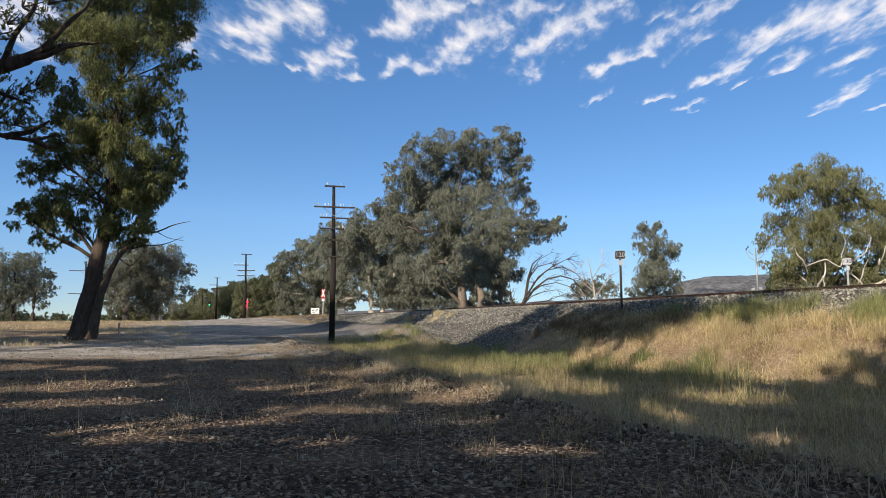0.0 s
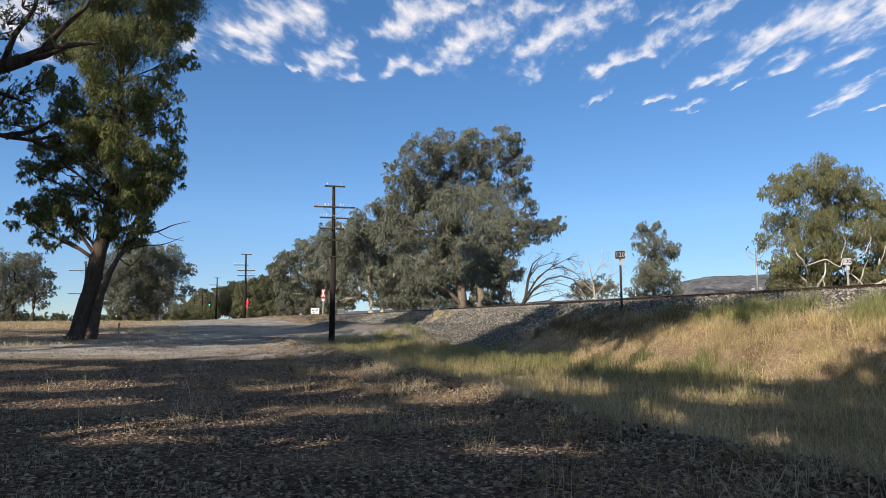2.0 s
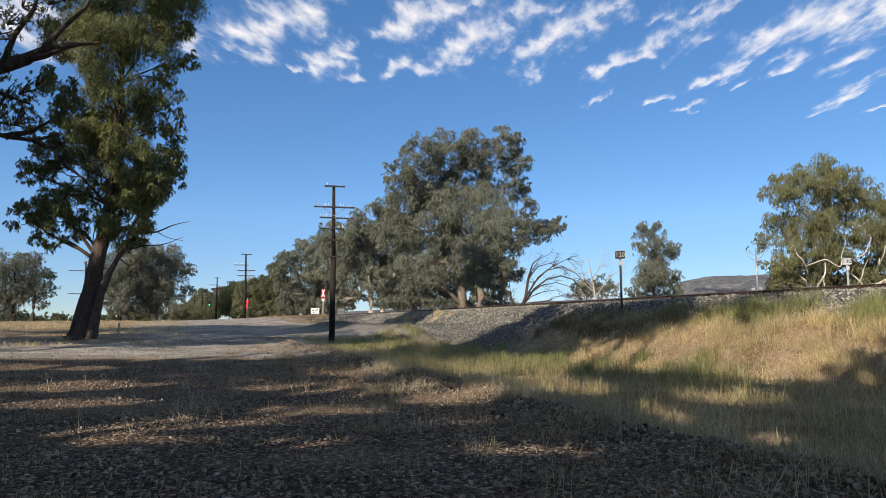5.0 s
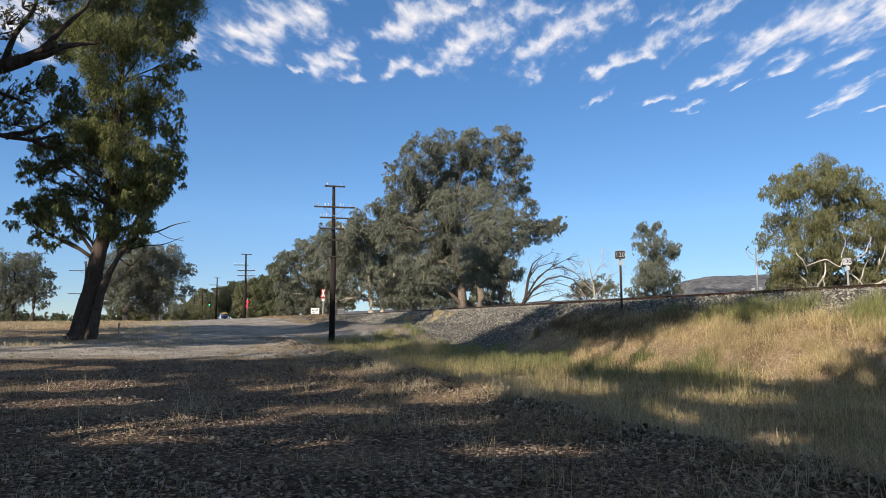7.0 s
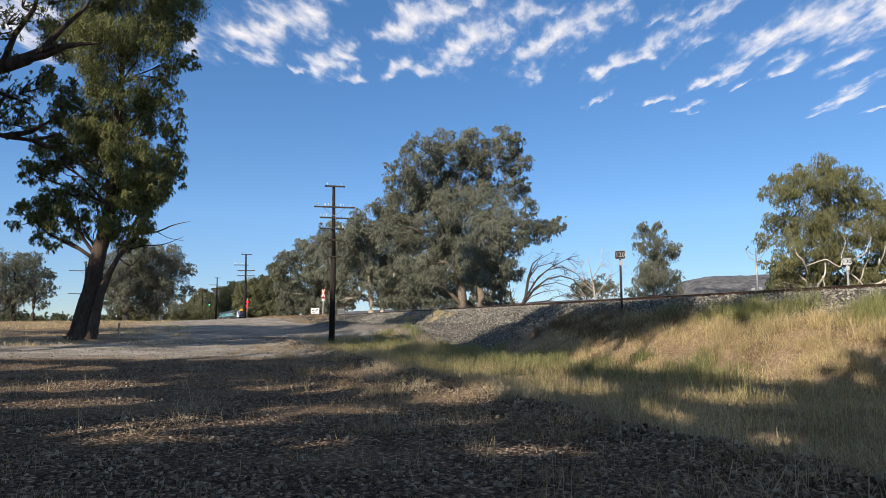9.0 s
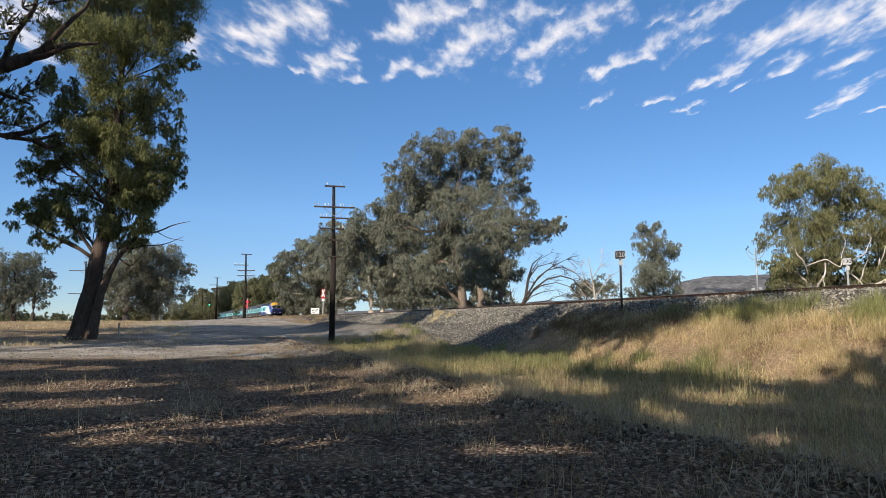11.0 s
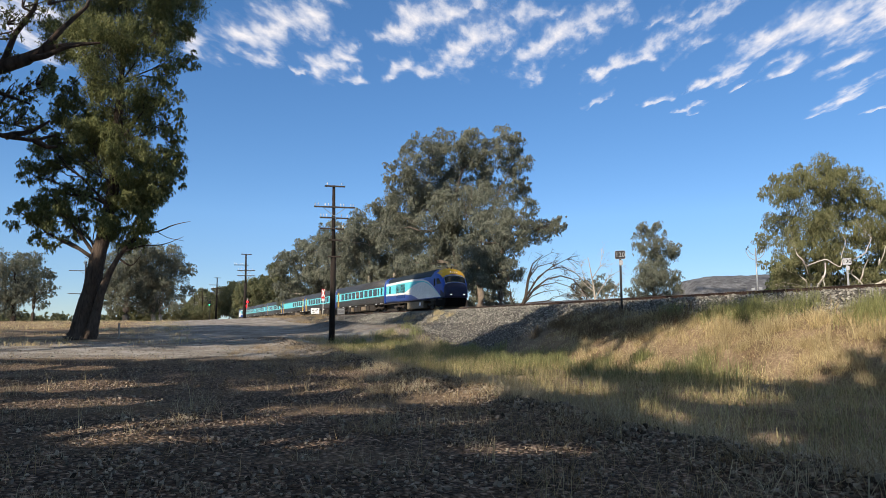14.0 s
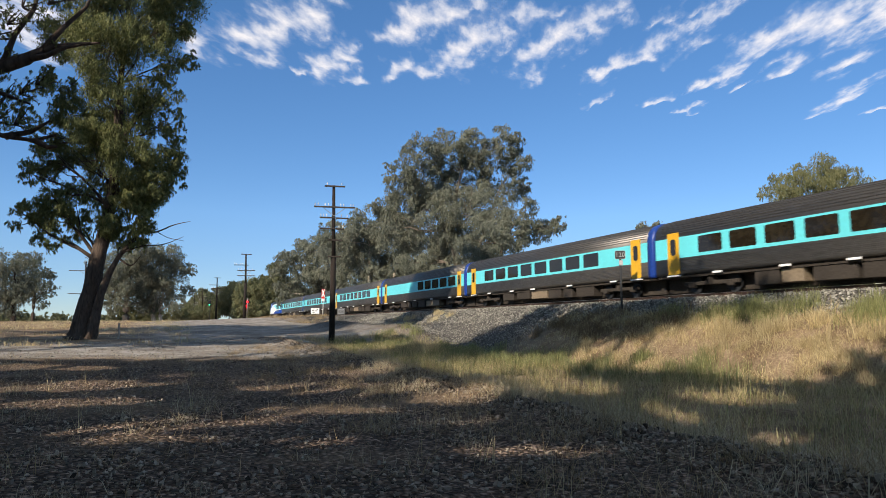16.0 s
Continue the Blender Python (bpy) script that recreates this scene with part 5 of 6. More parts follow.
speed_sign(26.65, 43.1, EYE + 0.100 * 44, 2.86, False, "white 120 speed board with black numerals on a steel post", -25)


def hoop_post():
    x, y = 22.05, 46.0
    z = RAIL - 0.6
    ob = thing("pole_with_hoops", x, y, z, "pale slim pole with wire hoops and fittings behind the rails", "pole", rz=-20)
    h = EYE + 0.117 * y - z
    bm = bmesh.new()
    rod(bm, (0, 0, -0.4), (0, 0, h), 0.055, 0.045)
    part("post", bm, M_STEEL, ob, "", True)
    # wires curl out from the pole like horns, with an insulator at each tip
    for side, low, out, tip in ((-1, h - 0.85, 0.62, 0.75), (-1, h - 0.5, 0.5, 0.55), (1, h - 0.8, 0.58, 0.7), (1, h - 0.45, 0.42, 0.4)):
        bm = bmesh.new()
        pts = [(side * out * math.sin(1.9 * q / 10), 0.0, low + tip * (1 - math.cos(3.0 * q / 10)) / 2) for q in range(11)]
        for p, q in zip(pts, pts[1:]):
            rod(bm, p, q, 0.022, sides=6)
        hoop = part("hoop", bm, M_STEEL, ob, "bent wire horn")
        bm = bmesh.new()
        e = pts[-1]
        rod(bm, (e[0], 0, e[2] - 0.02), (e[0], 0, e[2] + 0.14), 0.045, 0.03, 8)
        part("insulator", bm, M_DARKSTEEL, hoop)
    for dx, zz in ((-0.28, 1.5), (-0.4, 1.15), (0.2, 1.55), (-0.2, 0.95), (0.16, 1.0)):
        bm = bmesh.new()
        box(bm, dx - 0.11, dx + 0.11, -0.08, 0.06, zz - 0.09, zz + 0.09, 0.02)
        part("fitting", bm, M_STEEL, ob, "small grey fitting")


hoop_post()


# ---- the train ----
PROFILE = [(1.40, 1.02), (1.45, 1.15), (1.45, 2.2), (1.45, 2.98), (1.42, 3.2), (1.36, 3.46), (1.2, 3.72), (0.9, 3.92), (0.48, 4.04), (0, 4.08)]
FULL = [(-a, b) for a, b in PROFILE] + [(a, b) for a, b in PROFILE[-2::-1]]


def hull(bm, stations):
    """A body through cross-sections: stations of x, half-width scale, top, bottom."""
    rings = []
    for x, k, top, bot in stations:
        rings.append([bm.verts.new((x, a * k, bot + (b - 1.02) * (top - bot) / 3.06)) for a, b in FULL])
    for r0, r1 in zip(rings, rings[1:]):
        for j in range(len(FULL) - 1):
            bm.faces.new((r0[j], r0[j + 1], r1[j + 1], r1[j]))
        bm.faces.new((r0[-1], r0[0], r1[0], r1[-1]))
    bm.faces.new(rings[0])
    bm.faces.new(rings[-1][::-1])


def strip(bm, xs, lo, hi, y):
    """A painted panel on the side between two lines."""
    a = [bm.verts.new((x, y, z)) for x, z in zip(xs, lo)]
    b = [bm.verts.new((x, y, z)) for x, z in zip(xs, hi)]
    for k in range(len(xs) - 1):
        if abs(hi[k] - lo[k]) + abs(hi[k + 1] - lo[k + 1]) > 1e-4:
            bm.faces.new((a[k], a[k + 1], b[k + 1], b[k]))


def window(bm, x0, x1, z0, z1, y, r=0.09):
    side = 1 if y > 0 else -1
    pl = rounded_plate(x1 - x0, z1 - z0, 0.012, r)
    for v in pl.verts:
        v.co = Vector((v.co.x + (x0 + x1) / 2, y + (0.006 - v.co.y) * side, v.co.z + (z0 + z1) / 2))
    me = bpy.data.meshes.new("tmp")
    pl.to_mesh(me)
    pl.free()
    bm.from_mesh(me)
    bpy.data.meshes.remove(me)


def bogie(parent, x):
    bm = bmesh.new()
    for y in (-1.02, 1.02):
        box(bm, x - 1.75, x + 1.75, y - 0.09, y + 0.09, 0.42, 0.62, 0.04)
        for dx in (-1.25, 1.25):
            box(bm, x + dx - 0.2, x + dx + 0.2, y - 0.13, y + 0.13, 0.3, 0.62, 0.05)
        rod(bm, (x, y, 0.45), (x, y, 0.95), 0.2, 0.2, 12)
    box(bm, x - 0.35, x + 0.35, -1.0, 1.0, 0.4, 0.8, 0.05)
    b = part("bogie", bm, M_UNDER, parent, "dusty bogie frame")
    for dx in (-1.25, 1.25):
        for y in (-0.755, 0.755):
            bm = bmesh.new()
            rod(bm, (x + dx, y - 0.065, 0.46), (x + dx, y + 0.065, 0.46), 0.46, 0.46, 24)
            part("wheel", bm, M_DARKSTEEL, b)


def trailer(kind, front_yellow, rear_yellow):
    """A passenger car, 24.2 m from joint to joint; its origin is the rear joint at rail level."""
    car = thing("passenger_car", 0, 0, RAIL, "grey fluted steel passenger car with a turquoise window band", "railway carriage", "cars of the train", rz=HEADING)
    bm = bmesh.new()
    hull(bm, [(0.14, 1, 4.08, 1.02), (23.74, 1, 4.08, 1.02)])
    part("body", bm, M_BODY, car, "dirty grey fluted stainless steel shell", True)
    for y in (-1.454, 1.454):
        bm = bmesh.new()
        strip(bm, [0.15, 23.68], [1.88, 1.88], [2.98, 2.98], y)
        part("window_band", bm, M_CYAN, car, "turquoise painted band")
        # raised corrugations
        for z in np.arange(1.2, 1.86, 0.075):
            bm = bmesh.new()
            box(bm, 1.7, 22.2, y - 0.008, y + 0.008, z, z + 0.03)
            part("flute", bm, M_BODY, car)
        xs = []
        if kind == "long":
            xs = [(3.25 + 2 * k, 4.78 + 2 * k) for k in range(9)] + [(21.1, 21.65)]
        elif kind == "seats":
            xs = [(3.62 + 2 * k, 5.2 + 2 * k) for k in range(8)]
        elif kind == "buffet":
            xs = [(12.2 + 2 * k, 13.8 + 2 * k) for k in range(5)]
        for a, b in xs:
            bm = bmesh.new()
            window(bm, a, b, 2.04, 2.88, y)
            part("window", bm, M_GLASS, car)
        if kind == "buffet":
            for k in range(7):
                bm = bmesh.new()
                window(bm, 2.4 + 1.3 * k, 3.5 + 1.3 * k, 2.04, 2.88, y)
                part("blank_panel", bm, M_CYAN, car)
        if kind == "seats":
            bm = bmesh.new()
            window(bm, 20.85, 21.95, 2.2, 2.84, y, 0.05)
            part("blank_panel", bm, M_CYAN, car)
        for x, yel in ((1.5, rear_yellow), (22.7, front_yellow)):
            bm = bmesh.new()
            window(bm, x - 0.42, x + 0.42, 1.04, 3.24, y * 1.004, 0.06)
            d = part("door", bm, M_YELLOW if yel else M_BODY, car, "yellow door" if yel else "grey steel door")
            bm = bmesh.new()
            window(bm, x - 0.19, x + 0.19, 2.05, 2.9, y * 1.016, 0.14)
            part("door_window", bm, M_GLASS, d)
            if not yel:
                bm = bmesh.new()
                strip(bm, [x - 0.40, x + 0.40], [1.9, 1.9], [2.96, 2.96], y * 1.0095)
                part("door_band", bm, M_CYAN, d, "turquoise band across the door")
            bm = bmesh.new()
            box(bm, x - 0.42, x + 0.42, y - 0.09, y + 0.09, 0.93, 1.0)
            part("step", bm, M_WHITE, d, "pale door step")
        for x in (4.4, 8.2, 11.3, 16.0, 20.6):
            bm = bmesh.new()
            box(bm, x - 0.28, x + 0.28, y - 0.03, y + 0.03, 0.94, 1.04, 0.01)
            part("jacking_pad", bm, M_WHITE, car, "small white pad")
    bm = bmesh.new()
    hull(bm, [(23.7, 1.008, 4.1, 0.98), (24.0, 1.008, 4.1, 0.98), (24.1, 0.98, 4.06, 1.0), (24.15, 0.93, 4.0, 1.05)])
    part("end_fairing", bm, M_NAVY, car, "navy blue end fairing", True)
    # black block added in the joint where the gap lies in shade
    bm = bmesh.new()
    hull(bm, [(-0.06, 0.88, 3.82, 1.0), (0.04, 0.92, 3.88, 0.96), (0.16, 0.9, 3.84, 1.0)])
    part("gap_block", bm, M_BLACK, car, "black block standing for the shaded gap between cars")
    bm = bmesh.new()
    box(bm, -0.6, 0.9, -0.22, 0.22, 0.55, 0.95, 0.04)
    part("coupler", bm, M_UNDER, car)
    # roof ribs and underfloor boxes
    for a, z in ((0.5, 4.035), (0.9, 3.92), (1.08, 3.81), (1.2, 3.72), (1.29, 3.58), (1.36, 3.46), (1.395, 3.33), (1.425, 3.2)):
        for sgn in (-1, 1):
            bm = bmesh.new()
            box(bm, 0.5, 23.6, sgn * a - 0.018, sgn * a + 0.018, z - 0.018, z + 0.018)
            part("roof_rib", bm, M_BODY, car)
    rnd = random.Random(len(kind))
    x = 6.4
    while x < 17.2:
        l = rnd.uniform(1.0, 2.2)
        bm = bmesh.new()
        box(bm, x, x + l, -1.25, 1.25, rnd.uniform(0.2, 0.36), 0.98, 0.03)
        part("equipment_box", bm, M_UNDER if rnd.random() < 0.8 else M_TANK, car)
        x += l + rnd.uniform(0.1, 0.5)
    bm = bmesh.new()
    box(bm, 0.15, 24.05, -1.3, 1.3, 0.86, 1.03)
    # added centre box that keeps daylight from showing under the car
    box(bm, 0.1, 24.1, -0.55, 0.55, 0.1, 0.9)
    part("underframe", bm, M_UNDER, car)
    bogie(car, 3.6)
    bogie(car, 20.6)
    return car


NOSE = [(0.32, 1, 4.03, 1.02), (14.9, 1, 4.03, 1.02), (15.7, 1.0, 4.03, 1.02), (16.2, 0.985, 3.95, 1.0), (16.6, 0.96, 3.77, 1.0), (16.9, 0.93, 3.46, 1.0), (17.12, 0.905, 3.06, 1.0), (17.36, 0.865, 2.5, 1.02), (17.46, 0.84, 2.4, 1.0), (17.62, 0.80, 2.28, 1.0), (17.74, 0.765, 2.12, 1.03), (17.79, 0.74, 1.95, 1.08), (17.81, 0.70, 1.78, 1.16)]


def nose_patch(x0, x1, a0, a1, n, out, x_in=0.0):
    """A panel that lies on the nose: from x0 to x1, across the section from a0 to a1 (-1..1)."""
    st = np.array(NOSE)
    prof = np.array(FULL)
    par = np.linspace(-1, 1, len(FULL))
    bm = bmesh.new()
    g = []
    for i in range(n + 1):
        row = []
        for j in range(n + 1):
            a = a0 + (a1 - a0) * j / n
            x = x0 + (x1 - x0) * i / n
            k, top, bot = (np.interp(x, st[:, 0], st[:, c]) for c in (1, 2, 3))
            y = np.interp(a, par, prof[:, 0]) * k
            z = bot + (np.interp(a, par, prof[:, 1]) - 1.02) * (top - bot) / 3.06
            d = Vector((0.5 if x > 15.6 else 0, y * 0.5, max(0.0, z - 2.2))).normalized() * out
            row.append(bm.verts.new((x + d.x, y + d.y, z + d.z)))
        g.append(row)
    for i in range(n):
        for j in range(n):
            bm.faces.new((g[i][j], g[i + 1][j], g[i + 1][j + 1], g[i][j + 1]))
    return bm


def follow_nose(bm):
    """Draws what lies flat on the side in to where the nose narrows."""
    st = np.array(NOSE)
    for v in bm.verts:
        v.co.y *= float(np.interp(v.co.x, st[:, 0], st[:, 1]))
    return bm


def power_car(lit, label):
    """A locomotive, 17.35 m from its joint to the nose; its origin is the joint at rail level."""
    car = thing("power_car", 0, 0, RAIL, label, "locomotive", "cars of the train", rz=HEADING)
    bm = bmesh.new()
    hull(bm, NOSE[:8])
    part("body", bm, M_BLUE, car, "royal blue painted shell with a sloping nose", True)
    # black block added for the shaded recess behind the power car
    bm = bmesh.new()
    hull(bm, [(-0.06, 0.88, 3.8, 1.0), (0.34, 0.9, 3.84, 1.0)])
    part("gap_block", bm, M_BLACK, car, "black block standing for the shaded gap between cars")
    part("roof_panel", nose_patch(15.8, 16.97, -0.42, 0.42, 16, 0.012), M_YELLOW, car, "yellow cab roof panel", True)
    part("windscreen", nose_patch(17.04, 17.32, -0.33, 0.33, 16, 0.018), M_GLASS, car, "raked cab windscreen", True)
    part("windscreen_frame", nose_patch(17.0, 17.35, -0.355, 0.355, 16, 0.009), M_STEEL, car, "pale windscreen frame", True)
    bm = bmesh.new()
    hull(bm, NOSE[7:])
    part("nose", bm, M_NOSE, car, "dark navy blunt nose", True)
    # dark panels paint the shading on the lower sides of the nose
    for a0, a1 in ((-1.0, -0.8), (0.8, 1.0)):
        part("nose_shade_panel", nose_patch(16.75, 17.37, a0, a1, 8, 0.006), M_NOSE, car, "lower side of the nose with shading painted dark", True)
    bm = bmesh.new()
    k, top, bot = 0.70, 1.78, 1.16
    bm.faces.new([bm.verts.new((17.822, a * k, bot + (b - 1.02) * (top - bot) / 3.06)) for a, b in FULL])
    part("nose_cap", bm, M_NOSE, car, "dark navy blunt nose front")
    part("roof_cover", nose_patch(0.8, 14.9, -0.45, 0.45, 36, 0.014), M_GRILLE, car, "dark louvred roof cover", True)
    for a0, a1 in ((-0.53, -0.44), (0.44, 0.53)):
        part("cantrail_grille", nose_patch(1.2, 14.6, a0, a1, 8, 0.012), M_GRILLE, car, "dark grille along the roof edge", True)
    for k, y in enumerate((-0.32, -0.1, 0.12, 0.34)):
        bm = bmesh.new()
        rod(bm, (16.68, y, 3.56), (16.84, y, 3.57), 0.04, 0.04, 12)
        part("headlamp", bm, M_HEADLAMP if lit else M_LIVERYWHITE, car, "round roof headlamp")
    for y in (-0.68, 0.68):
        bm = bmesh.new()
        box(bm, 17.74, 17.84, y - 0.10, y + 0.10, 1.3, 1.38, 0.02)
        part("marker_lamp", bm, M_HEADLAMP if lit else M_RED, car, "small nose marker lamp")
    bm = bmesh.new()
    box(bm, 15.6, 17.6, -1.36, 1.36, 0.2, 1.1, 0.1)
    for v in follow_nose(bm).verts:
        v.co.x -= max(0.0, v.co.x - 16.5) * 0.35 * max(0.0, 1.1 - v.co.z)
    part("pilot", bm, M_PLOUGH, car, "black snow plough under the nose")
    # livery
    xs = np.linspace(0.34, 16.9, 60)
    top = np.interp(xs, [0.7, 4, 6.8, 8.9, 10.8, 12.5, 13.8, 14.9, 15.75, 16.9], [3.24, 3.28, 3.31, 3.28, 3.22, 3.08, 2.82, 2.36, 1.88, 1.15])
    cyan_top = top - np.interp(xs, [0.7, 8, 13, 15.5, 16.9], [0.27, 0.24, 0.16, 0.1, 0.0])
    cyan_low = np.interp(xs, [0.7, 6.8, 8.05, 9.65, 11.1, 12.3, 13.4, 14.4, 15.2, 16.9], [2.02, 1.97, 2.23, 2.62, 2.82, 2.84, 2.66, 2.34, 2.02, 1.12])
    cyan_low = np.minimum(cyan_low, cyan_top)
    white_low = np.interp(xs, [0.7, 6.9, 8.8, 10.1, 11.0, 16.9], [1.80, 1.76, 1.64, 1.37, 1.11, 1.12])
    for y in (-1.455, 1.455):
        for name, lo, hi, m, lab in (("upper_stripe", cyan_top, top, M_LIVERYWHITE, "white stripe"), ("middle_stripe", cyan_low, cyan_top, M_CYAN, "turquoise stripe"), ("swoosh", white_low, cyan_low, M_LIVERYWHITE, "broad white curved panel")):
            bm = bmesh.new()
            strip(bm, xs, lo, hi, y)
            part(name, follow_nose(bm), m, car, lab)
        s = 1 if y > 0 else -1
        for z0, z1, n in ((1.99, 2.92, 8), (1.42, 1.74, 4)):
            bm = bmesh.new()
            window(bm, 4.02, 6.84, z0, z1, y + s * 0.004, 0.03)
            g = part("grille", bm, M_GRILLE, car, "dark louvred air intake")
            for k in range(n):
                z = z0 + (k + 0.5) * (z1 - z0) / n
                bm = bmesh.new()
                box(bm, 4.05, 6.81, y + s * 0.008 - 0.02, y + s * 0.008 + 0.02, z - 0.016, z + 0.016)
                part("louvre", bm, M_CYAN if n > 6 else M_BLUE, g)
        for x0, x1, z0, z1 in ((1.55, 1.98, 2.05, 2.86), (15.32, 15.66, 2.25, 2.98), (16.0, 16.98, 2.4, 2.96)):
            bm = bmesh.new()
            window(bm, x0, x1, z0, z1, y * 1.004, 0.08)
            if x0 > 15.8:              # the front quarter light slopes with the windscreen
                for v in bm.verts:
                    v.co.x -= max(0.0, v.co.x - 16.4) * 0.9 * (v.co.z - z0) / (z1 - z0)
            part("side_window", follow_nose(bm), M_GLASS, car)
    # roof grilles and horns
    for x0, x1 in ((1.2, 5.8), (6.0, 9.2), (9.4, 14.6)):
        for sgn in (-1, 1):
            for k in range(5):
                a, z = 0.72 + 0.15 * k, 3.88 - 0.075 * k - 0.022 * k * k
                bm = bmesh.new()
                box(bm, x0, x1, sgn * a - 0.06, sgn * a + 0.06, z - 0.02, z + 0.035)
                part("roof_louvre", bm, M_GRILLE, car, "dark roof louvre")
        bm = bmesh.new()
        box(bm, x0 + 0.3, x1 - 0.3, -0.6, 0.6, 3.9, 4.0, 0.03)
        part("roof_hatch", bm, M_GRILLE, car)
    for dx in (0, 0.25):
        bm = bmesh.new()
        rod(bm, (15.75 + dx, -0.25 + dx, 3.98), (16.1 + dx, -0.25 + dx, 4.0), 0.05, 0.1)
        box(bm, 15.7 + dx, 15.9 + dx, -0.3 + dx, -0.2 + dx, 3.85, 3.99)
        part("horn", bm, M_BLACK, car, "black roof horn")
    bm = bmesh.new()
    box(bm, 7.2, 12.1, -1.3, 1.3, 0.12, 0.98, 0.06)
    t = part("fuel_tank", bm, M_TANK, car, "dusty tan fuel tank")
    bm = bmesh.new()
    box(bm, 10.9, 11.4, -1.31, -1.29, 0.42, 0.75)
    part("tank_plate", bm, M_WHITE, t, "white square plate")
    bm = bmesh.new()
    box(bm, 0.34, 17.0, -1.32, 1.32, 0.84, 1.03)
    # made-up box along the middle to darken the space below the floor
    box(bm, 0.05, 16.9, -0.6, 0.6, 0.08, 0.9)
    part("underframe", bm, M_UNDER, car)
    bogie(car, 4.0)
    bogie(car, 14.6)
    return car


SPEED, NOSE_AT = 35.634, 11.944      # metres a second; where the leading nose is at 15 s
TRAIN = []


def build_train():
    lead = power_car(True, "blue, white and turquoise diesel power car with a yellow cab roof")
    TRAIN.append((lead, 17.35, False))
    kinds = [("long", False, True), ("seats", True, True), ("buffet", True, True), ("seats", True, True), ("seats", False, False), ("long", False, False)]
    back = 17.35
    for k in kinds:
        back += 24.2
        TRAIN.append((trailer(*k), back, False))
    TRAIN.append((power_car(False, "rear blue and white diesel power car facing backwards"), back, True))


build_train()


# ---- clouds ----
CLOUDS = []


def cloud_material():
    m = bpy.data.materials.new("thin_white_cloud")
    m.use_nodes = True
    nt = m.node_tree
    for n in list(nt.nodes):
        if n.type == "BSDF_PRINCIPLED":
            nt.nodes.remove(n)
    at = nt.nodes.new("ShaderNodeAttribute")
    at.attribute_name = "body"
    n1 = texture(nt, "noise", 0.02, 8, 0.58, (1.0, 1.0, 1.0))
    along = n1.inputs["Vector"].links[0].from_node           # noise stretched away from the eye to look even in the camera's view
    along.vector_type = "TEXTURE"
    along.inputs["Rotation"].default_value = (0, 0, radians(-12))
    along.inputs["Scale"].default_value = (1.15, 2.5, 1.0)
    n2 = texture(nt, "noise", 0.03, 6, 0.6, (1.0, 0.42, 1.0))

    def mth(op, a, b):
        n = nt.nodes.new("ShaderNodeMath")
        n.operation = op
        for s, v in zip(n.inputs, (a, b)):
            if isinstance(v, (int, float)):
                s.default_value = v
            else:
                nt.links.new(v, s)
        return n.outputs[0]
    v = mth("ADD", mth("MULTIPLY", n1.outputs["Fac"], 2.0), mth("MULTIPLY", n2.outputs["Fac"], 0.7))
    v = mth("ADD", mth("SUBTRACT", v, 1.33), mth("MULTIPLY", at.outputs["Fac"], 0.62))
    dens = ramp(nt, v, [(0.0, (0, 0, 0)), (0.25, (0.1, 0.1, 0.1)), (0.55, (0.48, 0.48, 0.48)), (0.95, (0.84, 0.84, 0.84))])
    em = nt.nodes.new("ShaderNodeEmission")
    col = ramp(nt, v, [(0.1, (0.63, 0.71, 0.87)), (0.5, (0.77, 0.81, 0.89)), (0.9, (0.86, 0.865, 0.9))])
    nt.links.new(col, em.inputs["Color"])
    em.inputs["Strength"].default_value = 1.0
    tr = nt.nodes.new("ShaderNodeBsdfTransparent")
    mx = nt.nodes.new("ShaderNodeMixShader")
    nt.links.new(dens, mx.inputs["Fac"])
    nt.links.new(tr.outputs[0], mx.inputs[1])
    nt.links.new(em.outputs[0], mx.inputs[2])
    nt.links.new(mx.outputs[0], nt.nodes["Material Output"].inputs["Surface"])
    return m


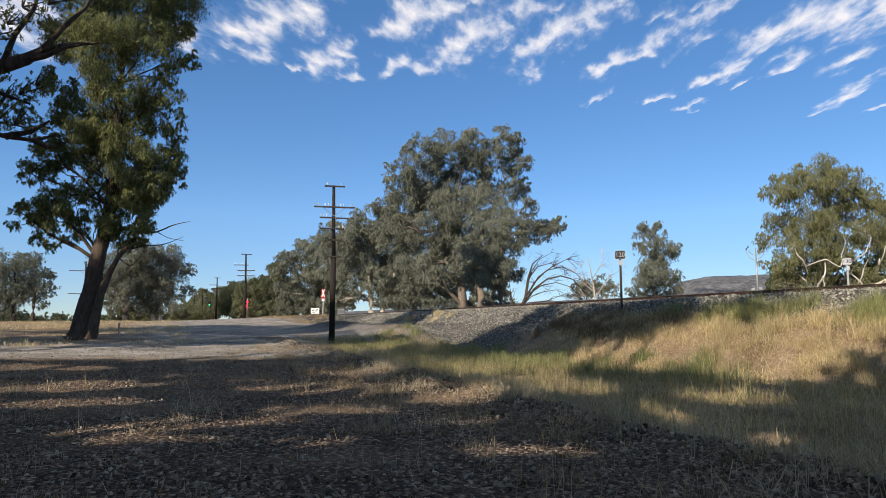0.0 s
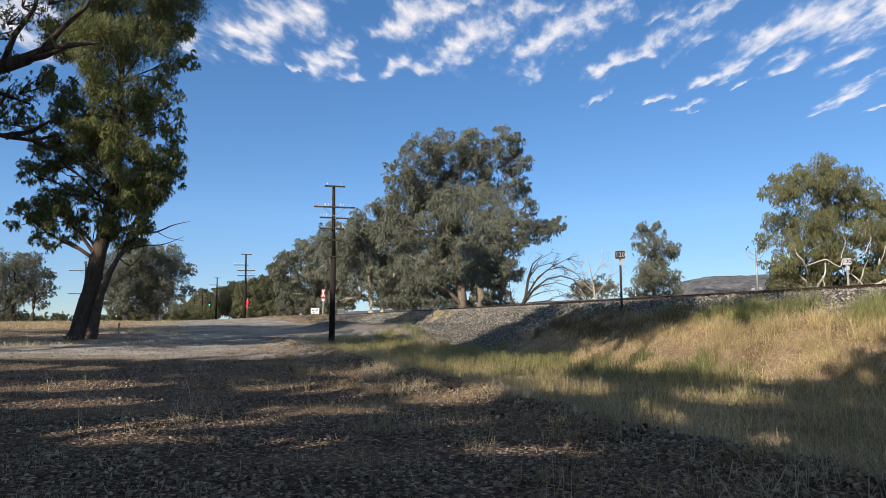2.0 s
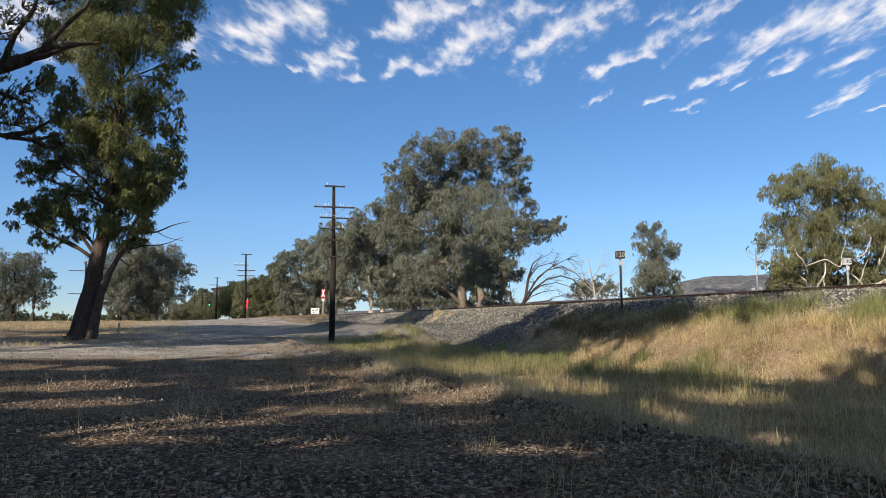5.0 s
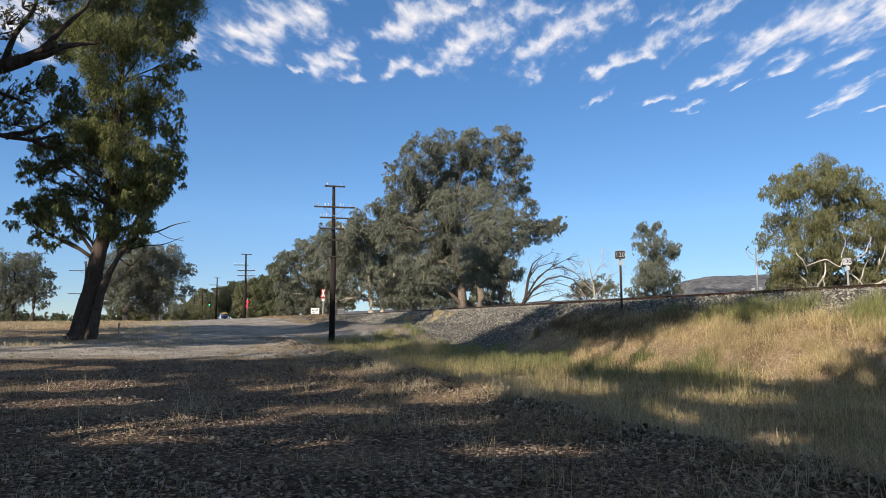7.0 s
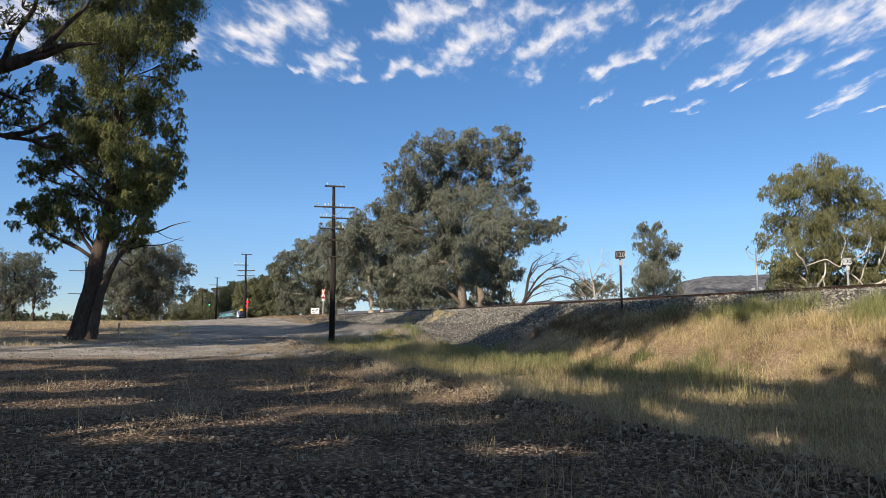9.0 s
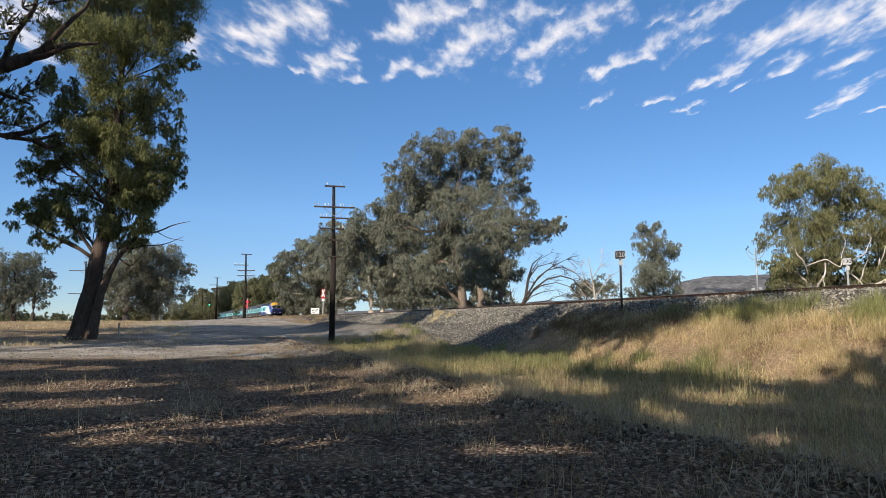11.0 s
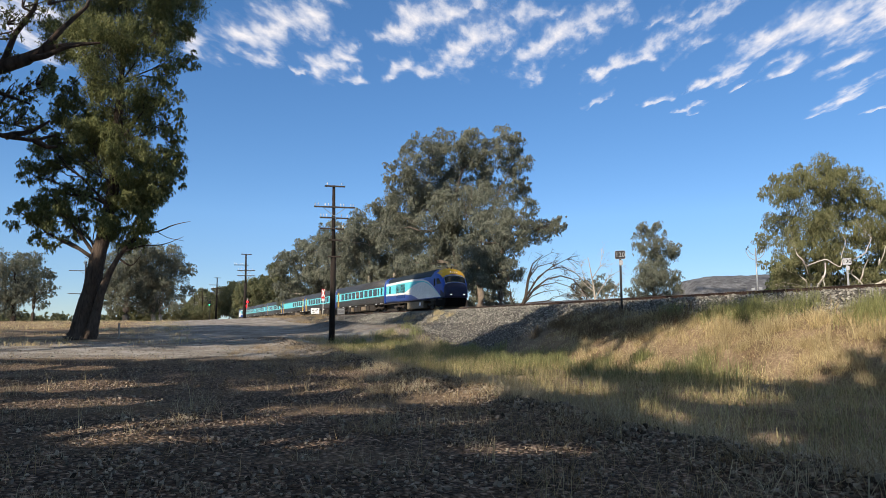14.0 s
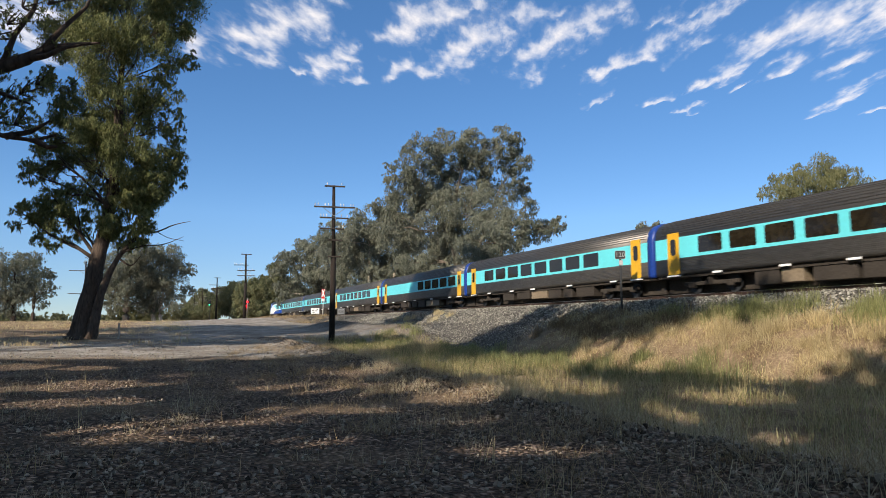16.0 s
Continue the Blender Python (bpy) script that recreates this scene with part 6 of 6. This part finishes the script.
def cloud(m, streaks, n=60):
    """A drifting cloud at 700 m, made of overlapping streaks: two ends and a half-width."""
    x0, y0 = (streaks[0][0] + streaks[0][2]) / 2, (streaks[0][1] + streaks[0][3]) / 2
    K = 2.4                                             # stretch away from the eye, set to offset foreshortening in the view
    xs = [v - x0 for q in streaks for v in (q[0], q[2])]
    ys = [v - y0 for q in streaks for v in (q[1], q[3])]
    R = max(q[4] for q in streaks) * 2.6
    gx, gy = np.meshgrid(np.linspace(min(xs) - R, max(xs) + R, n), np.linspace(min(ys) - R * K, max(ys) + R * K, n))
    ax, ay = gx + x0, gy + y0
    wx = gx + 26 * ripple(ax, ay / K, 130, 3) + 11 * ripple(ax, ay / K, 48, 4) + 5 * ripple(ax, ay / K, 20, 6)
    wy = gy / K + 22 * ripple(ax, ay / K, 120, 5) + 9 * ripple(ax, ay / K, 45, 7) + 4 * ripple(ax, ay / K, 20, 8)
    body = np.full_like(gx, -2.0)
    for a, b, c, d, r in streaks:
        r = r * 1.15
        a, b, c, d = a - x0, (b - y0) / K, c - x0, (d - y0) / K
        L2 = (c - a) ** 2 + (d - b) ** 2 + 1e-6
        t = np.clip(((wx - a) * (c - a) + (wy - b) * (d - b)) / L2, 0, 1)
        q = np.hypot(wx - a - t * (c - a), wy - b - t * (d - b)) / r
        body = np.maximum(body, 1 - q)
    keep = body > -1.25
    z = 2 * ripple(gx, gy, 120, 3) - 5 * np.clip(body, 0, 1)
    v = np.stack([gx.ravel(), gy.ravel(), z.ravel()], 1)
    i = (np.arange(n - 1)[:, None] * n + np.arange(n - 1)[None]).ravel()
    f = np.stack([i, i + 1, i + n + 1, i + n], 1)
    f = f[keep.ravel()[f].any(1)]
    me = fast_mesh("cloud", v, f, [m], True)
    at = me.attributes.new("body", "FLOAT", "POINT")
    at.data.foreach_set("value", np.maximum(body, -1.2).astype(np.float32).ravel())
    ob = tagged(new("cloud", me), "thin ragged white cloud streak in a blue sky", "cloud", "drifting clouds")
    ob.location = (x0, y0, EYE + 700)
    ob.visible_shadow = True
    CLOUDS.append(ob)


M_CLOUD = cloud_material()
cloud(M_CLOUD, [(-448, 1486, -294, 1388, 49), (-512, 1504, -455, 1482, 48), (-495, 1619, -451, 1580, 34)])
cloud(M_CLOUD, [(-350, 1722, -302, 1673, 41), (-285, 1637, -248, 1583, 30), (-276, 1793, -252, 1762, 24)])
cloud(M_CLOUD, [(-118, 1481, -12, 1382, 41), (-135, 1487, -116, 1475, 36), (-4, 1394, 68, 1349, 29)])
cloud(M_CLOUD, [(34, 1577, 112, 1474, 48), (-57, 1707, 41, 1587, 30), (-152, 1739, -81, 1672, 22), (22, 1723, 72, 1672, 31), (-356, 1761, -350, 1761, 14)])
cloud(M_CLOUD, [(219, 1609, 335, 1424, 50), (321, 1453, 372, 1381, 41), (191, 1646, 218, 1588, 43), (170, 1407, 244, 1356, 22), (242, 1801, 265, 1722, 23)])
cloud(M_CLOUD, [(438, 1737, 487, 1645, 31), (431, 1765, 448, 1732, 37), (486, 1647, 536, 1554, 29)])
cloud(M_CLOUD, [(579, 1434, 607, 1382, 38), (605, 1568, 630, 1544, 33), (489, 1414, 531, 1365, 22)])
cloud(M_CLOUD, [(785, 1518, 866, 1413, 65), (864, 1440, 944, 1357, 55), (786, 1631, 816, 1549, 42), (982, 1431, 1030, 1402, 57)])
cloud(M_CLOUD, [(769, 1835, 808, 1692, 27), (734, 1848, 744, 1819, 20), (860, 1882, 858, 1849, 20)])
cloud(M_CLOUD, [(1081, 1718, 1078, 1648, 35), (917, 1731, 923, 1687, 32)])
cloud(M_CLOUD, [(1236, 2064, 1249, 1906, 31), (1226, 1879, 1213, 1833, 29)])
cloud(M_CLOUD, [(653, 1992, 685, 1952, 23)])
cloud(M_CLOUD, [(467, 1994, 472, 1971, 26)])
cloud(M_CLOUD, [(779, 2046, 808, 2046, 14)])
cloud(M_CLOUD, [(1392, 2063, 1424, 2030, 14)])
cloud(M_CLOUD, [(-1026, 1437, -932, 1395, 95), (-1048, 1586, -965, 1545, 54)])
cloud(M_CLOUD, [(-624, 1552, -615, 1547, 46)])
cloud(M_CLOUD, [(-429, 1748, -407, 1748, 14)])


def unseen_fill_clouds():
    """Glowing clouds overhead and behind, out of view, added as white fill light for the shade."""
    rnd = random.Random(14)
    for q in ([(0, 0, 150, -200, 45), (-120, 150, 20, 90, 30)], [(0, 0, 210, -150, 40), (60, 120, 150, 60, 28)], [(0, 0, 90, -60, 60), (120, -160, 190, -220, 32)]):
        cloud(M_CLOUD, q, 22)
    shapes = [o.data for o in CLOUDS[-3:]]
    for k, o in enumerate(CLOUDS[-3:]):
        o.location = (-300 + 420 * k, -120 + 160 * k, EYE + 720)
    for gx in range(-4, 5):
        for gy in range(-5, 3):
            x, y = gx * 430 + rnd.uniform(-120, 120), gy * 410 + rnd.uniform(-120, 120)
            if y > 850 or math.hypot(x + 700, y + 930) < 450:
                continue
            ob = tagged(new("cloud", rnd.choice(shapes)), "thin ragged white cloud streak in a blue sky", "cloud", "drifting clouds")
            ob.location = (x, y, EYE + 700 + rnd.uniform(-20, 60))
            ob.scale = (1.4, 1.1, 1.0)
            CLOUDS.append(ob)


unseen_fill_clouds()


# ---- grass, stones ----
def blades(name, x, y, h, w, lean, m, label, rs, z=None):
    n = len(x)
    z = level(x, y) - 0.02 if z is None else z
    a = rs.uniform(0, 6.283, n)
    la = rs.uniform(0, 6.283, n)
    ln = np.abs(rs.normal(0, lean, n)) * h
    wx, wy = np.cos(a) * w / 2, np.sin(a) * w / 2
    lx, ly = np.cos(la) * ln, np.sin(la) * ln
    b0 = np.stack([x - wx, y - wy, z], 1)
    b1 = np.stack([x + wx, y + wy, z], 1)
    m0 = np.stack([x + lx * 0.35 - wx * 0.8, y + ly * 0.35 - wy * 0.8, z + h * 0.55], 1)
    m1 = np.stack([x + lx * 0.35 + wx * 0.8, y + ly * 0.35 + wy * 0.8, z + h * 0.55], 1)
    tz = h * np.sqrt(np.clip(1 - (ln / h) ** 2 * 0.5, 0.15, 1))
    t0 = np.stack([x + lx - wx * 0.12, y + ly - wy * 0.12, z + tz], 1)
    t1 = np.stack([x + lx + wx * 0.12, y + ly + wy * 0.12, z + tz], 1)
    V = np.stack([b0, b1, m0, m1, t0, t1], 1).reshape(-1, 3)
    i = np.arange(n)[:, None] * 6
    F = np.concatenate([i + np.array([0, 1, 3, 2]), i + np.array([2, 3, 5, 4])])
    tagged(new(name, fast_mesh(name, V, F, [m])), label, "grass", kind="stuff")


def scatter(n, s0, s1, w0, w1, rs, keep):
    s, w = rs.uniform(s0, s1, n), rs.uniform(w0, w1, n)
    x, y = TX + s * UX + w * NX, TY + s * UY + w * NY
    k = rs.uniform(0, 1, n) < keep(s, w, x, y)
    return x[k], y[k]


def tufts(n, s0, s1, w0, w1, rs, each, radius, keep):
    x, y = scatter(n, s0, s1, w0, w1, rs, keep)
    m = len(x)
    r = radius * rs.uniform(0.4, 1.3, m)
    X = x[:, None] + rs.normal(size=(m, each)) * r[:, None]
    Y = y[:, None] + rs.normal(size=(m, each)) * r[:, None]
    return X.ravel(), Y.ravel()


def build_grass():
    rs = np.random.RandomState(9)
    one = lambda s, w, x, y: 1.0
    tuft = lambda x, y: np.clip(0.8 + 0.55 * ripple(x, y, 1.5, 55), 0.35, 1.5)
    # the ditch: dense, mixed green and straw
    dense = lambda s, w, x, y: np.clip(0.62 + 0.6 * ripple(x, y, 3, 41) + 0.6 * ripple(x, y, 0.9, 45), 0.04, 1) * step(ditch_edge(s) - 0.1, ditch_edge(s) - 1.2, w) * step(7.8, 9.6, w) * step(-10, -4, s)
    x, y = scatter(70000, -13, 31, 7, 20.3, rs, lambda s, w, x, y: dense(s, w, x, y) * (1 - 0.8 * step(11.5, 17, s)))
    n = len(x)
    blades("green_grass", x, y, tuft(x, y) * rs.uniform(0.16, 0.5, n), rs.uniform(0.008, 0.016, n), 0.7, M_GREENGRASS, "tall green-tinged grass filling the ditch", rs)
    x, y = scatter(92000, -14, 31, 6.5, 20.5, rs, dense)
    n = len(x)
    blades("dry_grass", x, y, tuft(x, y) * rs.uniform(0.18, 0.56, n), rs.uniform(0.006, 0.013, n), 0.8, M_DITCH, "tall dry straw grass in the ditch", rs)
    # the bank: straw, lying
    bank = lambda s, w, x, y: np.clip(0.42 + 1.0 * ripple(x, y, 2.2, 43) + 0.7 * ripple(x, y, 0.8, 46), 0.03, 1) * step(-1, 6, s) * step(3.2, 4.0, w) * (1 - 0.75 * step(5.8, 7.0, w)) + 0.2 * np.clip(ripple(x, y, 2.5, 44), 0, 1) * step(-2, 4, s)
    x, y = scatter(80000, -2, 34, 2.8, 8.6, rs, bank)
    n = len(x)
    w = (x - TX) * NX + (y - TY) * NY
    tall = np.interp(w, [3, 4.6, 5.4, 8], [1.0, 1.0, 0.7, 0.6])
    blades("dry_grass", x, y, tall * rs.uniform(0.15, 0.5, n), rs.uniform(0.008, 0.018, n), 1.9, M_STRAW, "dry yellow straw grass on the rail bank", rs)
    x, y = tufts(150, 6, 31, 4.0, 8.6, rs, 120, 0.24, one)
    n = len(x)
    blades("dry_grass", x, y, rs.uniform(0.2, 0.5, n) * np.clip(1 + 0.7 * ripple(x, y, 1.3, 57), 0.6, 1.7), rs.uniform(0.008, 0.016, n), 1.2, M_STRAW, "flattened straw clumps on the rail bank", rs)
    x, y = tufts(15, 9, 32, 3.7, 4.9, rs, 330, 0.4, one)
    n = len(x)
    blades("green_grass", x, y, rs.uniform(0.3, 0.85, n), rs.uniform(0.01, 0.02, n), 0.35, M_FRESH, "fresh green grass clumps along the ballast edge", rs)
    x, y = tufts(46, -12, 20, 8, 12.5, rs, 150, 0.35, one)
    n = len(x)
    blades("green_grass", x, y, rs.uniform(0.3, 0.7, n), rs.uniform(0.01, 0.02, n), 0.35, M_FRESH, "green grass clumps at the foot of the bank", rs)
    # dead weeds on the shaded bank, and the big tussocks that stand out singly
    x, y = tufts(58, 1, 11.5, 3.4, 6.4, rs, 120, 0.3, one)
    n = len(x)
    blades("dead_weeds", x, y, rs.uniform(0.2, 0.6, n), rs.uniform(0.006, 0.012, n), 0.6, M_WEED, "brown dead weeds on the shaded rail bank", rs)
    for name, m, label, spots in (("green_tussock", M_FRESH, "green grass tussock standing out of the straw", ((9.4, 24.3, 0.75), (6.8, 28.5, 0.6), (8.2, 27.6, 0.5), (12.7, 27.1, 0.7), (13.8, 25.3, 0.8), (14.6, 22.6, 0.7), (13.3, 26.0, 0.6))),
                                  ("straw_tussock", M_STRAW, "pale yellow straw tussock at the foot of the bank", ((-1.7, 41.8, 0.9), (-0.8, 40.9, 0.7), (-2.6, 41.0, 0.6), (11.1, 26.7, 0.6), (12.0, 24.6, 0.6)))):
        X, Y, H = [], [], []
        for a, b, h in spots:
            k = 360
            X.append(a + rs.normal(0, 0.42 * h, k))
            Y.append(b + rs.normal(0, 0.42 * h, k))
            H.append(h * rs.uniform(0.45, 1.15, k))
        x, y, h = (np.concatenate(v) for v in (X, Y, H))
        blades(name, x, y, h, rs.uniform(0.009, 0.018, len(x)), 0.5, m, label, rs)
    # by the pole and on the spoil
    x, y = tufts(62, -12, -2, 10.5, 16.5, rs, 130, 0.4, one)
    n = len(x)
    blades("dry_grass", x, y, rs.uniform(0.15, 0.5, n), rs.uniform(0.01, 0.02, n), 0.6, M_STRAW, "dry grass round the foot of the pole", rs)
    x, y = tufts(30, -10, -3, 11, 16.0, rs, 150, 0.35, one)
    n = len(x)
    blades("green_grass", x, y, rs.uniform(0.2, 0.6, n), rs.uniform(0.01, 0.022, n), 0.5, M_GREENGRASS, "green grass round the foot of the pole", rs)
    x, y = tufts(9, -30, -17, 2.3, 4.2, rs, 120, 0.3, one)
    n = len(x)
    blades("dry_grass", x, y, rs.uniform(0.2, 0.6, n), rs.uniform(0.012, 0.022, n), 0.4, M_STRAW, "yellow grass clumps growing in the ballast", rs)
    # the yard: thin tufts and single stalks
    yard = lambda s, w, x, y: np.clip(0.35 + 0.8 * ripple(x, y, 4, 47), 0.02, 1) * (y > 2.6) * (y < 25) * (np.abs(x) < 3 + y * 0.75)
    x, y = tufts(2200, -10, 36, 19.2, 46, rs, 26, 0.16, yard)
    n = len(x)
    blades("dry_grass", x, y, rs.uniform(0.06, 0.26, n), rs.uniform(0.003, 0.006, n), 0.75, M_PALESTRAW, "thin dry grass tufts on the gravel yard", rs)
    x, y = scatter(30000, -10, 36, 19.0, 46, rs, lambda s, w, x, y: np.clip(0.45 + 0.8 * ripple(x, y, 3, 49), 0.05, 1) * (y > 2.4) * (y < 26) * (np.abs(x) < 2.5 + y * 0.72))
    n = len(x)
    blades("straw_litter", x, y, rs.uniform(0.1, 0.34, n), rs.uniform(0.004, 0.009, n), 2.4, M_LITTER, "fallen straw and twigs lying on the gravel", rs, level(x, y) + 0.015)
    x, y = tufts(90, 4, 34, 19.4, 34, rs, 6, 0.07, yard)
    n = len(x)
    blades("grass_stalks", x, y, rs.uniform(0.3, 0.75, n), rs.uniform(0.004, 0.008, n), 0.7, M_STRAW, "tall single dry grass stalks", rs)
    # a few long stalks that stand up from the gravel before the tripod
    x = np.concatenate([0.95 + rs.normal(0, 0.12, 14), 0.5 + rs.normal(0, 0.05, 7), -0.2 + rs.normal(0, 0.1, 6), 2.1 + rs.normal(0, 0.08, 6), -4.1 + rs.normal(0, 0.1, 6)])
    y = np.concatenate([5.95 + rs.normal(0, 0.2, 14), 7.3 + rs.normal(0, 0.1, 7), 7.1 + rs.normal(0, 0.2, 6), 8.2 + rs.normal(0, 0.1, 6), 6.6 + rs.normal(0, 0.1, 6)])
    n = len(x)
    blades("grass_stalks", x, y, rs.uniform(0.25, 0.6, n), rs.uniform(0.004, 0.008, n), 0.6, M_STRAW, "long dry stalks standing in the gravel", rs)
    edge = lambda s, w, x, y: np.clip(0.4 + 0.9 * ripple(x, y, 2.0, 48), 0, 1) * step(0, 4, s)
    x, y = tufts(440, -8, 32, 18.5, 23.8, rs, 62, 0.28, edge)
    n = len(x)
    blades("dry_grass", x, y, rs.uniform(0.12, 0.4, n), rs.uniform(0.004, 0.008, n), 1.5, M_LITTER, "straw tufts along the ditch edge", rs)
    x, y = tufts(46, 6, 31, 19.0, 21.2, rs, 190, 0.28, lambda s, w, x, y: np.clip(0.5 + 0.8 * ripple(x, y, 4.0, 57), 0.1, 1))
    n = len(x)
    blades("dry_grass", x, y, rs.uniform(0.15, 0.5, n), rs.uniform(0.004, 0.009, n), 1.3, M_PALESTRAW, "tangled clumps of fallen straw on the ballast ridge", rs)
    # verge between the road and the rails
    x, y = tufts(620, -135, -46, 4.5, 12, rs, 40, 0.6, lambda s, w, x, y: np.clip(0.55 + 0.7 * ripple(x, y, 6, 51), 0.05, 1))
    n = len(x)
    blades("dry_grass", x, y, rs.uniform(0.1, 0.34, n), rs.uniform(0.02, 0.045, n), 1.0, M_LITTER, "dry brown grass verge between road and rails", rs)
    # far verge
    x, y = tufts(520, -70, 0, 24, 70, rs, 55, 0.7, lambda s, w, x, y: (y > 34) * 1.0)
    n = len(x)
    blades("dry_grass", x, y, rs.uniform(0.1, 0.36, n), rs.uniform(0.012, 0.03, n), 1.0, M_STRAW, "pale dry grass on the far verge", rs)


build_grass()


def stones(name, x, y, size, m, label, rs, sink=0.25):
    """Broken stones: each a squashed, uneven eight-cornered lump."""
    n = len(x)
    base = np.array([(-1, -1, -1), (1, -1, -1), (1, 1, -1), (-1, 1, -1), (-1, -1, 1), (1, -1, 1), (1, 1, 1), (-1, 1, 1)], float)
    V = base[None] * rs.uniform(0.2, 1.05, (n, 8, 1)) * rs.uniform(0.7, 1.15, (n, 8, 3))
    V = V * (size[:, None] * rs.uniform(0.6, 1.15, (n, 3)))[:, None, :]
    a = rs.uniform(0, 6.283, n)
    b = rs.normal(0, 0.45, n)
    c, s = np.cos(a)[:, None], np.sin(a)[:, None]
    X, Y, Z = V[..., 0], V[..., 1], V[..., 2]
    cb, sb = np.cos(b)[:, None], np.sin(b)[:, None]
    Y, Z = Y * cb - Z * sb, Y * sb + Z * cb
    X, Y = X * c - Y * s, X * s + Y * c
    z = level(x, y) + size * sink
    V = np.stack([X + x[:, None], Y + y[:, None], Z + z[:, None]], -1).reshape(-1, 3)
    q = np.array([(3, 2, 1, 0), (4, 5, 6, 7), (0, 1, 5, 4), (1, 2, 6, 5), (2, 3, 7, 6), (3, 0, 4, 7)])
    F = (np.arange(n)[:, None, None] * 8 + q[None]).reshape(-1, 4)
    tagged(new(name, fast_mesh(name, V, F, [m])), label, "gravel", kind="stuff")


def build_stones():
    rs = np.random.RandomState(19)
    # the yard, denser towards the tripod
    n = 52000
    y = 2.2 + 22 * rs.uniform(0, 1, n) ** 1.9
    x = rs.uniform(-1, 1, n) * (2.2 + y * 0.74)
    s, w = (x - TX) * UX + (y - TY) * UY, (x - TX) * NX + (y - TY) * NY
    k = (w > ditch_edge(s) - 0.5) & (rs.uniform(0, 1, n) < np.clip(0.42 + 0.7 * ripple(x, y, 3, 22) + 0.3 * step(12, 6, y), 0.1, 1))
    x, y = x[k], y[k]
    stones("yard_gravel", x, y, np.clip(rs.lognormal(-4.1, 0.45, len(x)), 0.008, 0.042), M_YARDSTONE, "dark broken ballast stones strewn over the yard", rs)
    # the road
    n = 5000
    y = rs.uniform(22, 44, n)
    x = rs.uniform(-0.72, -0.1, n) * y
    k = ground_zone(x, y)[1] > 0.5
    x, y = x[k], y[k]
    stones("road_gravel", x, y, rs.uniform(0.012, 0.035, len(x)), M_STONE, "loose pale stones on the gravel road", rs)
    # the ridge along the ditch edge
    x, y = scatter(15000, -10, 31, 18.9, 21.6, rs, lambda s, w, x, y: np.exp(-((w - ditch_edge(s) - 0.25) / 0.7) ** 2))
    stones("ballast_heap", x, y, rs.uniform(0.015, 0.045, len(x)), M_YARDSTONE, "low heap of ballast along the ditch edge", rs)
    # the shoulder of the line
    x, y = scatter(17000, -45, 30, 1.7, 5.0, rs, lambda s, w, x, y: step(5.2, 4.0, w + 0.4 * ripple(x, y, 3, 52)) * (1 - 0.9 * step(3.4, 4.0, w) * step(0, 6, s)))
    stones("track_ballast", x, y, rs.uniform(0.03, 0.07, len(x)), M_STONE, "grey ballast on the shoulder of the line", rs)
    x, y = scatter(9000, -40, 0, 5, 10, rs, lambda s, w, x, y: step(10.5, 7, w))
    stones("spoil_gravel", x, y, rs.uniform(0.02, 0.05, len(x)), M_STONE, "grey gravel spilt down the bank", rs)


build_stones()


# ---- what moves ----
def motions():
    times = [k * 0.5 for k in range(32)] + [15.75, 15.9, 16.0]
    for ob, back, turned in TRAIN:
        rows = []
        for t in times:
            s = NOSE_AT + SPEED * (t - 15) - back
            x, y = P(s, 0)
            rows.append((t, pose(x, y, RAIL, 0, 0, HEADING + (180 if turned else 0))))
        walk(ob, rows)
    for ob, swing, seed in SWAY:          # the wind: slow swings with a quicker flutter on top
        r = random.Random(seed)
        a, b, c = (r.uniform(0, 6.283) for _ in range(3))
        u, v = r.uniform(1.5, 2.3), r.uniform(3.2, 4.4)
        rows = []
        for k in range(41):
            t = k * 0.4
            g = swing * (0.75 * math.sin(u * t + a) + 0.35 * math.sin(v * t + b))
            rows.append((t, pose(0.8 * g, 0.6 * g * math.cos(c), 0.25 * swing * math.sin(v * t + c))))
        walk(ob, rows)
    for ob in CLOUDS:
        x, y, z = ob.location
        walk(ob, [(t, pose(x + 0.5 * t, y + 1.7 * t, z)) for t in (0, 4, 8, 12, 16)])


motions()
